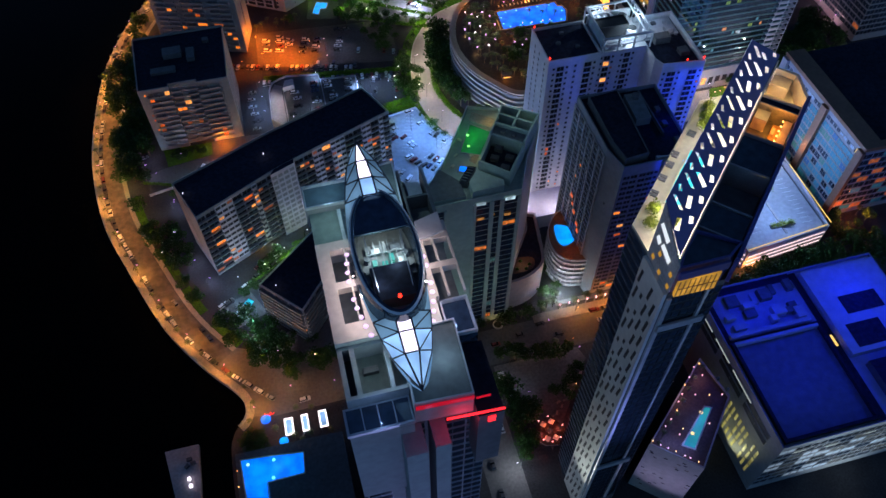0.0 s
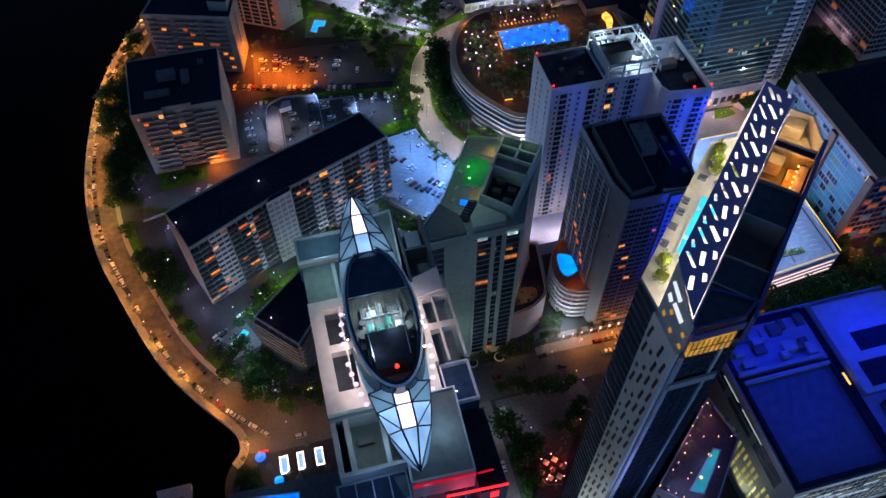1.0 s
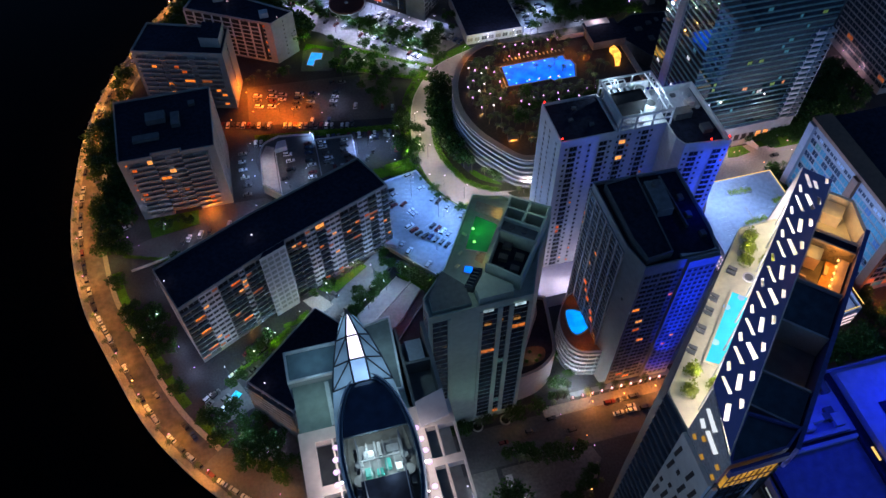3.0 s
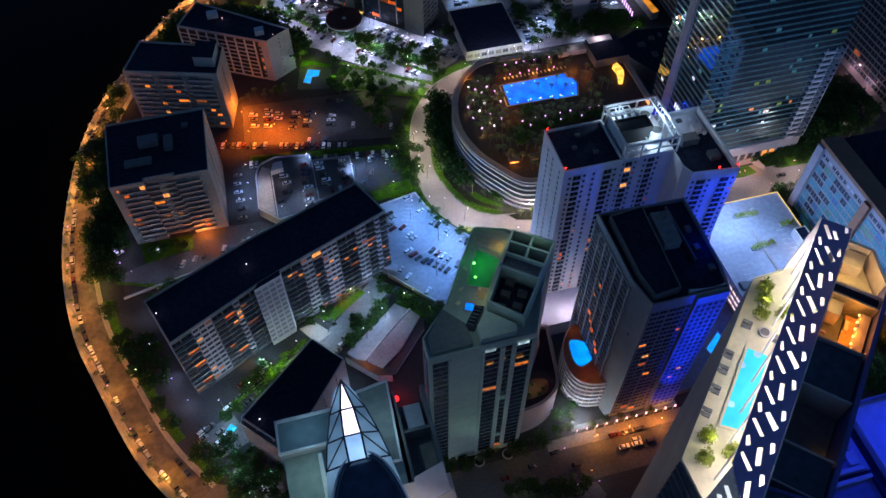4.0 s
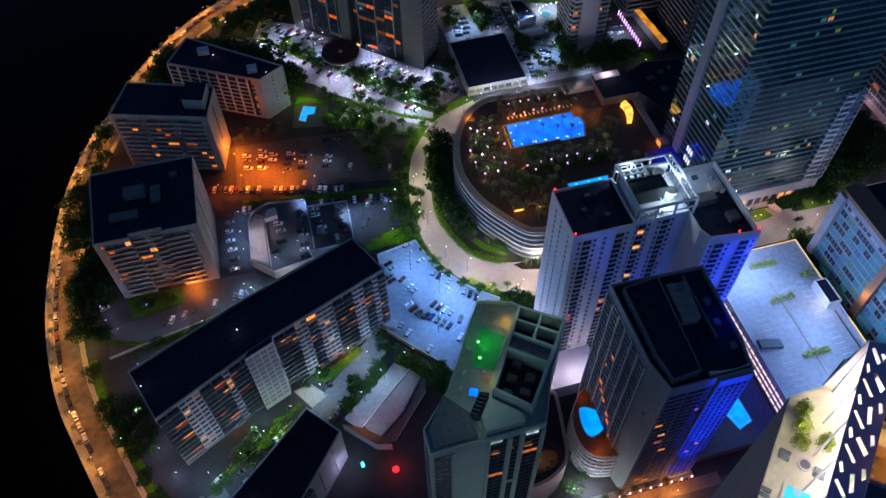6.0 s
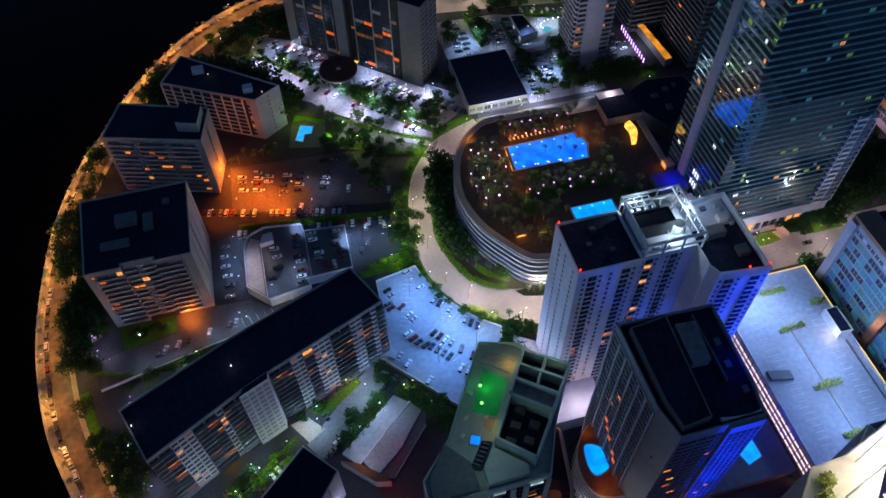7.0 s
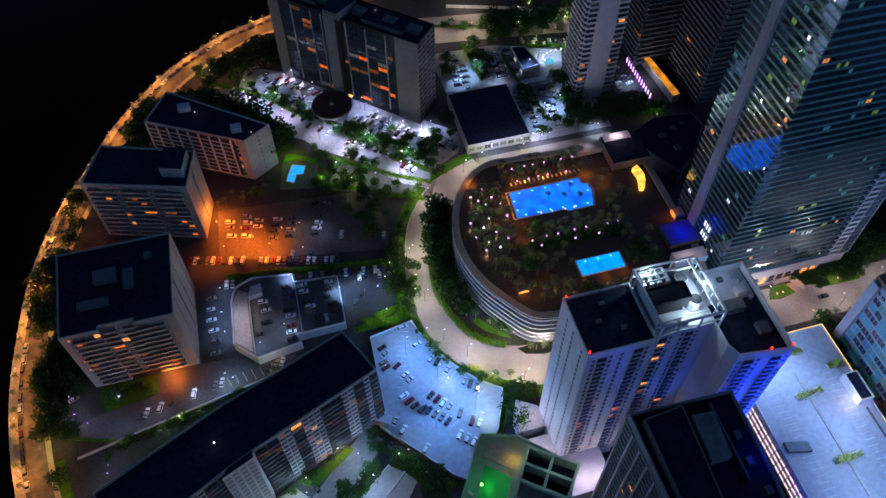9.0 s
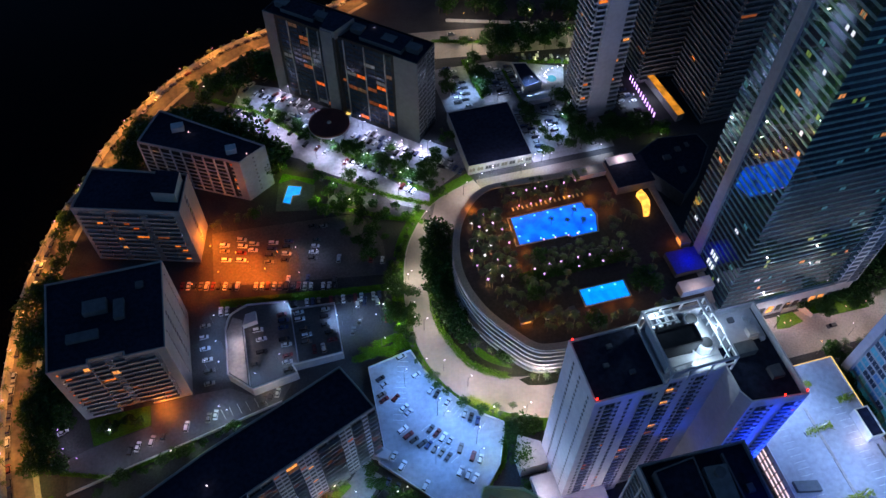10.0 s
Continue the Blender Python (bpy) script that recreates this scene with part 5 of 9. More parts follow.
# ---- the perforated tower ----
P_P = [(73, 100.5), (73.3, 80), (88, 80.5), (133, 126), (134, 141), (124, 141), (118, 136.5), (108, 136)]
t, pc = building("perforated_tower", P_P, 149.6, M_DARK, M_DARK, "tall tower with a perforated canopy and a lit roof terrace", "tower", 0)
slab("terrace_floor", t, [(73.1, 100.4), (73.4, 91.2), (76.5, 84), (126.5, 134), (124, 140.8), (118, 136.4), (108, 135.9)], 149.6, 150, M_CREAM)
parapet(t, [(73.1, 100.4), (73.4, 91.2), (76.5, 84), (126.5, 134), (124, 140.8), (118, 136.4), (108, 135.9)], 150, 0.4, M_CREAM, 0.35)
S2 = math.sqrt(0.5)
def cn(s, c, z=0.0):
    """A point of the tower's top: s along its long axis to the north-east, c across it to the south-east."""
    return ((s + c) * S2, (s - c) * S2, z)
def slope(c):
    """Height of the tilted canopy."""
    return 169.3 - 0.93 * (c + 13.0)
# tilted canopy with slanting cut openings in rows
LONG = ((0.2, -12.5), (1.0, -11.9), (-0.2, -9.1), (-1.1, -9.9))
NOTCH = ((3.7, -12.5), (4.6, -11.9), (3.2, -11.1), (2.3, -11.8))
LEFT = ((3.5, -10.6), (4.7, -9.7), (3.8, -7.0), (2.2, -7.8))
RIGHT = ((4.1, -9.7), (5.1, -8.7), (1.9, -8.0), (0.8, -9.0))
SMALL = ((7.2, -7.6), (8.0, -6.7), (6.5, -6.1), (5.2, -7.0))
rim_pts = [(116.7, -13.1), (109.6, -5.6), (186.0, -5.6), (178.6, -13.1)]
holes = []
for r in range(9):
    base = 177.3 - 7.25 * r
    kinds = [LONG, RIGHT if r % 2 == 0 else LEFT, SMALL] + ([NOTCH] if r else [])
    if r == 0:
        kinds = [((0.4, -12.3), (1.6, -11.5), (0.3, -9.3), (-1.0, -10.1)), ((1.9, -10.0), (3.0, -9.0), (1.9, -7.8), (0.8, -8.8)), SMALL]
    holes += [[(base + s, c) for s, c in k] for k in kinds]
holes += [[(112.6 + s, c) for s, c in SMALL], [(112.2 + s, c) for s, c in RIGHT]]
flat = [Vector(p) for p in rim_pts]
lines = [(i, (i + 1) % 4) for i in range(4)]
for h in holes:
    n = len(flat)
    flat += [Vector(p) for p in h]
    lines += [(n + i, n + (i + 1) % 4) for i in range(4)]
pts2, _, tris, *_ = geometry.delaunay_2d_cdt(flat, lines, [], 1, 1e-4)
def within(p, poly):
    """True inside a convex outline."""
    side_ = [(b[0] - a[0]) * (p[1] - a[1]) - (b[1] - a[1]) * (p[0] - a[0]) for a, b in zip(poly, poly[1:] + poly[:1])]
    return all(v > 0 for v in side_) or all(v < 0 for v in side_)
bm = bmesh.new()
vs_ = [bm.verts.new(cn(p[0], p[1], slope(p[1]))) for p in pts2]
for f in tris:
    mid = sum((pts2[i] for i in f), Vector((0, 0))) / len(f)
    if not any(within(mid, h) for h in holes):
        bm.faces.new([vs_[i] for i in f])
ext = bmesh.ops.extrude_face_region(bm, geom=list(bm.faces))
for v in ext["geom"]:
    if isinstance(v, bmesh.types.BMVert):
        v.co.z -= 0.16
bmesh.ops.delete(bm, geom=[v for v in bm.verts if not v.link_faces], context="VERTS")
M_CANOPY = material("canopy_metal", (0.075, 0.065, 0.24), 0.5, 0.2, 0.08, 0.6, 0.05)
part("canopy", finish(bm, "canopy", M_CANOPY), t, Matrix(), "tilted perforated canopy")
M_END = material("end_panel", (0.40, 0.40, 0.38), 0.6)
plate("canopy_end", t, ((73.3, 91.5, 149.8), (73.3, 80.2, 149.6), (73.4, 80.0, 160.6), (73.3, 91.4, 168.8)), M_END, 0.3)
plate("canopy_tip", t, ((115.6, 136.3, 150), (126.4, 136.6, 150), (127.0, 135.6, 162.4), (117.1, 135.8, 169.2)), M_WHITE, 0.3)
for q in (((90.3, 162.7), (89.7, 164.0), (85.6, 162.4), (86.3, 160.7)), ((90.3, 158.2), (89.6, 159.8), (88.1, 158.7), (88.8, 157.1)), ((87.8, 158.0), (87.1, 159.6), (83.0, 158.4), (83.6, 156.6))):
    plate("lit_slot", t, [(73.05, y, z) for y, z in q], M_LITW, 0.1)
M_GOLDW0 = glow("gold_slot", (0.8, 0.40, 0.05), 0.4)
for y, z in ((85.4, 151.1), (81.1, 151.4), (81.5, 155.4), (89.2, 152.2), (87.2, 155.7), (84.2, 148.0)):
    plate("gold_slot", t, [(73.05, y + 0.7, z - 0.5), (73.05, y + 0.3, z + 0.9), (73.05, y - 0.7, z + 0.5), (73.05, y - 0.3, z - 0.9)], M_GOLDW0, 0.1)
for k in range(8):
    a = cn(122 + 8 * k, -12.4, 150)
    bar("post", t, a, (a[0], a[1], slope(-12.4) - 0.7), M_STEEL, 0.35)
# lit back wall under the canopy's low edge
for k in range(8):
    a, b = cn(110 + 9.4 * k, -5.3, 150), cn(110 + 9.4 * (k + 1), -5.3, 150)
    plate("back_wall", t, (a, b, (b[0], b[1], 161.2), (a[0], a[1], 161.2)), PALE, 0.3)
for k in range(8):
    x, y, _ = cn(116 + 9 * k, -7.6)
    light(x, y, 155.5, (1.0, 0.86, 0.94), 2300, 0.3)
# lights hung past the canopy's edge, added to brighten the terrace
for k in range(4):
    x, y, _ = cn(124 + 15 * k, -14.5)
    light(x, y, 161.0, (1.0, 0.97, 0.72), 420, 0.3)
# roof courts east of the canopy
def court(s0, s1, z, mat, name="court_floor", label="", c0=-5.1, c1=4.7):
    return slab(name, t, [cn(s0, c0)[:2], cn(s0, c1)[:2], cn(s1, c1)[:2], cn(s1, c0)[:2]], 149.6, z, M_DARK, mat, label)
# blue floodlight falling on these walls is put into this base colour
M_BLUELIT = material("navy_panel", (0.06, 0.07, 0.26), 0.5, 0.2)
M_TEALGLASS = glass("teal_roof_glass", (0.02, 0.05, 0.07), 0.12)
slab("south_head", t, [(73.6, 80.2), (86.0, 80.4), (90.6, 83.4), cn(121, -5.1)[:2], (76.6, 84.2)], 149.6, 158.6, M_BLUELIT, M_TEALGLASS)
parapet(t, [(73.6, 80.2), (86.0, 80.4), (90.6, 83.4), cn(121, -5.1)[:2], (76.6, 84.2)], 158.6, 0.8, M_BLUELIT, 0.5)
court(124, 131.6, 157.8, M_TEALGLASS, "glass_roof")
court(132.4, 145.4, 151.4, M_ROOFG)
court(146.2, 157.6, 157.4, M_TEALGLASS, "glass_roof")
court(158.4, 170.4, 152.6, M_ROOFG, c0=-5.1, c1=0.2)
court(158.4, 170.4, 153.0, material("orange_deck", (0.50, 0.32, 0.14), 0.7), c0=0.3, c1=4.7)
court(170.6, 173.6, 157.6, M_ROOF)
slab("court_floor", t, [cn(173.8, -5.1)[:2], cn(173.8, 4.7)[:2], cn(178.2, 4.7)[:2], cn(186.4, 0.2)[:2], cn(186.4, -5.1)[:2]], 149.6, 152.8, M_DARK, M_CREAM)
wall_a, wall_b = cn(118.6, 5.1), cn(178.6, 5.1)
slab("east_wall", t, [wall_a[:2], cn(118.6, 6.0)[:2], cn(178.6, 6.0)[:2], wall_b[:2]], 149.6, 158.8, M_BLUELIT)
slab("east_wall", t, [cn(178.8, 4.9)[:2], cn(178.8, 5.8)[:2], cn(187.2, 1.0)[:2], cn(187.2, 0.2)[:2]], 149.6, 157.6, PALE)
slab("north_wall", t, [cn(186.6, -5.1)[:2], cn(187.4, -5.1)[:2], cn(187.4, 0.4)[:2], cn(186.6, 0.4)[:2]], 149.6, 157.6, PALE)
for s in (123.2, 131.8, 145.6, 157.8, 170.6, 173.6):
    a, b = cn(s, -5.1), cn(s, 4.9)
    slab("cross_wall", t, [a[:2], b[:2], cn(s + 0.45, 4.9)[:2], cn(s + 0.45, -5.1)[:2]], 149.6, 158.2, M_FRAME if s != 173.6 else PALE)
slab("stair_box", t, [cn(181.5, -4.9)[:2], cn(181.5, 0)[:2], cn(185.8, 0)[:2], cn(185.8, -4.9)[:2]], 152.8, 156.2, PALE, M_CREAM)
slab("kitchen_wall", t, [cn(158.6, 2.6)[:2], cn(158.6, 4.6)[:2], cn(170.2, 4.6)[:2], cn(170.2, 2.6)[:2]], 153.0, 155.6, PALE)
slab("bar_wall", t, [cn(166.6, -4.9)[:2], cn(166.6, -1.4)[:2], cn(170.4, -1.4)[:2], cn(170.4, -4.9)[:2]], 152.6, 156.4, PALE, M_CREAM)
# lights without fixtures, added for the glow of the courts
for s, c, col, wts, z in ((164, 1.4, (1.0, 0.30, 0.02), 700, 156.4), (168.5, 1.2, (1.0, 0.32, 0.03), 520, 156.4), (160.5, 1.6, (1.0, 0.30, 0.02), 360, 156.0), (168, -3.2, (1.0, 0.58, 0.20), 200, 158.6),
                          (178.5, -1.5, (1.0, 0.58, 0.22), 900, 158.6), (176.5, 2.6, (1.0, 0.55, 0.22), 260, 157.0), (135.0, 3.6, (1.0, 0.45, 0.08), 34, 152.6)):
    x, y, _ = cn(s, c)
    light(x, y, z, col, wts, 0.3)
for s, c, turn in ((160.8, -2.6, 45), (163.6, -3.8, 135), (176.4, -3.6, 45), (178.0, 2.2, 135), (134.4, -2.4, 45), (167.4, 0.9, 45)):
    x, y, _ = cn(s, c)
    z = 152.8 if s > 173 else 153.0 if c > 0.2 else 152.6 if s > 150 else 151.4
    sofa = thing("outdoor_sofa", x, y, z, "tan outdoor sofa in the lit roof court", "sofa", "sofas in the roof courts", "", turn)
    box("seat", sofa, x, y, z, 2.6, 0.9, 0.45, PALE, turn)
    box("backrest", sofa, x - 0.35 * math.sin(radians(turn)), y + 0.35 * math.cos(radians(turn)), z + 0.45, 2.6, 0.2, 0.45, PALE, turn)
for k in range(6):
    x, y, _ = cn(159.4 + 2.0 * k, 2.2)
    lp = thing("counter_lamp", x, y, 155.6, "small amber lamp above the roof court counter", "lamp", "counter lamps")
    drum("lens", lp, x, y, 155.6, 0.22, 0.16, 0.3, M_LAMPS, 10)
# pool and loungers on the terrace
pool("roof_pool", [(97.6, 120.1), (101.6, 116.4), (87.6, 102.2), (83.2, 105)], 150.02, M_POOLT, "turquoise lit pool on the cream roof terrace", 0.15, M_CREAM)
light(92.5, 111, 151.5, (0.5, 0.95, 1.0), 150, 0.3)
for x, y in ((94.6, 116.2), (88.0, 108.6), (98.9, 117.6)):
    lp = thing("pool_lamp", x, y, 150.15, "pale lamp in the turquoise roof pool", "lamp", "pool lamps")
    drum("lens", lp, x, y, 150.15, 0.8, 0.3, 0.06, M_SKYLIT[1], 14)
for x, y in ((92.9, 119.3), (90.1, 116.3), (86.4, 112.5), (82.2, 108.3), (100.4, 125.0), (104.9, 119.8)):
    lo = thing("sun_lounger", x, y, 150, "pair of grey cushioned sun loungers beside the pool", "lounger", "loungers by the roof pool", "", 135)
    for k in (-0.62, 0.62):
        box("frame", lo, x + k * S2, y + k * S2, 150, 1.0, 2.2, 0.3, M_FRAME, 45)
        box("mattress", lo, x + k * S2, y + k * S2, 150.3, 0.9, 2.0, 0.15, M_ROOFG, 45)
tub = thing("spa_tub", 103.1, 122.1, 150, "small round white spa tub on the cream terrace", "spa tub")
drum("tub", tub, 103.1, 122.1, 150, 1.3, 1.4, 0.5, M_WHITE, 20)
drum("water", tub, 103.1, 122.1, 150.42, 1.0, 1.0, 0.1, M_DARK, 20)

# west front of the tower: glass side and perforated side
for k in range(43):
    z = 4 + 3.4 * k
    slab("floor_edge", t, rect(72.45, 91.8, 73.25, 100.4), z, z + 0.35, M_DARK)
slab("glass_skin", t, rect(72.75, 91.7, 73.2, 100.3), 0, 149, M_GLASSB)
slab("perforated_skin", t, rect(72.3, 80.1, 73.2, 91.5), 0, 149.6, material("perforated_panel", (0.50, 0.52, 0.48), 0.6, 0, 0.08, 0.5, 0.05))
def slit_mesh(w, h, lean, mat):
    key = ("slit", w, h, lean, mat.name)
    if key not in CACHE:
        bm = bmesh.new()
        lo = [(-w / 2 - lean, 0), (w / 2 - lean, 0), (w / 2 + lean, h), (-w / 2 + lean, h)]
        f = [bm.verts.new((x, -0.05, z)) for x, z in lo]
        b = [bm.verts.new((x, 0.1, z)) for x, z in lo]
        bm.faces.new(f)
        for j in range(4):
            bm.faces.new((f[j], f[(j + 1) % 4], b[(j + 1) % 4], b[j]))
        CACHE[key] = finish(bm, "slit", mat)
    return CACHE[key]
slits = Pieces(t, 200)
for k in range(20):
    for j in range(4):
        y = 90.0 - 2.7 * j
        z = 4 + 7.2 * k + (3.6 if j % 2 else 0) + RNG.uniform(-0.4, 0.4)
        big = RNG.random() < 0.72
        m = M_LIT[3] if RNG.random() < 0.015 else M_BLACK
        if z < 143.5:
            slits.add("slit", slit_mesh(0.95, 5.2 if big else 2.0, 0.3 if big else 0.1, m), pose(72.28, y, z, 0, 0, -90))
slits.close()
M_GOLDW = glow("gold_window", (0.85, 0.42, 0.05), 0.45, 0.4, 0.4)
# south front: blue-grey fins, glass and a lit upper storey
pc = Pieces(t)
front(pc, (73.4, 80), (87.8, 80.4), 5, 3.4, 42, [("f", 1.1), ("g", 4.0), ("g", 4.0), ("f", 0.8), ("g", 3.4)], 0.006, pane=M_GLASSB, rail=M_STEEL, frame_mat=M_BLACK)
pc.close()
slab("lit_storey", t, rect(74.5, 79.3, 84.6, 80.15), 149.0, 155.4, M_GOLDW, None, "gold-lit window band")
for k in range(9):
    box("mullion", t, 74.6 + 1.23 * k, 79.15, 149.0, 0.22, 0.2, 6.4, M_BROWN)
box("mullion", t, 79.5, 79.1, 152.2, 10.2, 0.2, 0.25, M_BROWN)
for z, m in ((156.4, M_CANOPY), (134.0, M_GREY), (42.0, M_GREY)):
    box("belt", t, 79.6, 79.35, z, 12.2, 0.7, 2.6, m, 1.6)
# unseen blue light added to tint the fins
flood((84, 40, 30), (80, 80, 110), (0.25, 0.30, 1.0), 70000, 60)

M_PALESTRIP = glow("white_light_strip", (0.75, 0.85, 0.80), 0.32)
# ---- building with the blue roof ----
M_BLUEROOF = material("white_roof_sheet", (0.42, 0.43, 0.45), 0.7, 0, 0.12, 0.3, 0.1)
t, pc = building("blue_roof_building", rect(139.5, 70, 216, 137), 40, M_GREY, M_BLUEROOF, "wide building with a roof flooded in deep blue light", "building", 1.2)
# north curb pale as if lit, the other three dark as if unlit
for x0, y0, x1, y1 in ((141, 71.5, 142.2, 112), (142.2, 71.5, 177, 72.7), (177, 71.5, 178.2, 112), (142.2, 110.8, 177, 112)):
    slab("inner_curb", t, rect(x0, y0, x1, y1), 40, 42.0, M_BLUEROOF if y0 > 100 else M_ROOF)
# darker colour stands for the weaker blue light in the middle
slab("sunken_roof", t, rect(142.4, 72.9, 176.8, 110.6), 40.05, 40.2, material("dark_roof_sheet", (0.17, 0.17, 0.19), 0.7, 0, 0.2, 0.3, 0.1))
slab("gutter", t, rect(178.8, 72, 181.5, 136), 40, 40.3, M_ROOF)
# dark strips put the shade of the unlit edges into the roof colour
slab("edge_gutter", t, rect(140.1, 112.2, 142.6, 136.4), 40, 40.3, M_ROOF)
slab("edge_gutter", t, rect(142.8, 133.4, 178.6, 136.4), 40, 40.3, M_ROOF)
slab("edge_gutter", t, rect(142.8, 112.2, 178.6, 113.6), 40, 40.3, M_ROOF)
slab("edge_gutter", t, rect(178.6, 70.6, 215.4, 71.9), 40, 40.3, M_ROOF)
slab("cross_roof", t, rect(142, 114, 176, 115.5), 40, 42.0, M_BLUEROOF)
rr = random.Random(5)
# every other unit is dark, standing in for the units' shadows
for k in range(16):
    x, y = 144 + 32 * rr.random(), 118 + 15 * rr.random()
    box("roof_unit", t, x, y, 40, 2 + 3.5 * rr.random(), 2 + 3 * rr.random(), 1.2 + 1.6 * rr.random(), M_BLUEROOF if k % 2 else M_DARK)
slab("east_wing", t, rect(182, 96, 214, 134), 40, 43, M_GREY, M_BLUEROOF)
slab("roof_recess", t, rect(190, 112, 206, 120), 43.02, 43.2, M_DARK, M_ROOF)
slab("roof_recess", t, rect(186, 98, 200, 108), 43.02, 43.2, M_DARK, M_ROOF)
slab("plant_curb", t, rect(186, 78, 212, 92), 40, 43.5, M_DARK, M_ROOF)
for x, y in ((206, 104), (209, 100)):
    drum("tank", t, x, y, 43, 2.6, 2.6, 2.4, M_BLUEROOF, 24)
front(pc, (139.5, 137), (139.5, 70), 29, 4.2, 2, [("p", 3), ("g", 9), ("p", 1), ("g", 9), ("p", 1), ("g", 9), ("p", 3)], 0.0)
front(pc, (139.5, 70), (216, 70.0), 5, 4.2, 8, [("g", 5)] * 12, 0.4, lits=[glow("pale_office_room", (0.6, 0.75, 0.9), 0.16), M_GLASSB])
pc.close()
box("roof_lamp", t, 180, 104, 40.4, 0.8, 5, 0.5, M_GOLD)
# unseen blue lights, added in mid-air 20 m above the roof
for x, y, wts in ((159, 92, 10000), (158, 124, 16000), (198, 120, 20000), (200, 86, 7000)):
    light(x, y, 60, (0.004, 0.012, 1.0), wts * 0.8, 0.6)
M_STRIP = glow("pale_light_strip", (0.9, 0.80, 0.25), 0.16, 0.5, 0.4)
for k in range(11):
    for z, h in ((6, 5.2), (12.4, 5.2), (18.8, 4.6)):
        if (k * 5 + int(z)) % 7:
            box("lit_window", t, 139.35, 76 + 2.6 * k, z, 0.2, 1.1, h, M_STRIP)
for y0, y1 in ((90, 104), (107, 118), (121, 133)):
    bar("light_strip", t, (139.3, y0, 36.4), (139.3, y1, 36.4), M_PALESTRIP, 0.35)
for k in range(5):
    bar("light_strip", t, (146 + 14 * k, 69.7, 34 - 3 * (k % 2)), (151 + 14 * k, 69.7, 34 - 3 * (k % 2)), M_PALESTRIP, 0.2)

# ---- podium with the lamp-lit pool terrace ----
P_K = [(96, 84), (110.6, 71), (131.7, 93.5), (128, 110.6)]
t, pc = building("pool_deck_building", P_K, 38.6, M_WALL, M_TIMBER, "podium with a lamp-lit pool terrace on its roof", "building", 1.0)
for k in range(24):
    a, b = Vector(P_K[0]), Vector(P_K[1])
    p = a.lerp(b, 0.06 + 0.9 * rr.random())
    pc.add("slit", slit_mesh(1.2, 0.8, 0.1, M_GLASS), pose(p.x, p.y, 3 + 33 * rr.random(), 0, 0, -41.7))
pc.close()
pool("roof_pool", [(121.2, 92.6), (123.8, 91.2), (110.9, 78.1), (106.8, 80.9)], 38.65, glow("lit_pool_green_blue", (0.03, 0.42, 0.42), 0.4, 0.3, 0.15), "narrow green-blue pool on the podium terrace", 0.1)
for i, (x, y) in enumerate([(97.5, 84.6), (99.5, 82.5), (101.5, 80.8), (103.6, 79), (106, 76.8), (107.4, 75.6), (109.5, 73.6), (104, 88.5), (107, 90.5), (110.5, 93), (112.5, 96), (115, 98.5), (117.5, 101.5), (120.5, 104), (124, 107.5), (126.5, 108.2), (125.5, 103.5), (119.5, 97), (124.5, 95.6), (129, 94.6), (107.5, 84.4), (109.5, 86), (119.5, 85.5), (114, 104)]):
    lp = thing("terrace_lamp", x, y, 38.6, "small warm globe lamp on the pool terrace", "lamp", "lamps on the pool terrace")
    drum("post", lp, x, y, 38.6, 0.06, 0.05, 1.2, M_METAL, 6)
    drum("globe", lp, x, y, 39.8, 0.22, 0.16, 0.34, M_ARCL if i % 3 else M_LAMPS, 10)
# lights without fixtures; the blue ones are added to tint the deck
for x, y in ((103, 83), (113, 97), (123, 103), (116, 88), (108, 80)):
    light(x, y, 42.5, (1.0, 0.45, 0.35) if y > 96 else (0.25, 0.32, 1.0), 330 if y > 96 else 600, 0.3)
for x, y in ((119, 90.5), (112.5, 84)):
    lp = thing("pool_lamp", x, y, 38.78, "warm lamp in the narrow pool", "lamp", "pool lamps")
    drum("lens", lp, x, y, 38.78, 0.7, 0.3, 0.05, glow("warm_pool_lamp", (1.0, 0.75, 0.3), 0.9), 14)
# unseen lights added to brighten the fronts of three neighbouring buildings
flood((133.5, 84, 2), (139.5, 92, 24), (0.9, 0.95, 0.6), 5000, 110)
flood((175, 40, 3), (178, 70, 28), (0.7, 0.85, 1.0), 55000, 110)
flood((92, 58, 4), (104, 78, 26), (0.6, 0.5, 1.0), 16000, 80)
flood((52, 84, 6), (73, 86, 85), (0.85, 0.92, 0.88), 40000, 70)

# ---- parking deck with planters ----
P_R = [(187, 166), (231, 170.5), (233, 206), (233, 254), (201, 254), (187, 234)]
t, pc = building("parking_deck", P_R, 12, M_WHITE, M_DECK, "white-lit open parking deck with planters and a low yellow rim", "parking deck", 1.0)
slab("centre_kerb", t, rect(209.5, 172, 210.6, 236), 12, 12.3, M_PAVE)
for k in range(22):
    for x in (196.5, 223.0):
        box("bay_line", t, x, 176 + 2.7 * k, 12.0, 4.8, 0.12, 0.012, M_PAINT, bevel=0)
for a, b in (((232.6, 172), (232.6, 210)), ((232.6, 224), (232.6, 253.6)), ((232.4, 253.6), (202, 253.6)), ((187.5, 167), (230.5, 171.3))):
    bar("rim_light", t, (*a, 13.2), (*b, 13.2), M_GOLD, 0.3)
slab("stair_house", t, rect(226, 216.7, 231.8, 229), 12, 16.5, M_WHITE, M_ROOF)
parapet(t, rect(226, 216.7, 231.8, 229), 16.5, 0.5, M_CREAM, 0.4)
slab("ramp_house", t, [(189, 206), (198, 204), (198, 208), (189, 210)], 12, 14, M_DARK, M_ROOFG)
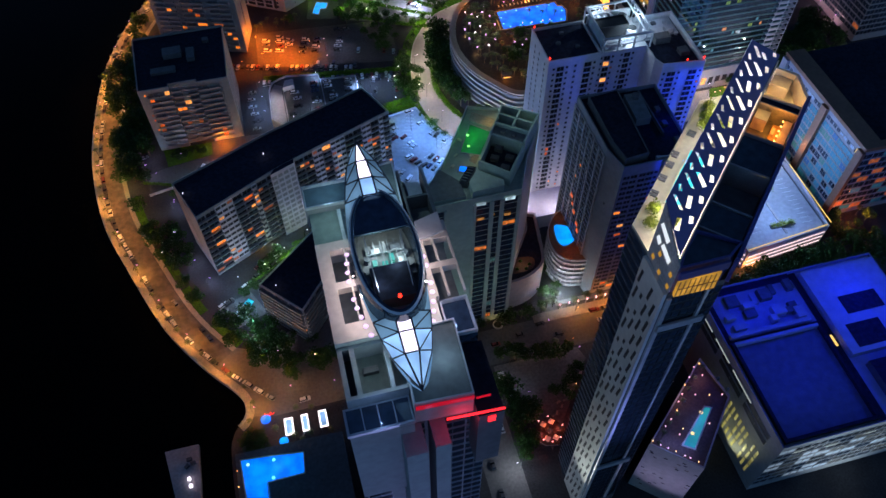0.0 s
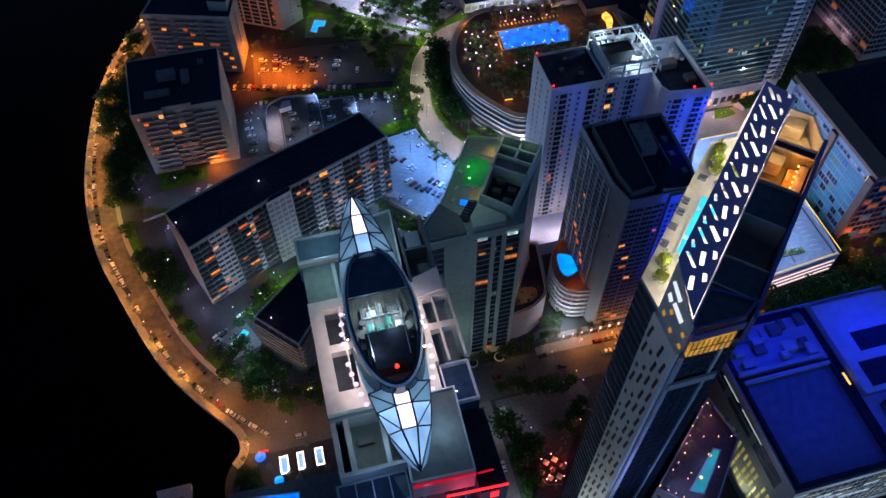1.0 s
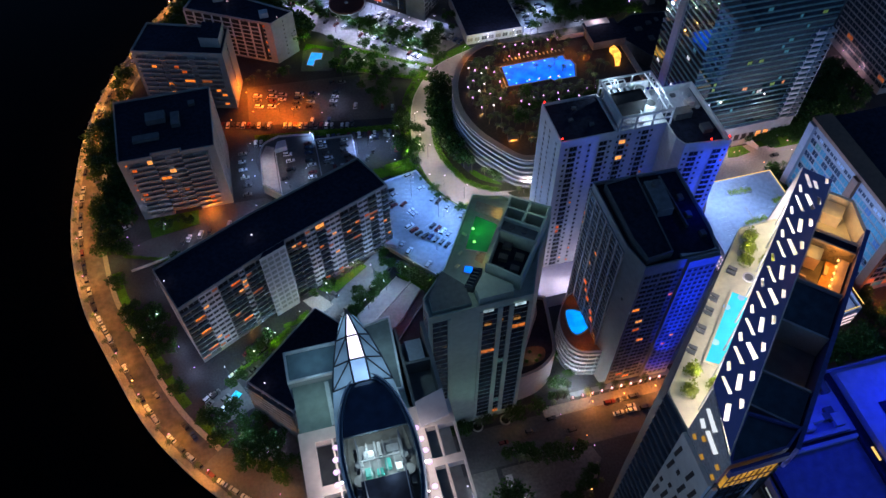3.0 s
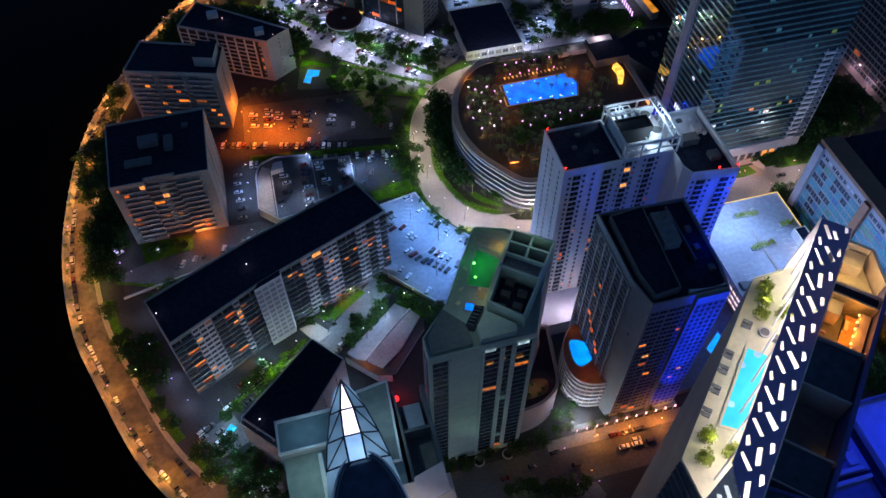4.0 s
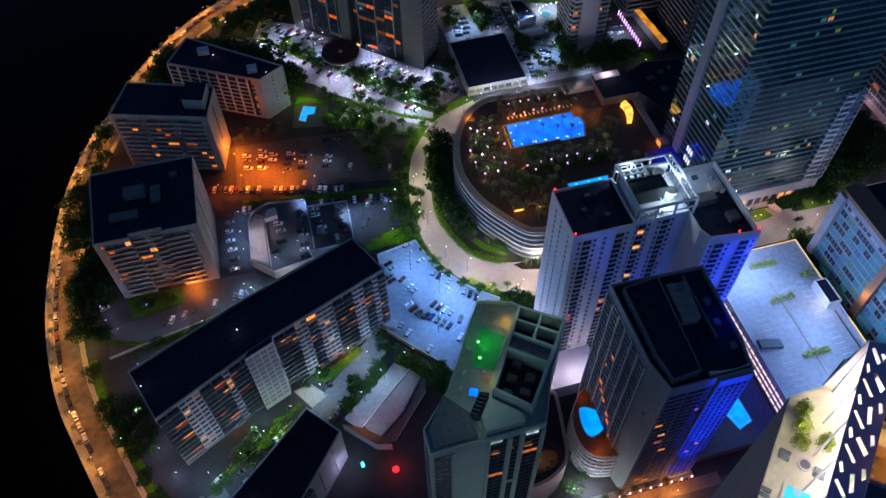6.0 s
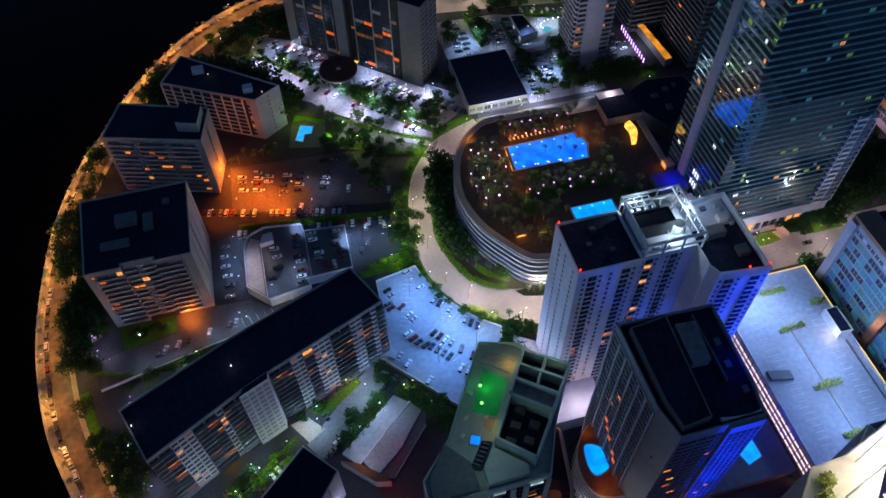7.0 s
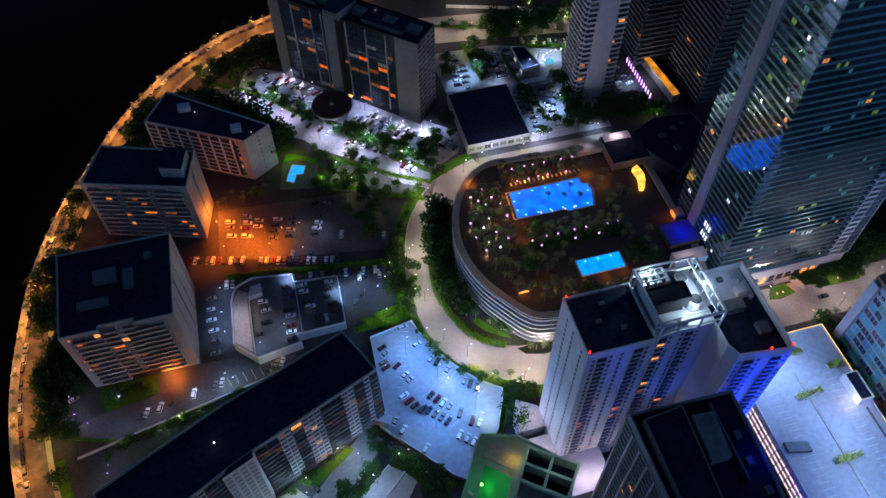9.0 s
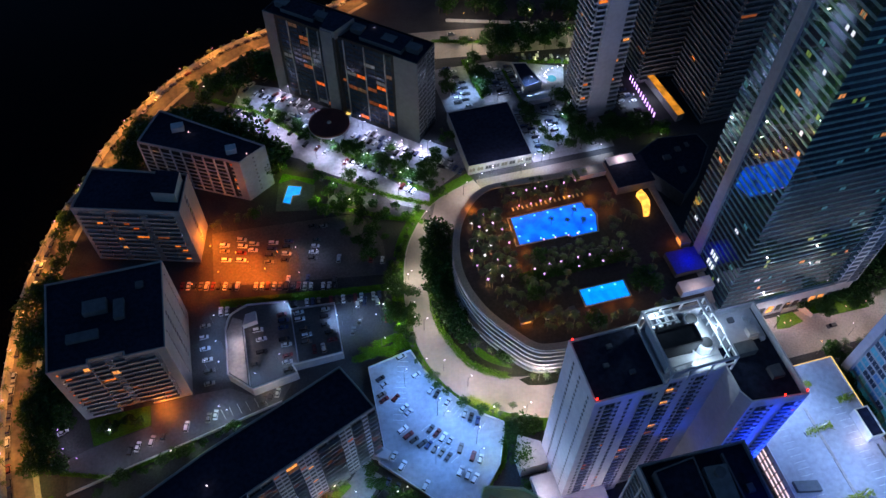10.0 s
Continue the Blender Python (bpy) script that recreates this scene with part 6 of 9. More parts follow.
# glowing strips stand in for pink light from behind the louvres
for k in range(3):
    for x0, y0, x1, y1 in ((187, 166, 187, 234),):
        bar("louver_light", t, (186.8, 167, 2.5 + 3.2 * k), (186.8, 233, 2.5 + 3.2 * k), M_PINKLIT, 0.5)
    bar("louver_light", t, (188, 165.7, 2.5 + 3.2 * k), (230, 170.2, 2.5 + 3.2 * k), M_PINKLIT, 0.45)
for k in range(20):
    box("louver_post", t, 186.6, 168 + 3.4 * k, 0, 0.4, 0.4, 12, M_FRAME)
pc.close()
PLANTERS = [(211.5, 244.8, -3), (210.5, 226.3, 4), (210.5, 198.5, 2), (210.5, 177, 0), (228, 235.4, 0)]
# unseen lights added high above the deck for its even cold light
for x, y in ((205, 236), (216, 206), (209, 182), (197, 246)):
    light(x, y, 28, (0.28, 0.47, 1.0), 19000, 0.4)
light(223.5, 218, 15.5, (1.0, 0.85, 0.9), 700, 0.3)
slab("rim_gutter", t, rect(229.2, 171, 229.7, 215), 12, 12.5, M_DARK)

# ---- office building ----
t, pc = building("office_building", rect(242, 184, 300, 252), 46, M_GREY, M_ROOF, "glass office building with a brown roof band", "office building", 0)
slab("roof_band", t, rect(241.4, 183.4, 251, 252.4), 46, 48, M_BROWN)
slab("roof_band", t, rect(251, 183.4, 300, 187), 46, 48, M_BROWN)
front(pc, (242, 252), (242, 184), 40, 3.6, 1, [("w", 3.2)] * 24, 0.7, pane=M_GLASSB, lits=[glow("office_window", (0.55, 0.75, 1.0), 0.16), M_GLASSB])
front(pc, (242, 252), (242, 184), 3, 4.1, 9, [("g", 4.4)] * 17, 0.9, pane=M_GLASSB, lits=[glow("office_dim", (0.06, 0.42, 0.55), 0.065, 0.95, 0.16)] * 4 + [glow("office_green", (0.14, 0.42, 0.30), 0.055, 0.9, 0.2), glow("office_blue", (0.04, 0.24, 0.55), 0.06, 0.9, 0.2), M_GLASSB])
front(pc, (242, 184), (300, 184), 3, 4.1, 10, [("g", 5)] * 10, 0.5, pane=M_GLASSB, lits=[M_LIT[3], bpy.data.materials["office_dim"]])
pc.close()
for y, m in ((214.5, M_BROWN), (184.6, M_BROWN), (250, M_GREY)):
    box("pier", t, 240.9, y, 0, 1.8, 4.0, 46, m)
box("yellow_sign", t, 241, 186.5, 42, 0.4, 2.4, 3, M_GOLD)
light(238, 215, 20, (1.0, 0.6, 0.25), 900, 0.4)

# ---- mirror tower ----
t, pc = building("mirror_tower", rect(197.5, 286, 262, 326), 190, M_MIRROR, M_ROOF, "tall mirror-glass tower with thin pale slab edges", "tower", 1.2)
for k in range(52):
    z = 14 + 3.35 * k
    slab("slab_edge", t, rect(197.35, 285.85, 262.15, 326.15), z, z + 1.0, M_SPANDREL)
box("fin", t, 196.7, 312, 0, 1.4, 5.0, 190, M_DGREY)
slab("lobby", t, rect(196.5, 285, 264, 328), 0, 13.5, M_GREY, M_CONC)
for k in range(12):
    box("lobby_light", t, 212 + 4.2 * k, 284.8, 3, 2.6, 0.3, 4.5, M_LIT[2] if k in (0, 3, 8, 9) else M_BLACK)
for k in range(6):
    box("lit_window", t, 197.1, 300 + 1.9 * (k % 3), 26 + 6 * (k // 3), 0.3, 1.1, 3, M_LITW)
# teal and green panes glow in place of reflections on the mirror faces
LITM = [glow("tower_room_teal", (0.10, 0.45, 0.42), 0.16), glow("tower_room_green", (0.35, 0.55, 0.08), 0.22), glow("tower_room_warm", (1.0, 0.36, 0.10), 0.5), M_LITW]
rm = random.Random(19)
for k in range(70):
    fl, m = rm.randrange(1, 50), LITM[min(3, int(rm.random() ** 1.6 * 4))]
    z = 14 + 3.35 * fl + 1.12
    if k % 3:
        part("lit_window", window_mesh(2.4 if k % 2 else 1.4, 1.9, m, M_BLACK), t, pose(200 + 3.0 * rm.randrange(20), 285.95, z))
    else:
        part("lit_window", window_mesh(2.4 if k % 2 else 1.4, 1.9, m, M_BLACK), t, pose(197.45, 288 + 3.0 * rm.choice((0, 1, 2, 3, 4, 5, 11, 12)), z, 0, 0, -90))
for k in range(17):
    z = 14 + 3.35 * k
    slab("end_balcony", t, rect(254, 284.2, 264.5, 292), z, z + 0.35, M_WHITE)
    for x in (254.1, 259, 264.2):
        box("balcony_wall", t, x, 284.4, z + 0.35, 0.3, 0.3, 3.0, M_WHITE)
    box("balcony_front", t, 256.4, 284.3, z + 0.35, 4.2, 0.2, 1.1, M_WHITE)
# far building at the edge of view
t, pc = building("far_block", rect(330, 300, 372, 350), 60, M_GREY, M_ROOF, "pale office block at the far end of the street", "office building")
front(pc, (330, 350), (330, 300), 4, 3.6, 15, [("g", 5)] * 9, 0.03, pane=M_GLASSB, lits=[M_LIT[3]])
front(pc, (330, 300), (372, 300), 4, 3.6, 15, [("g", 5)] * 8, 0.03, pane=M_GLASSB, lits=[M_LIT[3]])
pc.close()

# ---- trees, palms, hedges ----
M_YLEAF = foliage("yellow_green_leaf", (0.24, 0.30, 0.02))
def tree_meshes(seed, height, spread_):
    """A tapered trunk with limbs, and a crown of small leaf clumps with gaps."""
    r = random.Random(seed)
    bm = bmesh.new()
    def limb(p, q, r0, r1):
        d = q - p
        m = Matrix.Translation((p + q) / 2) @ d.to_track_quat("Z", "Y").to_matrix().to_4x4()
        bmesh.ops.create_cone(bm, cap_ends=True, segments=6, radius1=r0, radius2=r1, depth=d.length, matrix=m)
    fork = Vector((0, 0, height * 0.38))
    limb(Vector(), fork, 0.28, 0.2)
    tips = []
    for k in range(5):
        a = k * 1.257 + r.random()
        tip = Vector((math.cos(a) * spread_ * 0.55, math.sin(a) * spread_ * 0.55, height * (0.62 + 0.2 * r.random())))
        limb(fork, tip, 0.15, 0.06)
        tips.append(tip)
    trunk = finish(bm, "trunk", M_BARK)
    tips.append(Vector((0, 0, height * 0.82)))
    verts, faces = [], []
    for tip in tips:
        size = spread_ * (0.42 + 0.2 * r.random())
        for _ in range(80):
            v = Vector((r.gauss(0, 1), r.gauss(0, 1), r.gauss(0, 0.75)))
            c = tip + v.normalized() * size * (0.35 + 0.65 * r.random())
            u = Vector((r.uniform(-1, 1), r.uniform(-1, 1), r.uniform(-0.4, 0.4))).normalized()
            w = u.cross(Vector((r.uniform(-1, 1), r.uniform(-1, 1), r.uniform(0.2, 1)))).normalized()
            s = 0.34 + 0.4 * r.random()
            n = len(verts)
            verts += [tuple(c + u * s), tuple(c + w * s * 0.7), tuple(c - u * s), tuple(c - w * s * 0.7)]
            faces.append((n, n + 1, n + 2, n + 3))
    crown = bpy.data.meshes.new("crown")
    crown.from_pydata(verts, [], faces)
    crown.materials.append(M_LEAF)
    return trunk, crown


def palm_meshes(seed, height):
    """A slim bent trunk and a crown of drooping feathered fronds."""
    r = random.Random(seed)
    bm = bmesh.new()
    bend = r.uniform(-0.5, 0.5)
    prev = None
    for k in range(6):
        f = k / 5
        ring = [bm.verts.new((bend * f * f + (0.2 - 0.07 * f) * math.cos(a * 1.0472), (0.2 - 0.07 * f) * math.sin(a * 1.0472), height * f)) for a in range(6)]
        if prev:
            for j in range(6):
                bm.faces.new((prev[j], prev[(j + 1) % 6], ring[(j + 1) % 6], ring[j]))
        prev = ring
    bm.faces.new(prev)
    trunk = finish(bm, "trunk", M_BARK)
    verts, faces = [], []
    for k in range(13):
        a = k * 2.4 + r.random() * 0.4
        up = r.uniform(0.1, 1.0)
        length = r.uniform(2.2, 2.9)
        d = Vector((math.cos(a), math.sin(a), 0))
        side = Vector((-d.y, d.x, 0))
        spine = []
        for i in range(7):
            f = i / 6
            spine.append(Vector((bend, 0, height)) + d * length * f * (1 - 0.12 * f) + Vector((0, 0, up * f - (1.0 + up) * f * f)))
        for i in range(6):
            for sgn in (-1, 1):
                w = 0.55 * math.sin(math.pi * (0.12 + 0.8 * (i + 0.5) / 6))
                p, q = spine[i], spine[i + 1]
                n = len(verts)
                verts += [tuple(p), tuple(p.lerp(q, 0.62)), tuple(p.lerp(q, 0.9) + side * sgn * w - Vector((0, 0, 0.22))), tuple(p.lerp(q, 0.35) + side * sgn * w * 0.9 - Vector((0, 0, 0.2)))]
                faces.append((n, n + 1, n + 2, n + 3))
    crown = bpy.data.meshes.new("crown")
    crown.from_pydata(verts, [], faces)
    crown.materials.append(M_PALM)
    return trunk, crown


TREES = [tree_meshes(k, 7.6 + 0.9 * k, 4.3 + 0.45 * k) for k in range(4)]
PALMS = [palm_meshes(20 + k, 5.5 + 1.1 * k) for k in range(3)]
VEG = random.Random(11)


def inside(p, poly):
    x, y = p
    odd = False
    for (x0, y0), (x1, y1) in zip(poly, poly[1:] + poly[:1]):
        if (y0 > y) != (y1 > y) and x < (x1 - x0) * (y - y0) / (y1 - y0) + x0:
            odd = not odd
    return odd


def tree(x, y, z=0.0, size=1.0, kind="tree", label="", group="street trees"):
    mesh = VEG.choice(TREES if kind == "tree" else PALMS)
    if inside((x, y), LANE):
        return
    ob = thing(kind if kind == "tree" else "palm_tree", x, y, z, label or ("dark leafy broad tree beside the road" if kind == "tree" else "slim palm tree with drooping fronds"), "tree" if kind == "tree" else "palm", group)
    m = pose(x, y, z, 0, 0, VEG.uniform(0, 360)) @ Matrix.Diagonal((size, size, size * VEG.uniform(0.85, 1.15), 1))
    part("trunk", mesh[0], ob, m)
    part("crown", mesh[1], ob, m)


def hedge(name, line, width, height, label, step=0.28, mat=None):
    """A clipped hedge of small leaves along a line, one object."""
    r = random.Random(len(line) + int(width * 10))
    verts, faces = [], []
    for x, y, rz in along(line, step):
        for _ in range(int(7 * width)):
            c = Vector((x + r.uniform(-width, width) / 2, y + r.uniform(-width, width) / 2, height * (0.15 + 0.85 * r.random())))
            u = Vector((r.uniform(-1, 1), r.uniform(-1, 1), r.uniform(-0.6, 0.6))).normalized() * r.uniform(0.2, 0.4)
            w = u.cross(Vector((r.uniform(-1, 1), r.uniform(-1, 1), 1))).normalized() * 0.24
            n = len(verts)
            verts += [tuple(c + u), tuple(c + w), tuple(c - u), tuple(c - w)]
            faces.append((n, n + 1, n + 2, n + 3))
    mesh = bpy.data.meshes.new(name)
    mesh.from_pydata(verts, [], faces)
    mesh.materials.append(mat or M_HEDGE)
    return tagged(new(name, mesh), label, "hedge", "", "stuff")


# along the shore
for x, y in [(-96.3, 371.4), (-97.1, 362.4), (-93, 380.3), (-96, 353.8), (-93.5, 320.8), (-91.8, 314.4), (-87.3, 310.6), (-90.7, 304.3), (-86, 299), (-90.2, 326.6), (-85.3, 317.7), (-82.9, 425.2), (-80.1, 418.9), (-84, 412.3), (-79, 424),
             (-88.1, 369.7), (-91.5, 296.3), (-85, 332), (-84, 341), (-86.5, 384), (-80, 402), (-84, 395), (-80, 327), (-79, 311)]:
    tree(x, y, 0.1, VEG.uniform(0.8, 1.25), "tree", "dark leafy broad tree beside the bay road")
for x, y in [(-82.3, 257.7), (-74.9, 240), (-79, 250), (-66, 222), (-61, 212), (-85, 273), (-52, 196), (-69, 232)]:
    tree(x, y, 0.1, VEG.uniform(0.7, 1.0), "tree", "round leafy tree on the lawn strip")
for x, y in [(-49.6, 196.4), (-44.8, 193.6), (-39.3, 198.3), (-36.6, 188.5), (-43, 187.2), (-33.3, 184.7), (-31.6, 178.4), (-37, 174.1), (-26.1, 178.8), (-24.6, 173.1), (-30.3, 169.5), (-46.9, 185.3), (-23.2, 167.6), (-38.8, 180.3), (-13.4, 167.9), (-9.4, 169.7), (-6.3, 166)]:
    tree(x, y, 0.0, VEG.uniform(0.6, 0.95), "tree", "dense dark tree in the garden by the bay road")
# gardens before the twin tower
for x, y in [(34.2, 444.6), (44.6, 439.1), (46.8, 425.9), (48.6, 411.2), (54.6, 419.7), (58.2, 414.6), (63, 409.3), (68.2, 405.9), (73.8, 404.4), (82.5, 416.2), (68.2, 434.9), (82.8, 428.9), (89.2, 418.6), (95.4, 412.7), (99.2, 409.6), (58.7, 433.2), (76.5, 390), (86.5, 395), (48.3, 393.9), (38, 400.4), (58.9, 389.1), (69.4, 384.4),
             (5.6, 470.3), (11.4, 466.5), (17, 461.7), (3.7, 493.5), (-14.5, 503.3), (-6.1, 508.4), (-0.5, 499.5), (9.9, 477.6), (104.6, 418.6), (54, 400), (60, 398), (66, 394), (43, 418), (40, 428)]:
    tree(x, y, 0.1, VEG.uniform(0.5, 0.85), "tree", "leafy tree in the garden between the car parks")
for k in range(34):
    x = 20 + 85 * VEG.random()
    y = 470 - 0.86 * (x - 20) + VEG.uniform(-8, 3)
    if math.hypot(x - 54.5, y - 451.5) > 14 and y < 452 - 0.95 * (x - 54) + 6:
        tree(x, y, 0.05, VEG.uniform(0.5, 0.7), "palm" if VEG.random() < 0.45 else "tree", "small tree between the parked cars", "car park trees")
# north and east
for x, y in [(156.6, 486.8), (162.2, 491.2), (172.8, 499), (177.6, 486.4), (190.8, 488), (199.8, 484.4), (199.9, 462.8), (182.5, 424.8), (186.9, 421), (191.3, 417.2), (196.5, 413.6), (203.3, 414), (180.8, 415.6), (184.4, 409.9), (190.3, 408.3), (203.7, 409.1), (216.4, 407.9), (221.5, 404.3), (216.1, 414.8), (165.2, 419.6), (166.7, 414.7), (164.4, 426.5), (171.1, 411.5),
             (133.8, 508), (144.6, 503), (155.4, 500), (125.6, 475), (122.8, 468.5), (124.4, 462.2), (144.1, 475), (143.6, 468), (210, 404), (176, 407), (228, 402), (211, 410), (198, 405)]:
    tree(x, y, 0.05, VEG.uniform(0.55, 0.95), "tree", "dark leafy street tree beyond the podium")
for x, y in [(91.2, 365), (93.5, 361.2), (87.8, 358), (90.6, 355.8), (87.2, 350), (88.7, 346.3), (84.8, 344.6), (86.3, 339.6), (83.4, 335.7), (86, 331.5), (83.2, 327.5), (85.2, 322.1), (86, 317), (87.2, 312), (89.4, 305.9), (85, 348), (88, 341)]:
    tree(x, y, 0.1, VEG.uniform(1.1, 1.45), "tree", "dense tree at the foot of the oval podium")
for x, y in [(103.3, 260), (99.1, 262), (95.5, 258), (98, 252), (93.8, 256)]:
    tree(x, y, 0.05, 0.85, "tree", "bright green bushy tree at the corner of the parking lot")
for x, y in [(118, 268.5), (92.3, 273), (99.1, 271), (66, 318), (65.5, 324), (66.5, 312), (71.5, 292), (119, 289), (92.6, 302), (98.4, 298.6), (106, 291.4), (122, 287.5), (126, 288), (130, 287), (134, 286.5), (116, 290.5), (128, 291)]:
    tree(x, y, -0.05, VEG.uniform(0.85, 1.1), "palm", "palm tree beside the curved drive", "palms by the drive")
for x, y in [(255.4, 284), (262, 284.6), (270, 284.2), (276, 285), (248, 284.6), (283, 285), (246.4, 257.5), (240, 259), (238, 256), (236, 250), (237.5, 242), (236, 232), (292, 290), (296, 296), (300, 288), (304, 300), (312, 292), (297, 305), (308, 306)]:
    tree(x, y, 0.0, VEG.uniform(0.7, 1.1), "palm" if y < 262 and VEG.random() < 0.6 else "tree", "street tree before the mirror tower")
# southern street
for x, y in [(58.8, 133.3), (61, 131.9), (63.3, 127.3), (65.1, 121.6), (61.5, 122.1), (69.4, 123.2), (62.1, 118), (67.6, 119.6), (187.4, 160.1), (193, 158), (197.4, 161.5), (206.8, 160.4), (214.5, 162.5), (223.1, 163), (231.9, 163.4), (242.3, 162.7), (253.7, 161.4), (254.1, 153.7), (179.3, 156.7), (184, 150), (240, 150), (228, 152)]:
    tree(x, y, 0.05, VEG.uniform(0.7, 1.15), "tree", "dark leafy tree along the southern street")
for x, y in [(69, 165), (74.3, 165.4), (78.9, 166), (91.6, 168.5), (94.6, 168.3), (96.9, 171.7), (104, 166.5), (110, 166.8), (116, 166.4), (122, 166.6), (129, 166.2)]:
    tree(x, y, 0.05, VEG.uniform(0.8, 1.0), "palm", "palm tree before the lit tower fronts", "palms on the street")
for x, y in [(-28.9, 222.2), (-25.3, 224.8), (-21.7, 227.2), (1.4, 245.7), (9, 249), (21, 242), (16.6, 229.7), (25.2, 236.6), (19.5, 232.6), (36.4, 259.8), (38.8, 253.1), (43, 249), (47, 244), (-24.2, 217.4), (-29.5, 219.3), (-35.1, 212.5), (-39.4, 209.7), (53.6, 238.2), (31, 242), (28, 239)]:
    tree(x, y, 0.05, VEG.uniform(0.45, 0.7), "tree", "small tree between the parked cars", "car park trees")
def stand(spots, label):
    """Many trees too dense to count, as one object."""
    verts, faces, idx, n = [], [], [], 0
    for palm, m in spots:
        if inside(m.translation[:2], LANE):
            continue
        for k, mesh in enumerate(VEG.choice(PALMS if palm else TREES)):
            co = np.empty(len(mesh.vertices) * 3)
            mesh.vertices.foreach_get("co", co)
            co = np.c_[co.reshape(-1, 3), np.ones(len(mesh.vertices))] @ np.array(m).T
            verts.append(co[:, :3])
            faces += [[i + n for i in p.vertices] for p in mesh.polygons]
            idx += [(2 if palm else 1) if k else 0] * len(mesh.polygons)
            n += len(co)
    made = bpy.data.meshes.new("grove")
    made.from_pydata(np.concatenate(verts).tolist(), [], faces)
    for m in (M_BARK, M_LEAF, M_PALM):
        made.materials.append(m)
    made.polygons.foreach_set("material_index", idx)
    tagged(new("grove", made), label, "trees", "", "stuff")


def grove(poly, n, s0, s1, label, palms=0.0, gap=2.6, z=0.1):
    """Trees strewn over a patch of ground, not too close to one another."""
    xs, ys = [p[0] for p in poly], [p[1] for p in poly]
    put, spots = [], []
    for _ in range(n * 12):
        p = (VEG.uniform(min(xs), max(xs)), VEG.uniform(min(ys), max(ys)))
        if inside(p, poly) and all(math.hypot(p[0] - q[0], p[1] - q[1]) > gap for q in put):
            put.append(p)
            s = VEG.uniform(s0, s1)
            spots.append((VEG.random() < palms, pose(*p, z, 0, 0, VEG.uniform(0, 360)) @ Matrix.Diagonal((s, s, s * VEG.uniform(0.85, 1.15), 1))))
        if len(put) >= n:
            break
    stand(spots, label)


grove([(-34, 470), (8, 441), (24, 429), (30, 438), (4, 476), (-12, 498), (-24, 492)], 34, 0.8, 1.3, "dense dark tree behind the white block")
grove([(-29, 465), (21, 426), (27, 433), (-20, 474)], 34, 1.5, 2.1, "tall dark trees close behind the white block", 0, 3.0)
grove([(-58, 442), (-43, 447), (-31, 466), (-42, 470)], 14, 1.2, 1.7, "tall dark trees beside the white block", 0, 3.2)
grove([(-6, 500), (8, 494), (24, 504), (42, 493), (66, 500), (64, 526), (38, 526), (10, 511)], 40, 0.9, 1.4, "dark trees between the bay road and the far tower", 0.1, 3.2)
grove([(-44, 464), (-28, 468), (-4, 492), (-12, 496), (-32, 480)], 14, 0.6, 0.9, "dark trees on the land side of the bay road", 0.2, 3.2)
grove([(128, 530), (214, 508), (300, 490), (330, 560), (150, 590)], 90, 1.0, 1.6, "dark mass of trees beyond the far street", 0.1, 4.2)
grove([(160, 498), (212, 486), (212, 494), (164, 506)], 16, 0.9, 1.3, "dark street trees along the far street", 0.1, 3.2)
grove([(140, 492), (150, 489), (151, 456), (142, 456)], 15, 0.5, 0.8, "leafy trees on the strip between two car parks", 0.15, 2.6)
grove([(160, 446), (164, 446), (164, 404), (160, 404)], 11, 0.5, 0.75, "small trees between two rows of cars", 0.2, 2.8)
grove([(180, 446), (186, 446), (187, 404), (181, 404)], 14, 0.7, 1.1, "dark trees at the foot of the slender tower", 0.1, 2.8)
grove([(-13, 399), (15, 401), (14, 405), (-13, 405)], 9, 0.6, 0.9, "palm in the strip between the blocks", 0.9)
grove([(-90, 292), (-80, 288), (-78, 330), (-88, 345)], 12, 0.9, 1.3, "large dark tree in the shore garden")
grove([(196, 404), (232, 401), (228, 418), (200, 420)], 12, 0.8, 1.2, "dark leafy street tree beyond the podium")
grove([(52, 398), (70, 380), (68, 352), (60, 356), (40, 384), (38, 395)], 16, 0.5, 0.8, "small dark tree at the edge of the car park", 0.2)
grove([(94, 234), (95, 262), (101, 262), (101.5, 258), (95, 240)], 7, 0.6, 0.9, "bright leafy bush tree beside the raised lot")
grove([(240, 284.2), (262, 284.2), (262, 284.9), (240, 284.9)], 6, 0.5, 0.7, "small street tree before the mirror tower")
grove([(266, 286), (300, 286), (304, 304), (268, 304)], 22, 0.8, 1.3, "dense dark tree beside the mirror tower", 0.15)
grove([(186, 148), (262, 150), (262, 164), (186, 162)], 24, 0.7, 1.2, "dark leafy tree along the southern street")
grove([(-64, 302), (-50, 304), (-50, 309), (-64, 309)], 5, 0.35, 0.5, "low shrub on the lawn before the block")
for i, (x, y, rz) in enumerate(along(offset(QUAY, 3.0), 8.5, 4)):
    tree(x, y, 0.1, VEG.uniform(0.55, 0.8), "palm", "small palm on the promenade", "promenade palms")
stand([(VEG.random() < 0.2, pose(x + VEG.uniform(-1, 1), y + VEG.uniform(-1, 1), 0.1, 0, 0, 50 * k) @ Matrix.Scale(VEG.uniform(0.35, 0.62), 4)) for k, (x, y, rz) in enumerate(along(offset(OUTER, 2.9)[4:50], 4.4, 2))], "small bushy trees on the verge of the drive")
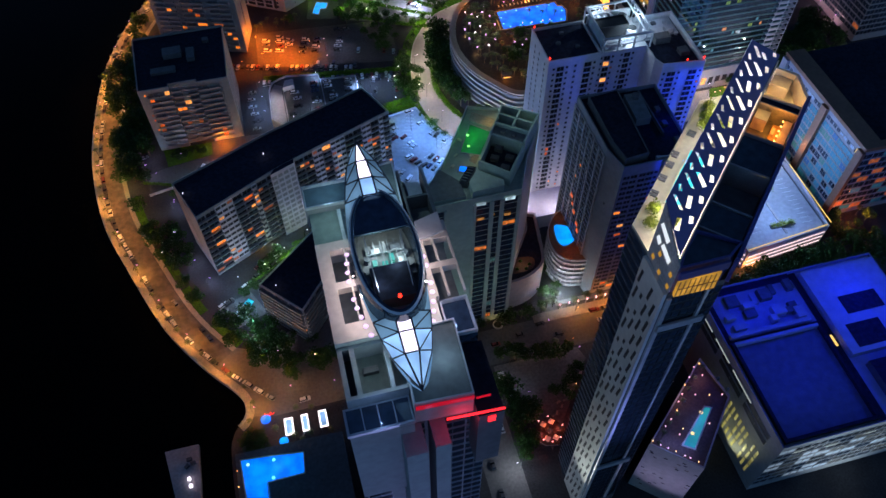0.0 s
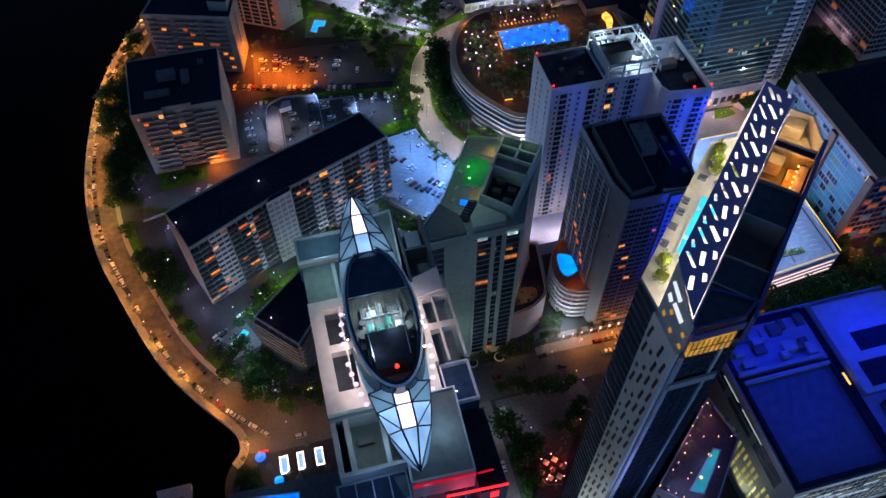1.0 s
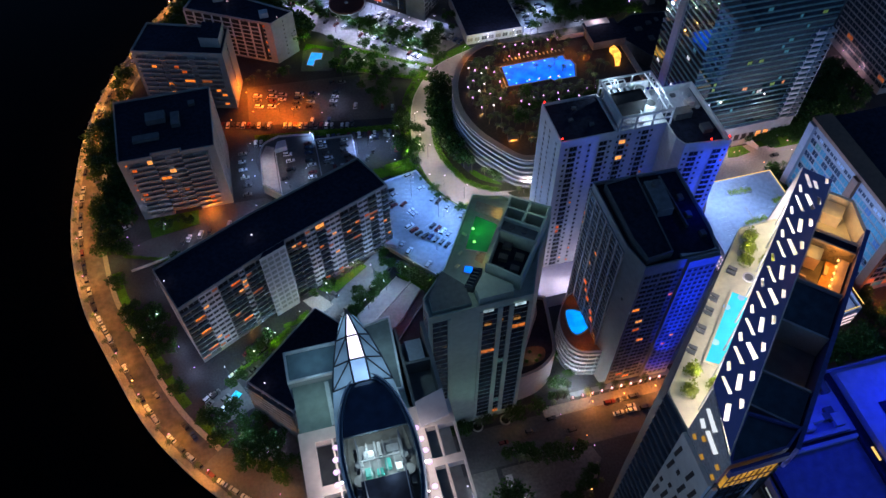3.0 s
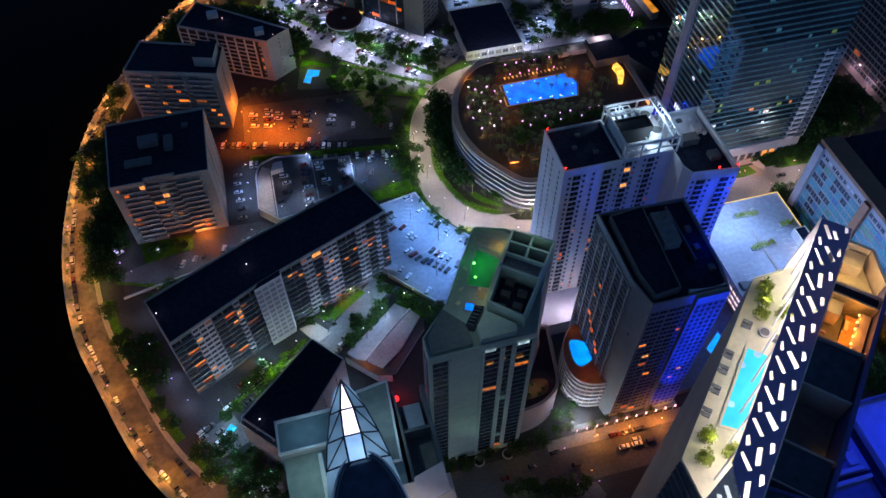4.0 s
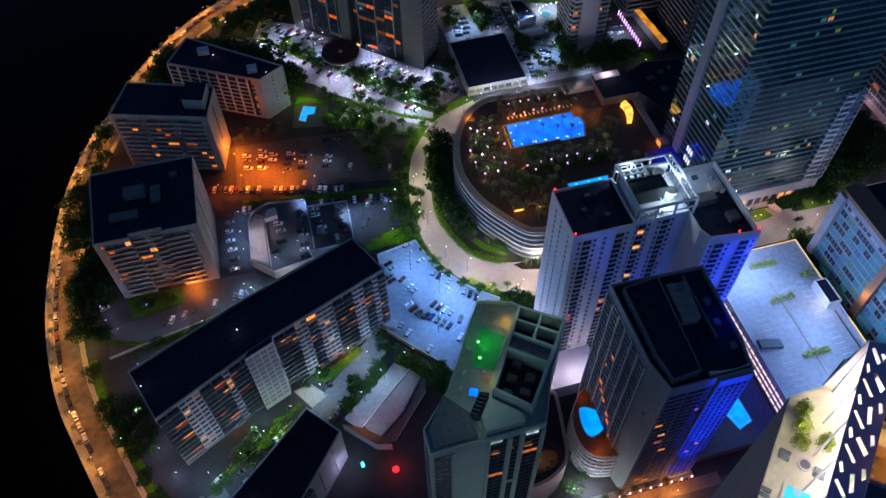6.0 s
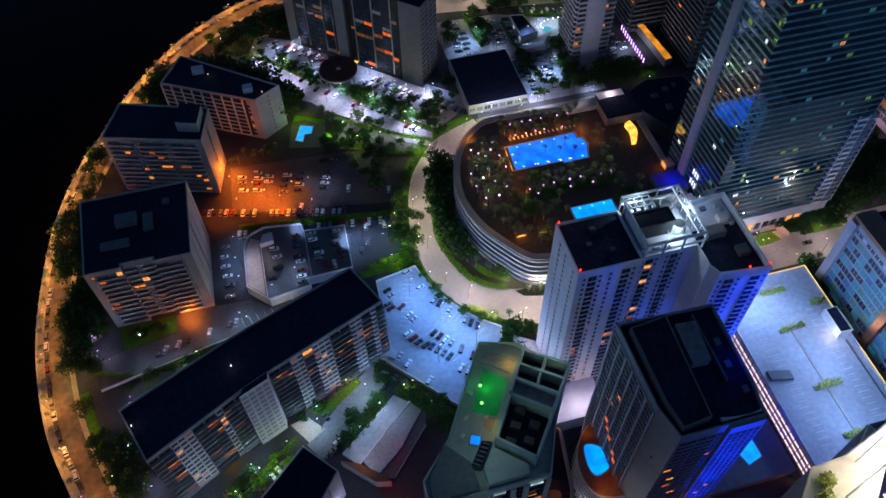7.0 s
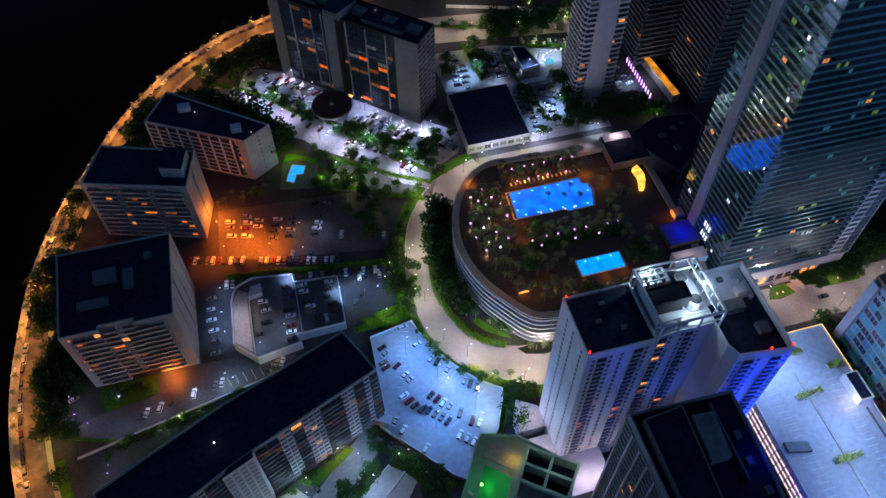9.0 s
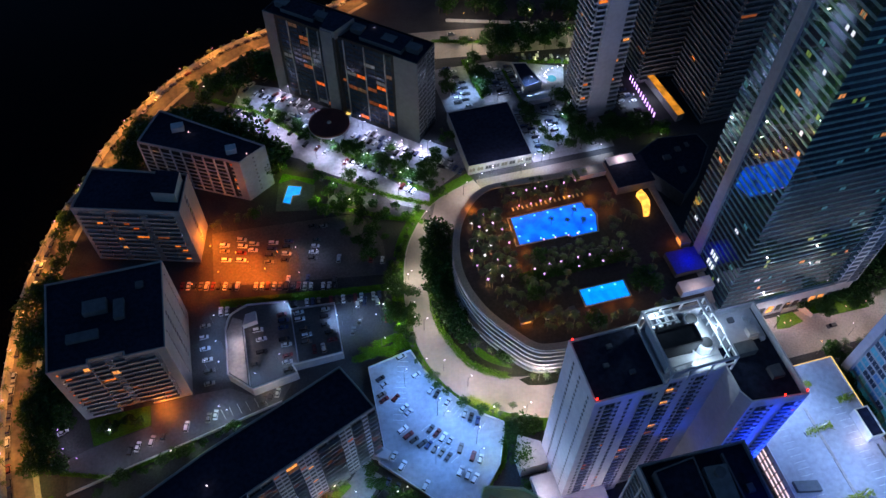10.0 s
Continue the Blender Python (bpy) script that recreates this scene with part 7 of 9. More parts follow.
stand([(VEG.random() < 0.35, pose(x + VEG.uniform(-2, 2), y + VEG.uniform(-2, 2), 0.05, 0, 0, 70 * k) @ Matrix.Scale(VEG.uniform(0.4, 0.7), 4)) for k, (x, y, rz) in enumerate(along([(13, 483), (22, 477), (31, 466.5), (43, 453.5), (50, 445), (60, 437), (70, 425.5), (83, 412.5), (97, 401)], 3.0, 1))], "bushy trees in the planted strip between the car parks")
grove([(-93, 300), (-84, 296), (-80, 318), (-86, 334), (-93, 330)], 14, 0.9, 1.3, "large spreading dark trees in the shore garden", 0, 3.4)
grove([(-96, 345), (-84, 346), (-82, 384), (-92, 386)], 20, 0.8, 1.2, "dark leafy trees beside the bay road", 0.1, 3.4)
grove([(-84, 262), (-70, 262), (-60, 236), (-63, 228), (-80, 250)], 16, 0.5, 0.8, "small trees beside the end of the long slab", 0.1)
grove([(43, 249), (60, 236), (57, 224), (48, 236)], 16, 0.45, 0.75, "leafy shrubs on the bank below the raised lot", 0.1, 1.8)
grove([(30, 262), (44, 251), (40, 247), (14, 230), (10, 232), (36, 252)], 16, 0.4, 0.65, "small trees between the parked cars", 0.1, 2.2)
grove([(62, 352), (75, 338), (66, 312), (58, 318), (60, 338)], 26, 0.45, 0.8, "leafy trees on the bank of the curved drive", 0.15, 2.2)
grove([(154, 488), (172, 483), (175, 501), (159, 505)], 10, 0.8, 1.2, "dark street trees along the far street", 0.1, 3)
grove([(62, 420), (98, 396), (104, 402), (74, 428)], 16, 0.5, 0.75, "palms and small trees between the tower lots", 0.55, 2.6)
grove([(100, 400), (118, 404), (118, 440), (112, 440), (100, 424)], 7, 0.45, 0.7, "small trees beside the flat hall", 0.15)
grove([(236, 258), (244, 256), (244, 228), (238, 226)], 12, 0.5, 0.8, "street shrubs beside the parking deck", 0.4)
grove([(62, 146.6), (95, 142.6), (97, 148), (64, 152.6)], 15, 0.5, 0.85, "dark trees along the middle of the southern street", 0.3, 2.6)
grove([(40, 164.6), (52, 164.6), (52, 167.6), (40, 167.6)], 5, 0.5, 0.8, "dark shrubs before the green tower", 0.3, 2.4)
grove([(58, 165), (66, 165.6), (66, 167.6), (58, 167.6)], 4, 0.5, 0.7, "dark shrubs before the green tower", 0.3, 2.2)
grove([(70, 165), (90, 165.4), (90, 168), (70, 168)], 9, 0.5, 0.8, "dark palms and shrubs before the green tower", 0.6, 2.2)
grove([(60, 104), (64, 104), (66, 110), (62, 118), (59, 118)], 7, 0.5, 0.8, "dark trees beside the cafe terrace", 0.2, 2.4)
grove([(86, 122), (98, 132), (94, 138), (80, 128)], 9, 0.4, 0.7, "dark shrubs on the plaza", 0.2, 3)
grove([(-70, 308), (-50, 310), (-50, 303.6), (-68, 301)], 6, 0.3, 0.45, "low shrubs on the lawn before the block")
grove([(86, 168), (98, 172), (102, 178), (100, 204), (96, 206), (96, 180)], 12, 0.4, 0.7, "green shrubs between the two annexes", 0.2, 1.8)
grove([(96, 296), (112, 285.5), (122, 284), (134, 284), (134, 290), (112, 292)], 14, 0.6, 0.9, "palms and bushes at the podium's corner", 0.6, 2.2)
grove([(266, 240), (300, 240), (300, 262), (244, 262), (244, 254)], 16, 0.5, 0.8, "street trees beside the office building", 0.3)
grove([(286, 292), (322, 292), (322, 306), (314, 330), (290, 310)], 26, 0.8, 1.2, "dark trees in a far garden court", 0.2, 3)
grove([(238, 166), (262, 168), (262, 182), (240, 182)], 14, 0.5, 0.8, "street trees lit orange beside the office", 0.2, 2.4)
for x, y in ((-24, 133), (-20, 134), (-27, 134.5), (-12, 134), (-34, 140), (-18.5, 146), (-24.5, 146.5)):
    tree(x, y, 0.0, 0.7, "palm", "small palm by the glowing cabanas", "cabana palms")
for x, y in ((98, 83.4), (101, 86), (104.6, 89.4), (109, 92), (113, 95.4), (117, 99.4), (121.5, 103.6), (126, 106.6), (128.6, 100), (129.5, 95.4)):
    tree(x + 0.6, y - 0.4, 38.6, 0.5, "palm", "small palm on the lamp-lit pool terrace", "pool terrace palms")
for poly, n in (([(98, 322), (104, 312), (120, 316), (120, 354), (110, 360), (100, 346)], 26), ([(122, 319), (168, 319), (168, 327), (122, 329)], 34), ([(122, 357), (166, 357), (166, 368), (122, 369)], 30),
                ([(112, 304), (137, 304), (137, 316), (108, 316)], 16), ([(164, 332), (176, 332), (176, 352), (165, 352)], 10), ([(162, 298), (178, 298), (178, 318), (162, 318)], 12), ([(101, 316), (107, 302), (120, 290), (135, 288), (135, 294), (112, 303)], 20), ([(138, 285.5), (176, 287), (176, 290.5), (138, 289.5)], 14)):
    grove(poly, n, 0.7, 1.0, "dense palms and shrubs on the podium terrace", 0.95, 2.6, 22.0)
grove([(246, 277.5), (272, 277.5), (274, 284), (246, 283.5)], 12, 0.45, 0.7, "leafy trees on the island before the mirror tower", 0.2, 2.6, 0.19)
for x, y in ((243.4, 260.5), (247.2, 260.5), (254.7, 260.1), (258, 259.7), (276.1, 279.5)):
    tree(x, y, 0.0, 0.95, "palm", "palm tree on the eastern street", "east street palms")
grove([(42, 402), (58, 394), (66, 398), (50, 414)], 8, 0.4, 0.65, "small trees in the lit garden", 0.4, 4)
grove([(60, 392), (84, 380), (92, 390), (72, 404)], 10, 0.4, 0.65, "small trees in the lit garden", 0.4, 4)
hedge("hedge", [(36, 404), (52, 396), (70, 386), (88, 378)], 2.4, 1.1, "bright green hedge along the garden")
hedge("hedge", [(46, 420), (62, 408), (78, 397), (94, 388)], 2.4, 1.1, "bright green hedge along the garden")
grove([(-70, 278.6), (-42, 285), (-14, 291), (2, 294.4), (2, 296.6), (-14, 293.4), (-43, 287.4), (-72, 281.4)], 30, 0.3, 0.55, "small shrubs in the strip between the wall and the slab", 0.25, 1.8)
grove([(-44, 190), (-36, 197), (-24, 186), (-8, 178), (-5, 166), (-24, 160), (-36, 166), (-43, 176)], 26, 0.5, 0.8, "dense dark trees and palms in the garden by the bay road", 0.3, 2.6)
# palms lit orange before the long slab
for k in range(7):
    tree(16 + 1.6 * k, 253.2 + 0.75 * k + (k % 2), 0.13, 0.6, "palm", "small palm lit orange from below", "lit palms")
    if k % 2 == 0:
        light(16.6 + 1.6 * k, 253.0 + 0.75 * k, 0.8, AMBER, 160, 0.1)
hedge("hedge", [(82.6, 280), (87.4, 275.4), (92.6, 271.6)], 2.8, 2.6, "bright yellow-green bushes between the drive and the raised lot", mat=M_YLEAF)
for x, y in ((111.6, 281.6), (117, 280.4), (122.6, 280), (128.6, 280.6), (134.4, 281.4)):
    tree(x, y, 0.15, VEG.uniform(0.8, 1.0), "palm", "palm tree in the bed before the podium", "entrance palms")
# hedges
hedge("hedge", [(-41, 213), (-29.6, 220), (-12.3, 231.6)], 2.0, 1.1, "bright green hedge beside the parked cars")
hedge("hedge", [(-14, 233.5), (-8.3, 234.4), (-3.1, 238.5)], 2.0, 1.0, "bright green hedge at the forecourt")
hedge("hedge", [(-83, 292), (-62.9, 284.5), (-45.9, 288.2), (-30, 292)], 1.6, 0.9, "low hedge along the pale garden wall")
hedge("hedge", [(45, 246.5), (55, 239), (64, 231.5)], 2.6, 1.3, "bright green hedge below the raised lot")
hedge("hedge", [(-5, 493.6), (2, 488), (13, 481.2), (21, 474.6), (30, 463.6), (42, 450)], 2.6, 1.3, "green hedge between two car park lanes")
hedge("hedge", [(59, 433.8), (68.6, 422.6), (81.4, 408.8), (95.5, 396.4)], 2.6, 1.2, "green hedge between two car park lanes")
hedge("hedge", [(44, 314), (56, 310.5), (66, 318), (67.5, 330)], 4.0, 2.2, "tall bright green hedge behind the raised lot")
hedge("hedge", [(173, 479.5), (190, 475.5), (206, 470)], 3.0, 1.4, "lit green hedge along the far street")
hedge("hedge", [(140.5, 490), (141.5, 470), (142.5, 456)], 2.4, 1.2, "bright green hedge on the strip between two car parks")
hedge("hedge", [(160.6, 476), (162.2, 452), (162.4, 447)], 1.8, 1.0, "lit green hedge beside the gatehouse")
hedge("hedge", [(128, 512), (160, 502)], 2.4, 1.0, "green verge along the far street")
hedge("hedge", [(-12, 355.5), (20, 351.2), (64, 344.6)], 2.2, 1.4, "long low hedge between two parking lots")
hedge("hedge", offset(OUTER, 2.2)[14:46], 2.4, 1.3, "low green hedge along the curved drive")
hedge("hedge", [(40, 311), (62, 312.5), (64, 318), (50, 316)], 3.4, 1.3, "bright green hedge behind the raised lot")
hedge("hedge", [(66, 231), (88, 249.5), (95, 264)], 2.0, 1.2, "green hedge under the wall of the raised lot")
hedge("hedge", [(-22, 222.5), (-6, 231)], 2.6, 1.0, "bright green hedge along the drive")
hedge("hedge", INNER[12:48:3], 3.0, 1.2, "green planting along the foot of the oval podium", 0.4)
hedge("hedge", [(118, 318.5), (168, 319)], 5.5, 1.8, "planted strip along the podium terrace", 0.3, M_LEAF).matrix_basis = pose(0, 0, 22.0)
for k, (x, y, rz) in enumerate(PLANTERS):
    c, s = math.cos(radians(rz)), math.sin(radians(rz))
    pl = thing("planter", x, y, 12.0, "long concrete planter with a clipped yellow-green hedge", "planter", "planters on the parking deck", "", rz)
    half = 6.0 if x < 220 else 3.6
    box("trough", pl, x, y, 12.0, 2 * half + 0.5, 2.1, 0.6, M_CONC, rz)
    mast = bar("lamp_mast", pl, (x + 1.4, y, 12.6), (x + 1.4, y, 16.2), M_WHITE, 0.2)
    bar("lamp_arm", mast, (x + 0.2, y, 16.2), (x + 2.8, y + 0.6, 16.4), M_WHITE, 0.3)
    verts, faces = [], []
    for _ in range(420):
        px = VEG.uniform(-half, half)
        ctr = Vector((px, VEG.gauss(0, 0.75), 0.5 + (1.5 + 0.9 * math.sin(1.7 * px + k)) * VEG.random()))
        u = Vector((VEG.uniform(-1, 1), VEG.uniform(-1, 1), VEG.uniform(-0.6, 0.6))).normalized() * 0.35
        w = u.cross(Vector((VEG.uniform(-1, 1), VEG.uniform(-1, 1), 1))).normalized() * 0.22
        n = len(verts)
        verts += [tuple(ctr + u), tuple(ctr + w), tuple(ctr - u), tuple(ctr - w)]
        faces.append((n, n + 1, n + 2, n + 3))
    me = bpy.data.meshes.new("hedge_leaves")
    me.from_pydata(verts, [], faces)
    me.materials.append(M_YLEAF)
    part("hedge_leaves", me, pl, pose(x, y, 12.0, 0, 0, rz))
# podium terrace palms
for i, (x, y) in enumerate([(103.8, 350.5), (106.6, 347.6), (115.4, 352.6), (109.3, 344.8), (116.1, 343.7), (103.5, 340.3), (108.4, 336.3), (116.8, 335.7), (99.5, 335.8), (104.4, 331.8), (109.1, 328.2), (99.7, 327.6), (104.5, 323.7), (113.3, 323.5), (102, 319.4), (108.4, 319.5), (110.3, 354), (113.1, 348.2)]):
    tree(x + 0.9, y + 0.9, 22.0, 1.3, "palm", "palm on the podium terrace, lit from its foot", "terrace palms")
    lp = thing("terrace_lamp", x, y, 22.0, "slim post with a violet-white lamp among the palms", "lamp", "terrace uplights")
    drum("post", lp, x, y, 22.0, 0.05, 0.05, 5.2, M_METAL, 6)
    drum("lens", lp, x, y, 27.2, 0.42, 0.32, 0.5, M_LAMPV if i % 3 else M_LAMPW, 10)
    if i % 2 == 0:
        light(x + 0.2, y + 0.2, 22.7, (1.0, 0.55, 0.2), 150, 0.15)
for i, (x, y) in enumerate([(128.1, 363.6), (134.4, 363.7), (138.7, 363.7), (144.4, 363.6), (153, 363.5), (158.7, 363.5), (128.2, 355.5), (133.8, 355.4), (138.8, 355.9), (143.5, 355.7), (152.6, 355), (132.7, 334.4), (138, 334), (144.1, 333.6), (148.4, 333.5), (123.5, 320.1), (130.4, 320.8), (135.8, 320.9), (143.8, 321), (149.3, 321.1), (153.6, 316.3), (159.4, 320.4), (164.6, 320.6), (126.6, 316.6), (142.5, 316.5)]):
    lp = thing("terrace_lamp", x, y, 22.0, "small violet-white path lamp on the podium terrace", "lamp", "terrace path lamps")
    drum("post", lp, x, y, 22.0, 0.05, 0.05, 4.0, M_METAL, 6)
    drum("globe", lp, x, y, 26.0, 0.36, 0.26, 0.42, M_LAMPV, 10)
    if i < 6 or i > 14:
        tree(x + 1.6, y + 1.4, 22.0, 0.8, "palm", "palm on the podium terrace", "terrace palms")
for x, y in ((140, 344), (147, 342), (151, 346), (154, 341)):
    tree(x, y, 22.16, 0.75, "palm", "palm rising from an island in the lit pool", "pool palms")
SHRUB, PALMC = TREES[0][1].copy(), PALMS[0][1].copy()
for _mesh in (SHRUB, PALMC):
    _mesh.materials[0] = M_YLEAF
for x, y in ((108.4, 132.3), (104.3, 126.3), (108.8, 124.7), (77.1, 99.1), (82.6, 98.7), (106.4, 129.3), (79.6, 103.2)):
    pl = thing("planter_bowl", x, y, 150, "round planter with bright yellow-green shrubs", "planter", "roof terrace planters")
    drum("bowl", pl, x, y, 150, 1.1, 1.4, 0.8, M_CREAM, 18)
    part("shrub", SHRUB, pl, pose(x, y, 147.6) @ Matrix.Diagonal((0.42, 0.42, 0.75, 1)))
    part("palm_crown", PALMC, pl, pose(x + 0.3, y, 148.4, 0, 0, 40 * x) @ Matrix.Scale(0.75, 4))

# ---- parked cars ----
def car_meshes(length, width, height, roof_from, roof_to):
    bm = bmesh.new()
    add_box(bm, -length / 2, -width / 2, 0.28, length / 2, width / 2, 0.28 + 0.42 * height)
    bmesh.ops.bevel(bm, geom=list(bm.edges), offset=0.16, segments=2, affect="EDGES")
    z0, z1 = 0.26 + 0.42 * height, height
    def frustum(x0, x1, y, za, x2, x3, y2, zb, mat, name):
        b = bm if mat is None else bmesh.new()
        lo = [b.verts.new(p) for p in ((x0, -y, za), (x1, -y, za), (x1, y, za), (x0, y, za))]
        hi = [b.verts.new(p) for p in ((x2, -y2, zb), (x3, -y2, zb), (x3, y2, zb), (x2, y2, zb))]
        for j in range(4):
            b.faces.new((lo[j], lo[(j + 1) % 4], hi[(j + 1) % 4], hi[j]))
        b.faces.new(hi)
        b.faces.new(lo[::-1])
        if mat is None:
            return
        return finish(b, name, mat)
    a, c = roof_from * length - length / 2, roof_to * length - length / 2
    glass_ = frustum(a - 0.45, c + 0.75, width / 2 - 0.08, z0, a, c, width / 2 - 0.26, z1 - 0.08, M_CARGLASS, "cabin_glass")
    frustum(a - 0.02, c + 0.02, width / 2 - 0.24, z1 - 0.09, a + 0.1, c - 0.1, width / 2 - 0.34, z1, None, "roof")
    return finish(bm, "body", M_CAR), glass_


CARS = [car_meshes(4.6, 1.82, 1.45, 0.22, 0.56), car_meshes(4.8, 1.92, 1.72, 0.08, 0.60), car_meshes(4.2, 1.76, 1.5, 0.10, 0.58)]
bm = bmesh.new()
bmesh.ops.create_cone(bm, cap_ends=True, segments=12, radius1=0.33, radius2=0.33, depth=0.22, matrix=pose(0, 0, 0, 90))
WHEEL = finish(bm, "wheel", M_TYRE)
bm = bmesh.new()
bmesh.ops.create_cone(bm, cap_ends=True, segments=10, radius1=0.33, radius2=0.33, depth=1.86, matrix=pose(0, 0, 0, 90))
AXLE = finish(bm, "axle", M_TYRE)
CR = random.Random(3)
KINDS = ("low saloon car", "tall estate car", "small hatchback car")


def car(x, y, z, rz, where="parked on the asphalt", group="parked cars"):
    k = CR.choice((0, 0, 1, 1, 2))
    ob = thing("car", x, y, z, KINDS[k] + " " + where, "car", group, "", rz)
    body, cabin = CARS[k]
    m = pose(x, y, z, 0, 0, rz)
    shell = part("body", body, ob, m)
    part("cabin_glass", cabin, shell, m)
    for sx in (-1.4, 1.4):
        if y < 300:
            for sy in (-0.82, 0.82):
                part("wheel", WHEEL, ob, m @ pose(sx, sy, 0.33))
        else:
            part("axle", AXLE, ob, m @ pose(sx, 0, 0.33))


CARLINE = [Vector(p) for p in ((-34, 155), (-41, 162), (-49.5, 170.5))] + [Vector(tuple(p)[:2]) for p in offset(ROADQ, 4.3)[1:]]
for x, y, rz in along(CARLINE, 6.0, 1):
    if CR.random() < 0.86:
        car(x, y, 0.04, rz + CR.uniform(-3, 3) + 180 * (CR.random() < 0.2), "parked along the sea wall", "cars along the bay road")
for x, y, rz in ((-21.7, 170, 20), (-20.8, 151.2, 5), (-71, 213.4, 118), (-96, 398.2, 70), (-60, 196, 120)):
    car(x, y, 0.05, rz, "driving on the bay road", "moving cars")
LOTC = [(48.6, 298.2, 25), (49.6, 295.1, 25), (47.5, 290.8, 20), (48, 288.2, 20), (52.9, 287.8, 35), (55.3, 282.6, 35), (56.6, 279.9, 35), (52.6, 273.3, 25), (54.2, 270.3, 25), (56, 267.8, 25), (58.8, 265.4, 25)]
LOTC += [(63.5, 270.5, 40), (65.6, 268.2, 40), (67.7, 265.9, 40), (69.8, 263.6, 40), (61, 264.2, 40), (63.1, 261.9, 40), (65.2, 259.6, 40), (67.3, 257.3, 40)]
LOTC += [(59.9, 306, 20), (63.9, 295.9, 20), (68, 287.3, 40), (70, 285, 45), (73.4, 280.3, 50), (78.9, 273.4, 60), (80.9, 271.2, 60), (83.2, 269, 60)]
LOTC += [(73.1, 259.5, 55), (77, 255, 55), (79.6, 253.2, 55), (70.6, 250.5, 50), (73.2, 248.4, 50), (75.3, 246.2, 50), (46.6, 263.3, 50), (49, 258.6, 50), (56, 248.5, 50)]
for x, y, rz in LOTC:
    car(x, y, 2.0, rz + CR.uniform(-4, 4), "parked on the raised concrete lot", "cars on the raised lot")
for x, y, rz in [(12.9, 339.2, 0), (13.2, 335.8, 0), (20.3, 338.2, 0), (32, 336.9, 0), (30.6, 329, 0), (32.3, 324.6, 0), (12.4, 318, 0), (11.9, 314.9, 0), (11.6, 311.2, 0), (21.9, 325.8, 0), (-1.5, 317.2, 0), (2.5, 329, 0), (24, 318, 90), (28, 317.6, 90), (12.6, 332.4, 0), (12.2, 326.2, 0), (12.8, 323.4, 0), (21.6, 329.2, 0), (21.4, 322.4, 0), (31.5, 333, 0), (2.0, 322.5, 0), (1.6, 334, 0), (20.2, 334.6, 0), (32.4, 320.6, 0)]:
    car(x, y, 5.0, rz + CR.uniform(-4, 4), "parked on the garage roof", "cars on the garage")
for k in range(28):
    if CR.random() < 0.72:
        car(-14 + 2.75 * k, 351.3 - 0.29 * k * 1.35, 0.03, 82 + CR.uniform(-3, 3), "parked in a row by the hedge", "cars by the hedge")
for k in range(26):
    if CR.random() < 0.8:
        car(-30 + 2.75 * k, 370.0 - 0.74 * k, 0.03, 75 + CR.uniform(-3, 3), "parked in a row on the asphalt lot", "cars on the asphalt lot")
for x, y, rz in [(-21.6, 345.4, 0), (-22.6, 339.6, 0), (-22.5, 333.7, 0), (-22, 327.9, 0), (-21.6, 321.9, 0), (-22.1, 316.1, 0), (-23.9, 300.3, 75), (-20.9, 300.9, 75), (-32.9, 298.8, 75), (-52.6, 295.1, 70), (-55.4, 294.4, 70), (-46.9, 296.1, 70), (-42.3, 297.1, 70), (-82, 309.5, 20), (-0.6, 302.8, 70), (2.4, 303.4, 70), (5.4, 304.2, 70)]:
    car(x, y, 0.02, rz, "parked beside the apartment block", "cars by the apartment block")
for x, y in [(-8.7, 388.7), (-9, 385.2), (-8.8, 379.7), (-0.3, 390), (-0.4, 386), (-1.2, 382), (-2, 377.8), (14.3, 384.2), (13.2, 380.6), (12, 377.0), (10.8, 373.4), (21.7, 383.3), (20.6, 379.7), (19.5, 376.1), (18.4, 372.5), (34.8, 380.5), (33.6, 377.1), (32.3, 373.7), (31.1, 370.3), (5.2, 386), (4.3, 382.4)]:
    car(x, y, 0.03, -16 + CR.uniform(-3, 3), "parked on the asphalt lot", "cars on the asphalt lot")
for x, y in [(22.4, 468.7), (33.2, 456.5), (38, 452), (49.4, 437.7), (58.4, 427.8), (106.8, 414.3), (110, 411.1), (112.6, 408.1), (115, 405.5), (83.2, 403.3), (85.4, 400.8), (87.6, 398.3), (64, 454), (60, 436), (40, 446), (45.5, 441.5), (66, 423), (72, 418), (77.5, 413), (93.5, 424.5), (36, 479)]:
    car(x, y, 0.03, 47 + CR.uniform(-5, 5), "parked on the lit lot before the twin tower", "cars before the twin tower")
for x, y in [(134.8, 471.4), (134.6, 466.5), (134.2, 461.5), (157.2, 476.7), (157, 472.5), (157, 468.3), (157.1, 464.2), (156.9, 460), (156.7, 455.8), (157.2, 438), (157.2, 433.1), (157.2, 428.2), (157.4, 423.4), (178.6, 440.4), (179.2, 435.4), (179.1, 430.7), (178.4, 445), (168, 446), (168, 450.5), (168, 455)]:
    car(x, y, 0.03, CR.uniform(-4, 4), "parked on the pale lot by the dark hall", "cars by the dark hall")
for x, y in [(73.9, 445.2), (79.8, 438.9), (82.6, 437), (85.6, 433.9), (88.3, 430.9), (91, 428.5), (39.4, 478.6), (33.5, 484.1), (29.5, 489), (22.5, 494.8), (17.4, 501.4), (22.3, 507.4), (26.1, 503.4), (47.5, 471), (99.3, 420.4), (103.6, 416.3), (5.2, 482.9), (2.5, 485.5), (7.9, 481.2), (62.3, 426.3), (87, 399.5)]:
    car(x, y, 0.03, 40 + CR.uniform(-6, 6), "parked at the foot of the twin tower", "cars before the twin tower")
FARROWS = []
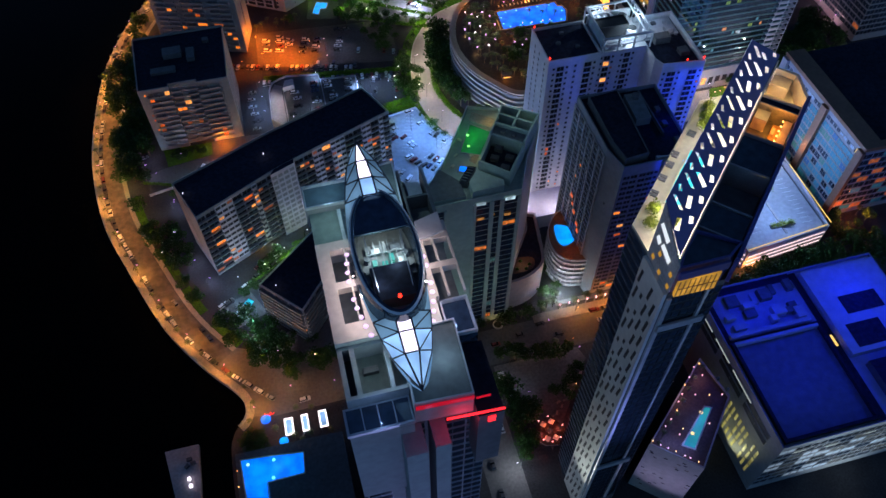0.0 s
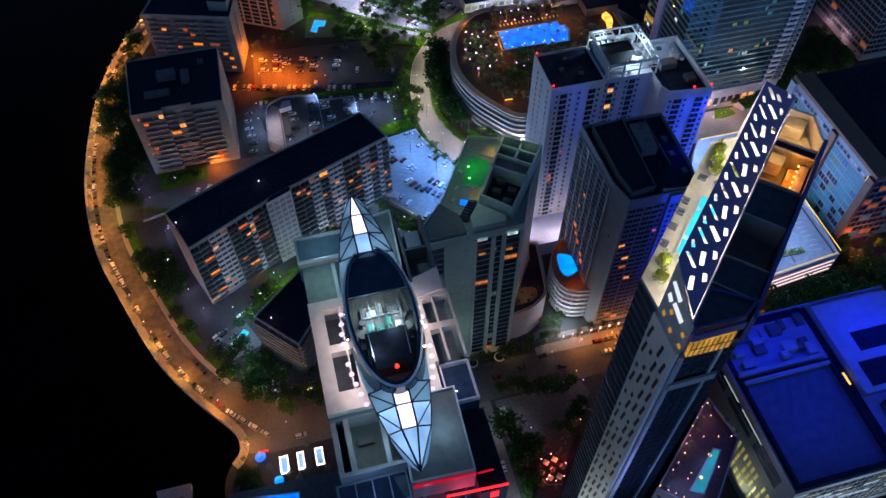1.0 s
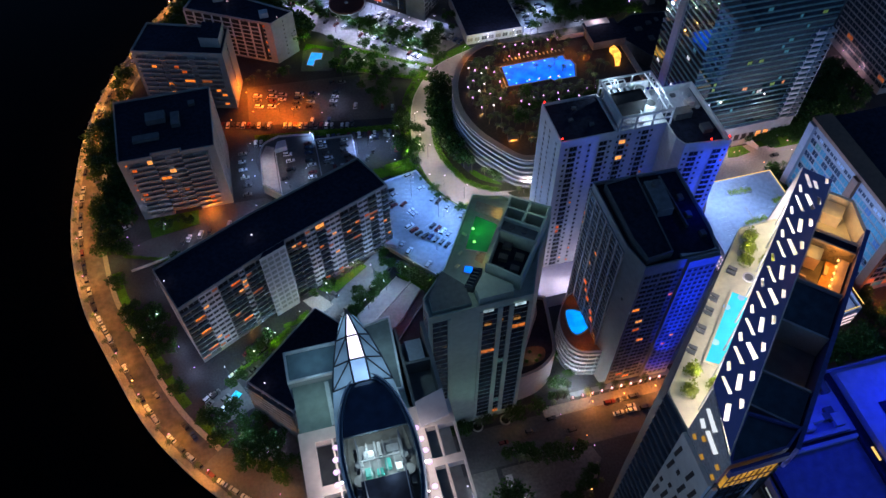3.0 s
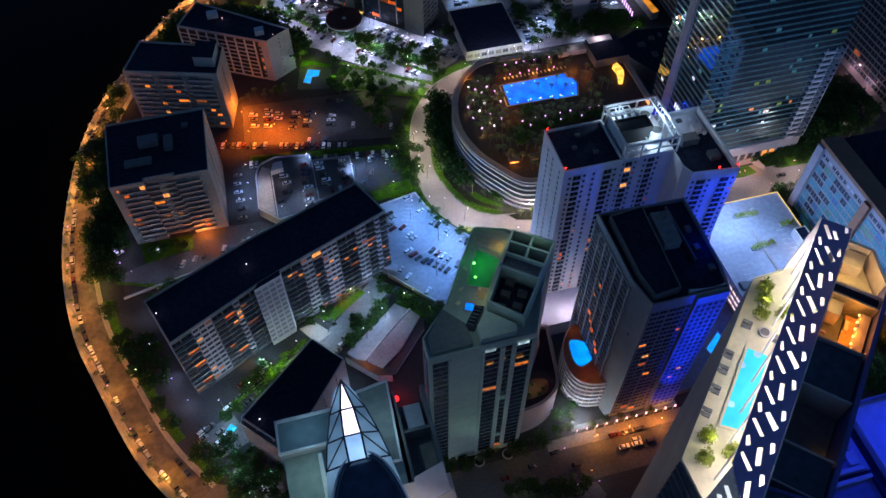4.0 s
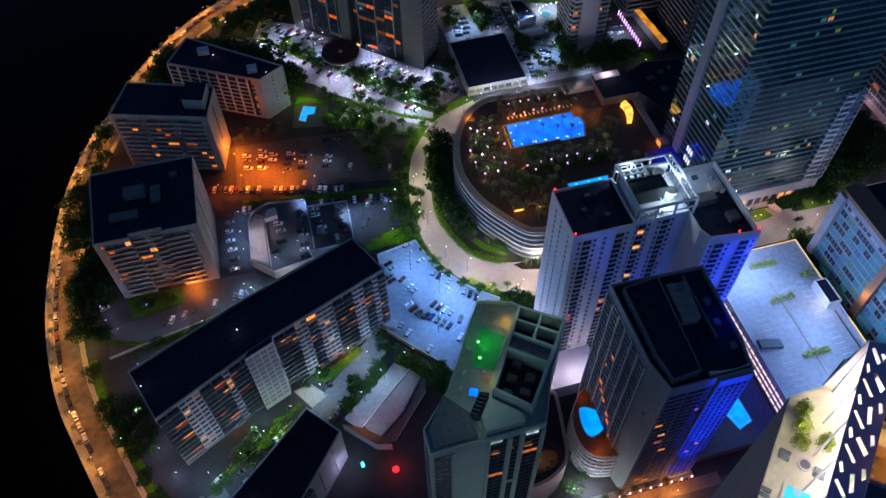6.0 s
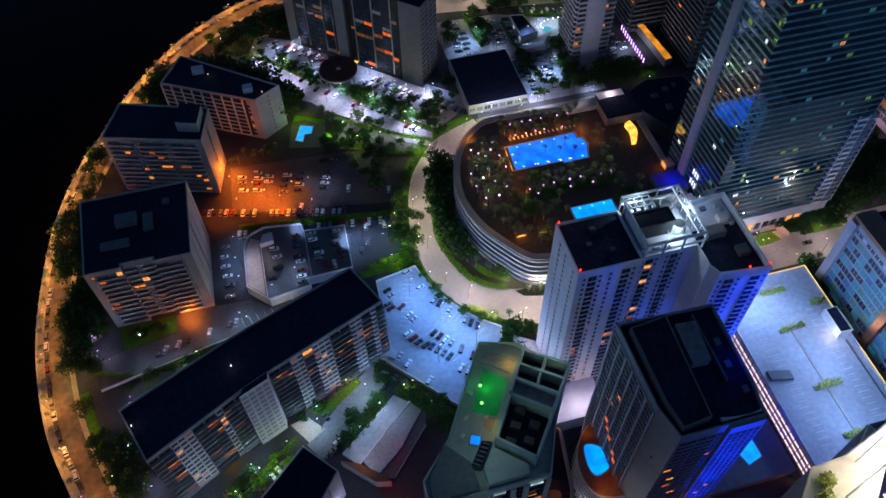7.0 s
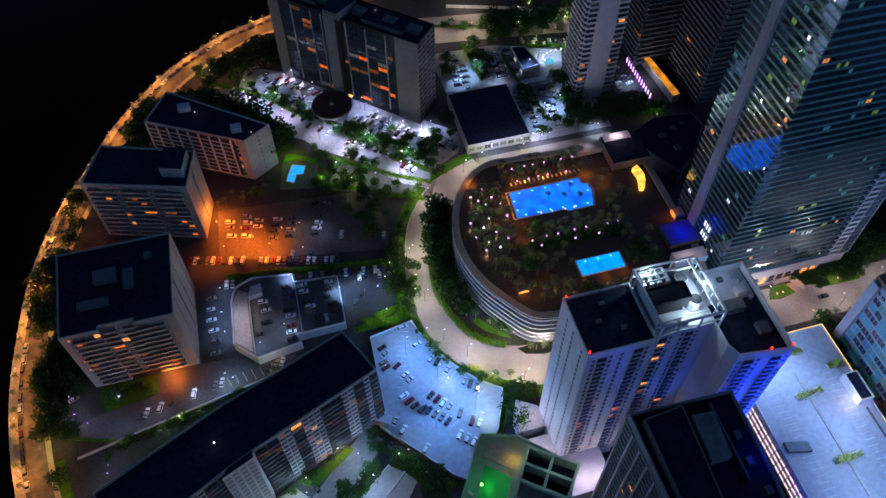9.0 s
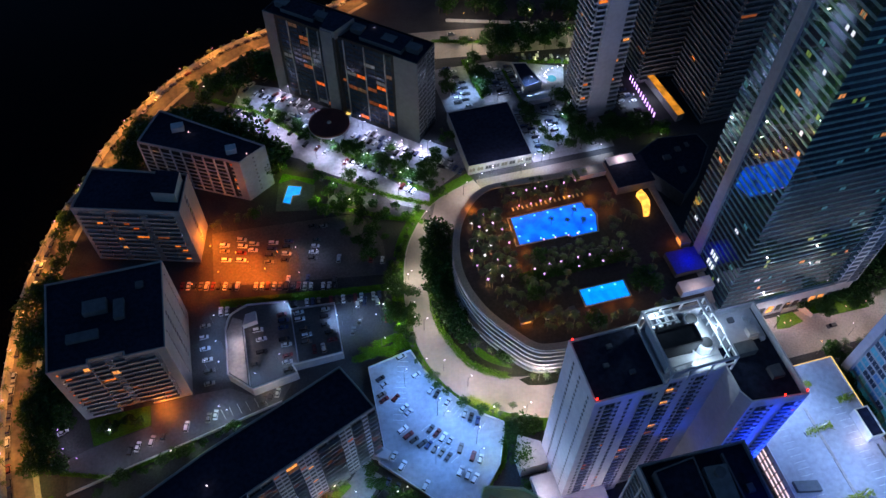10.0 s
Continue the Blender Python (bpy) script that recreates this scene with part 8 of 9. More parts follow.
for a, b, n, rz in (((28, 470), (52, 448), 7, 47), ((62, 428), (84, 408), 8, 47),
                    ((132, 482), (133, 452), 7, 0), ((164, 478), (164, 450), 7, 0), ((174, 426), (174, 408), 5, 0), ((190, 426), (190, 406), 5, 0), ((196, 478), (172, 486), 7, 80), ((221, 446), (224, 416), 8, 5)):
    for k in range(n):
        if CR.random() < 0.8:
            p = Vector(a).lerp(Vector(b), k / (n - 1))
            FARROWS.append((p.x, p.y, rz + CR.uniform(-4, 4)))
def car_mass(spots, label):
    """Rows of far cars, too many to count, joined into a few objects of one colour each."""
    for shade_ in range(4):
        verts, faces, idx, n = [], [], [], 0
        for x, y, rz in spots[shade_::4]:
            for k, mesh in enumerate(CR.choice(CARS)):
                co = np.empty(len(mesh.vertices) * 3)
                mesh.vertices.foreach_get("co", co)
                co = np.c_[co.reshape(-1, 3), np.ones(len(mesh.vertices))] @ np.array(pose(x, y, -0.2, 0, 0, rz)).T
                verts.append(co[:, :3])
                faces += [[i + n for i in p.vertices] for p in mesh.polygons]
                idx += [k] * len(mesh.polygons)
                n += len(co)
        made = bpy.data.meshes.new("parked_cars")
        made.from_pydata(np.concatenate(verts).tolist(), [], faces)
        made.materials.append(M_CARFAR[shade_])
        made.materials.append(M_CARGLASS)
        made.polygons.foreach_set("material_index", idx)
        tagged(new("parked_cars", made), label, "cars", "", "stuff")


M_CARFAR = [material("far_car_" + n, c, 0.3, 0, 0.05, 1.0, 0.0, 0.6) for n, c in (("white", (0.75, 0.75, 0.76)), ("black", (0.02, 0.02, 0.025)), ("silver", (0.5, 0.5, 0.52)), ("blue", (0.04, 0.06, 0.14)))]
for a, b, n, rz in (((152.6, 480), (154.2, 456), 8, 8), ((161.0, 440), (160.6, 408), 10, 0), ((172.6, 440), (172.2, 410), 9, 0), ((129, 486), (128, 456), 9, 0), ((146, 478), (146.6, 458), 6, 0), ((222, 440), (225, 420), 6, 15),
                    ((34, 487), (52, 467), 9, 47), ((76, 444), (100, 419), 12, 47), ((44, 464), (36, 471), 4, 137), ((62, 441), (84, 421), 10, 47), ((66, 446), (88, 425), 10, 47), ((88, 404), (112, 414), 9, -40), ((14, 498), (30, 484), 7, 47), ((24, 478), (44, 457), 9, 47), ((3, 487), (14, 477), 5, 47), ((176, 482), (200, 474), 9, 75)):
    for k in range(n):
        if CR.random() < 0.85:
            p = Vector(a).lerp(Vector(b), k / (n - 1))
            FARROWS.append((p.x + CR.uniform(-0.3, 0.3), p.y + CR.uniform(-0.3, 0.3), rz + CR.uniform(-4, 4)))
car_mass(FARROWS, "rows of parked cars on the lit lots round the far towers")
for x, y, rz in [(215.3, 427.9, 20), (217.6, 423.2, 20), (216.6, 432.7, 20), (219, 438, 20), (140.2, 515.5, -12), (176.4, 498.2, -10), (190.5, 496.4, -10), (240, 487, -9), (150, 506, -10)]:
    car(x, y, 0.05, rz, "on the far street", "distant cars")
for x, y, rz in [(10.5, 244.6, 120), (28.1, 243.8, 30), (23.6, 240.4, 30), (10.2, 229.4, 30), (12.7, 232.7, 30), (15.3, 236, 30), (-33, 219.2, 30), (-30, 215.2, 30), (-27.4, 211.4, 30), (-24.4, 207.4, 30), (-15.2, 224.6, 120), (-11.4, 226.6, 120), (-20.2, 221.8, 120), (-46.9, 207.1, 35), (-49.9, 203.6, 35), (-42.8, 204.8, 35), (41.9, 254.3, 50), (44.8, 251.2, 50), (-38.8, 214.7, 35), (-31.9, 224.3, 35)]:
    car(x, y, 0.03, rz, "parked behind the long apartment slab", "cars behind the slab")
for x, y in [(43.3, 366.7), (58, 362.5), (63.1, 360.4), (68.7, 358.2), (27.1, 359.2), (18.1, 361.1), (39.1, 355.2)]:
    car(x, y, 0.03, 75 + CR.uniform(-4, 4), "parked on the dark end of the asphalt lot", "cars on the asphalt lot")
for x, y in [(46.8, 339.5), (50.2, 339.8), (42, 325.5), (56, 338.6), (46, 330), (58, 328)]:
    car(x, y, 0.03, 80 + CR.uniform(-10, 10), "parked behind the garage", "cars by the garage")
for x, y, rz in [(34.3, 389.6, 0), (39.5, 388, 0), (-50, 206.5, 35), (-46.9, 208, 35), (-57, 190.8, 115), (20.7, 237.5, 30), (37.2, 251.6, 45), (7.9, 227, 30), (-13.8, 224.3, 120), (-22.4, 228.4, 30), (-43, 200.8, 35), (-40.5, 203.2, 35), (-27, 222, 30), (-24, 224, 30), (-18, 219.5, 120), (-9.2, 228.3, 120), (28.8, 244.7, 35)]:
    car(x, y, 0.06, rz, "parked beside a planted strip", "cars behind the slab")
for x, y, rz in [(50.5, 80, 90), (47, 104, 90), (54, 66, 90), (47, 92, 90), (114, 156.3, 0), (119.6, 156.2, 0), (125.7, 155.9, 0), (64, 156, 0), (76, 158, 0), (86, 161, 5), (55, 118, 90), (46, 124, 90), (92, 154, 180), (120, 158, 0), (134, 152, 180), (150, 158, 0), (112, 161.8, 0), (117.5, 161.8, 0), (123, 161.8, 0), (190, 154, 0), (160, 268, 0), (250, 272, 180), (300, 270, 0)]:
    car(x, y, 0.05, rz, "on the street", "cars on the streets")

# ---- waterfront corner: pool deck, cabanas, pier ----
fd = thing("waterfront_deck", -32, 117, 0, "dark waterfront terrace with an angled pool", "deck")
slab("deck", fd, [(-50.5, 60), (-8, 60), (-8, 131), (-22, 131.5), (-50.5, 132)], 0, 5.8, M_DARK, material("dark_teal_tiles", (0.05, 0.07, 0.08), 0.5, 0, 0.3, 0.8, 0.1))
pool("swimming_pool", [(-48.7, 129), (-38.9, 128.1), (-24.3, 126.2), (-25, 117.5), (-39.1, 117.3), (-39.2, 104), (-47.5, 104)], 5.85, M_POOLD, "angled bright blue pool on the waterfront terrace", 0.2)
for x, y in ((-46, 126.5), (-36, 126), (-37, 118.8), (-46, 110)):
    drum("pool_lamp", fd, x, y, 5.97, 0.7, 0.6, 0.06, glow("pool_lamp", (0.35, 0.8, 1.0), 1.2) if x == -46 and y > 120 else bpy.data.materials["pool_lamp"], 14)
for x0, x1 in ((-30.3, -26.8), (-23.4, -20.6), (-16.3, -13.0)):
    cb = thing("cabana", (x0 + x1) / 2, 139.5, 0, "small cabana with a glowing white roof", "cabana", "glowing cabanas")
    slab("roof_panel", cb, rect(x0, 135.8, x1, 143.2), 3.0, 3.2, M_STEEL, M_SKYLIT[1])
    parapet(cb, rect(x0, 135.8, x1, 143.2), 3.2, 0.25, glow("white_edge_light", (1.0, 0.9, 0.95), 2.0) if x0 < -30 else bpy.data.materials["white_edge_light"], 0.5)
    for px, py in ((x0 + 0.2, 136), (x1 - 0.2, 136), (x0 + 0.2, 143), (x1 - 0.2, 143)):
        drum("post", cb, px, py, 0, 0.1, 0.1, 3.0, M_STEEL, 8)
um = thing("parasol", -31.5, 134.2, 0, "round blue-lit parasol on the terrace", "parasol")
drum("canopy", um, -31.5, 134.2, 2.2, 1.9, 0.1, 0.7, M_POOLC, 18)
drum("pole", um, -31.5, 134.2, 0, 0.05, 0.05, 2.3, M_STEEL, 8)
um = thing("parasol", -37.5, 145.5, 0, "flat blue-lit parasol by the turning circle", "parasol")
drum("canopy", um, -37.5, 145.5, 2.2, 2.1, 0.1, 0.7, M_POOLB, 18)
drum("pole", um, -37.5, 145.5, 0, 0.05, 0.05, 2.3, M_STEEL, 8)
sg = thing("red_neon_sign", -36.2, 147.5, 0, "red glowing neon sign by the turning circle", "sign")
for k in range(4):
    bar("tube", sg, (-38.5 + 1.2 * k, 147 + 0.6 * (k % 2), 1.2), (-37.6 + 1.2 * k, 148.4 - 0.5 * (k % 2), 1.6), M_REDLED, 0.3)
bar("post", sg, (-36.4, 147.6, 0.05), (-36.4, 147.6, 1.4), M_METAL, 0.2)
pier = thing("pier", -71, 132, -1.6, "small pale concrete pier with dark machinery in the bay", "pier")
slab("deck", pier, [(-78.4, 142.3), (-65.2, 142.3), (-65.5, 118), (-74.5, 118)], -1.7, 1.0, M_CONC)
for k, (x, y) in enumerate(((-69, 136.5), (-67.5, 134.5), (-70, 133.8))):
    box("machine", pier, x, y, 1.0, 2.0, 1.4, 1.2, M_DARK, 20 * k)
for x, y in ((-69.5, 128.5), (-69, 125.5)):
    box("lamp_box", pier, x, y, 1.0, 1.0, 1.2, 1.0, M_LAMPW)

# ---- low ramps behind the slab ----
rp = thing("parking_ramp", 40, 232, 0, "low pale concrete parking ramps beside the green tower", "ramp")
slab("ramp", rp, [(14.2, 226.6), (19.6, 220.5), (45.2, 241.8), (40, 246.2)], 0, 1.2, M_DECK)
slab("ramp", rp, [(21.3, 221.6), (25.6, 214.2), (38, 223.4), (49.2, 236.8), (45.8, 241.2)], 0, 1.6, M_CONC)
slab("lower_ramp", rp, [(26, 213.8), (32.2, 211.8), (49.4, 230), (50.8, 236), (49.6, 236.6), (38.3, 223)], 0, 0.7, M_ROAD)
bar("centre_wall", rp, (19.9, 220.6, 1.7), (45.6, 241.9, 1.7), M_WHITE, 0.55)
bar("ramp_rail", rp, (14.3, 226.8, 1.5), (40, 246.4, 1.5), M_WHITE, 0.3)
bar("ramp_rail", rp, (32.3, 211.8, 1.1), (49.5, 230, 1.1), M_GREY, 0.4)
bar("centre_wall", rp, (25.7, 214.1, 1.8), (38.1, 223.3, 1.8), M_GREY, 0.4)
cy = thing("entrance_court", 16, 214, 0, "brown roofed entrance court with a lit corner", "court")
slab("roof", cy, [(13, 222.5), (24.5, 210.5), (30.5, 209), (27, 213.5), (20.5, 219)], 0, 5.5, M_GREY, M_BROWN)
drum("blue_lamp", cy, 17.5, 205.5, 0, 0.7, 0.6, 3.0, glow("cyan_lamp", (0.1, 0.8, 1.0), 2.0), 14)
light(18, 207.5, 5, (0.3, 0.8, 1.0), 250, 0.3)
light(21, 217, 8, AMBER, 220, 0.3)
# unseen lights added to brighten the ramps and the small block's wall
light(33, 238, 7.5, (0.6, 0.74, 1.0), 1300, 0.2)
light(22, 224, 6, (0.75, 0.72, 1.0), 500, 0.2)
light(11, 205, 7, (0.55, 0.58, 1.0), 1100, 0.2)

# ---- roof lamps and beacons ----
for x, y, z, lab in ((104.6, 229.6, 89.7, "white tower"), (104.8, 250.4, 89.7, "white tower"), (167.2, 216.8, 87.5, "white tower"), (160, 217.2, 87.5, "white tower"), (66, 476, 53, "twin tower"), (88, 448, 53, "twin tower")):
    b = thing("red_beacon", x, y, z, "red aircraft warning lamp on the " + lab, "beacon", "roof beacons")
    drum("post", b, x, y, z, 0.08, 0.08, 0.9, M_METAL, 8)
    drum("lens", b, x, y, z + 0.9, 0.34, 0.26, 0.6, M_RED, 12)
    light(x, y, z + 2.2, (1.0, 0.03, 0.02), 60, 0.3)

# ---- beyond the dark hall: gatehouse, garden wall, plunge pool and its lamps ----
blk, pc = building("gatehouse", [(165.6, 475.6), (165.8, 453.4), (177.2, 455.8), (173.8, 473.6)][::-1], 4.6, M_WHITE, M_ROOF, "low white gatehouse with a dark flat roof", "gatehouse", 0.5)
front(pc, (165.6, 475.6), (165.8, 453.4), 0.6, 3.6, 1, [("w", 3)] * 6, 0.3, lits=[M_LITW])
slab("porch", blk, [(163.2, 443.6), (178.4, 443.8), (178.2, 447.2), (163.4, 447.0)], 0.04, 3.4, M_WHITE)
pc.close()
for a, b in (((140.5, 528.7), (189.6, 512.4)), ((195.1, 510.9), (213.3, 504.5)), ((219, 502), (262, 489))):
    ground_piece("garden_wall", ribbon([a, b], -0.3, 0.3), 0.0, 2.0, M_WHITE, "long white garden wall beyond the far street", "wall")
for k in range(7):
    x, y = 191.4 + 0.75 * k, 506.4 - 0.25 * k
    ground_piece("crosswalk_stripe", ribbon([(x - 1.4, y - 5), (x + 1.4, y + 4)], -0.2, 0.2), 0.045, 0.06, M_PAINT, "painted stripe of a street crossing", "road marking")
pool("plunge_pool", disc(185.5, 461.5, 3.4, 24), 0.16, glow("dim_teal_water", (0.02, 0.40, 0.42), 0.16, 0.3, 0.3), "small round teal plunge pool on the pale court", 0.2)
for k in range(11):
    a = radians(200 - 17 * k)
    x, y = 193 + 11.5 * math.cos(a), 462.5 + 5.5 * math.sin(a)
    lp = thing("court_lamp", x, y, 0.05, "short post with a white globe round the pale court", "lamp", "globe lamps of the far court")
    drum("post", lp, x, y, 0.05, 0.06, 0.05, 2.4, M_METAL, 6)
    drum("globe", lp, x, y, 2.45, 0.36, 0.28, 0.5, M_LAMPW, 10)
light(192, 462, 5, (0.7, 0.85, 1.0), 900, 0.2)

# ---- shore posts ----
for x, y, rz in along(offset(QUAY, 0.05), 7.0, 2):
    ps = thing("mooring_post", x, y, 0.75, "short pale post on the sea wall", "post", "sea wall posts", "", rz)
    drum("shaft", ps, x, y, 0.75, 0.22, 0.18, 1.3, M_CONC, 10)
    drum("cap", ps, x, y, 2.05, 0.26, 0.1, 0.22, M_CONC, 10)

# ---- small pool by the third block ----
pool("swimming_pool", [(22, 408.8), (24.5, 415), (26.5, 419.6), (33.5, 416.9), (31.5, 411.5), (28, 411.8), (26, 406.5)], 0.16, M_POOLC, "small bent blue pool on the lawn", 0.15)
fire = thing("fire_feature", 186, 344, 22, "curved orange-glowing light wall on the podium", "light wall")
slab("glow_wall", fire, smooth([(187.5, 351.5), (188.6, 347), (188, 342.5), (185.2, 337)], 4) + smooth([(183, 337.5), (184.6, 342), (185.2, 346), (184.6, 350)], 4), 22, 24.5, glow("orange_wall", (1.0, 0.42, 0.06), 1.6, 0.4, 0.4))
for x, y, sx, sy in ((112, 297.5, 9, 4), (122.5, 297, 8, 5), (132, 297.5, 5, 3)):
    cbn = thing("terrace_lounge", x, y, 22, "orange-lit lounge with low walls on the podium terrace", "lounge", "terrace lounges")
    box("roof", cbn, x, y, 25, sx * 0.6, sy * 0.7, 0.3, M_DARK)
    for dx in (-1, 1):
        for dy in (-1, 1):
            box("post", cbn, x + dx * sx * 0.27, y + dy * sy * 0.3, 22, 0.2, 0.2, 3, M_TIMBER)
    box("bench", cbn, x, y, 22, sx * 0.5, 0.8, 0.5, M_CREAM)
for k in range(16):
    x, y = 126 + 2.3 * k, 357.2 + 0.02 * k
    lo = thing("sun_lounger", x, y, 22, "pale sun lounger beside the large pool", "lounger", "loungers by the pool", "", 90)
    box("frame", lo, x, y, 22, 0.75, 1.9, 0.3, M_TIMBER)
    box("mattress", lo, x, y, 22.3, 0.7, 1.8, 0.12, M_CREAM)
# plaza lamps and furniture
for k in range(14):
    x, y = 76 + 1.35 * k * 1.2 + CR.uniform(-1, 1), 117 + 1.5 * k + CR.uniform(-2, 2)
    tb = thing("plaza_seat", x, y, 0.1, "pale stone seat on the plaza", "bench", "plaza seats", "", CR.uniform(0, 90))
    box("block", tb, x, y, 0.1, 1.8, 0.8, 0.5, M_WARMP, CR.uniform(0, 90))
rc = thing("cafe_terrace", 73, 112, 0, "red-lit cafe terrace of timber boards at the tower's foot", "terrace")
slab("deck", rc, [(66, 111), (70, 106.5), (75, 105.5), (80, 111.5), (76, 118.5), (70, 117)], 0.1, 0.7, M_WALL, M_TIMBER)
for k, (x, y) in enumerate(((68.5, 111), (71, 108.4), (74.6, 108), (77.2, 111.4), (75, 115), (71.4, 114.6), (73, 111.4))):
    pr = thing("cafe_parasol", x, y, 0.7, "small square parasol over a cafe table, lit red", "parasol", "cafe parasols")
    drum("pole", pr, x, y, 0.7, 0.05, 0.05, 2.2, M_METAL, 6)
    drum("canopy", pr, x, y, 2.6, 1.5, 0.1, 0.7, M_CREAM if k % 3 else M_DARK, 4)
    drum("table", pr, x, y, 0.7, 0.5, 0.5, 0.75, M_WALL, 10)
for x, y in ((67, 112.6), (70, 116.4), (78.8, 112.4), (76.4, 107.6), (72.6, 106.6), (69.4, 108.2), (74.4, 117.4)):
    lp = thing("cafe_lamp", x, y, 0.7, "pink globe lamp on a post at the cafe terrace", "lamp", "cafe lamps")
    drum("post", lp, x, y, 0.7, 0.05, 0.05, 2.0, M_METAL, 6)
    drum("globe", lp, x, y, 2.7, 0.28, 0.2, 0.4, M_ARCL, 10)
light(71, 111, 5.0, (1.0, 0.14, 0.08), 900, 0.2)
light(75.6, 113, 5.0, (1.0, 0.12, 0.07), 900, 0.2)
# round planters on the southern pavement
for x, y in ((55.9, 165.5), (67.9, 165.5)):
    rp_ = thing("ring_planter", x, y, 0.0, "round pale concrete ring planter with a dark palm", "planter", "ring planters")
    bm = bmesh.new()
    rings = [[bm.verts.new((r * math.cos(a * 0.2618), r * math.sin(a * 0.2618), z)) for a in range(24)] for r, z in ((2.3, 0), (2.3, 0.6), (1.8, 0.6), (1.8, 0.1))]
    for a, b in zip(rings, rings[1:]):
        for k in range(24):
            bm.faces.new((a[k], a[(k + 1) % 24], b[(k + 1) % 24], b[k]))
    part("ring", finish(bm, "ring", M_CONC), rp_, pose(x, y, 0))
    drum("soil", rp_, x, y, 0, 1.8, 1.8, 0.35, M_SOIL, 24)
    part("palm_trunk", PALMS[0][0], rp_, pose(x, y, 0.3))
    part("palm_crown", PALMS[0][1], rp_, pose(x, y, 0.3))
# lit arcade at the foot of the dark tower
ar = thing("street_arcade", 118, 165.6, 0, "row of bright lamps along the tower's street front", "arcade")
box("canopy", ar, 118, 167.4, 3.6, 46, 2.4, 0.3, M_WALL)
for k in range(11):
    drum("lamp", ar, 97 + 4.3 * k, 166.0, 3.9, 0.34, 0.3, 1.1, M_ARCL, 12)
    box("column", ar, 97 + 4.3 * k, 166.6, 0, 0.4, 0.4, 3.6, M_WALL)
# lines of the raised lot and crosswalk strips
for a, b in (((60, 304), (52, 278)), ((62, 272), (70, 256)), ((70, 284), (84, 266))):
    for k in range(12):
        p = Vector(a).lerp(Vector(b), k / 11)
        d = Vector(b) - Vector(a)
        rz = math.degrees(math.atan2(d.y, d.x)) + 90
        box("bay_line", lot, p.x, p.y, 2.0, 4.6, 0.14, 0.012, M_PAINT, rz, bevel=0)

# ---- lamps ----
def street_lamp(x, y, rz, colour, watts, head, label, h=7.0, group="street lamps", z=0.0, cone=0):
    """A tapered pole with an arm and a glowing head, and its light."""
    t = thing("street_lamp", x, y, z, label, "street lamp", group, "", rz)
    c, s = math.cos(radians(rz)), math.sin(radians(rz))
    drum("pole", t, x, y, z, 0.13, 0.08, h, M_METAL, 8)
    arm = bar("arm", t, (x, y, z + h), (x + 1.6 * c, y + 1.6 * s, z + h + 0.25), M_METAL, 0.1)
    box("head", arm, x + 1.7 * c, y + 1.7 * s, z + h + 0.12, 0.6, 0.3, 0.15, head, rz)
    if cone:
        flood((x + 1.7 * c, y + 1.7 * s, z + h - 0.15), (x + 1.75 * c, y + 1.7 * s, z), colour, watts, cone, 0.15)
    else:
        light(x + 1.7 * c, y + 1.7 * s, z + h - 0.15, colour, watts, 0.35)


for i, (x, y, rz) in enumerate(along(offset(QUAY, 2.6), 24, 8)):
    street_lamp(x, y, rz - 90, SODIUM, 5000 if y < 260 else 6200 if y < 330 else 8600, M_LAMPV, "street lamp with a pinkish head on the promenade", group="promenade lamps")
for x, y in ((58, 292), (68, 276), (62, 256), (80, 260)):
    street_lamp(x, y, 40, (0.13, 0.36, 1.0), 11500, M_LAMPW, "tall lamp with a cold white head on the raised lot", 13, "lot lamps", 2.0)
for x, y, w in ((38.2, 330, 2600), (-14.5, 331, 2200), (0, 311, 350), (17, 343, 900), (-16, 300, 1500), (55, 326, 900)):
    street_lamp(x, y, 180, (0.28, 0.48, 1.0), w * 2.9, M_LAMPW, "lamp with a white head by the parking garage", 9, "garage lamps", cone=140)
for x, y, w in ((-3, 379, 15000), (-24, 366, 3000), (9, 366, 12000), (-12, 370, 13000), (2, 372, 11000), (-14, 386, 9000), (16, 374, 5000)):
    street_lamp(x, y, -90, (1.0, 0.17, 0.006), w, M_LAMPS, "orange floodlamp on the asphalt lot", 8, "lot lamps", cone=150)
for x, y, w in ((70.5, 343, 2600), (73, 318, 2400), (84, 286, 2400), (104, 268, 2600), (88, 377, 2600), (112, 390, 2200), (114, 281, 2600)):
    street_lamp(x, y, 20, (1.0, 0.76, 0.70), w * 1.6, M_LAMPW, "warm lamp beside the curved drive", 8.5, "drive lamps")
for x, y, w in ((52, 438, 3600), (68, 424, 3600), (86, 408, 3600), (102, 424, 3000), (40, 462, 3200), (22, 486, 2600), (70, 452, 3000), (82, 432, 2200), (20, 470, 2400), (84, 398, 2600)):
    street_lamp(x, y, -45, (0.42, 0.54, 1.0), w * 2.6, M_LAMPW, "lamp with a white head on the tower car park", 9, "tower lot lamps", cone=128)
for x, y, w in ((140, 466, 4200), (170, 458, 3600), (128, 460, 2600), (176, 425, 3000), (190, 470, 2400), (158, 412, 2600)):
    street_lamp(x, y, -60, (0.34, 0.56, 1.0), w * 2.6, M_LAMPW, "lamp with a white head on the far car park", 9, "far lot lamps", cone=124)
for x, y in ((130, 400.2), (146, 400.2), (162, 400.4), (180, 378)):
    street_lamp(x, y, -90, (0.62, 0.62, 1.0), 3600, M_LAMPW, "lamp with a white head on the northern street", 8, "northern street lamps")
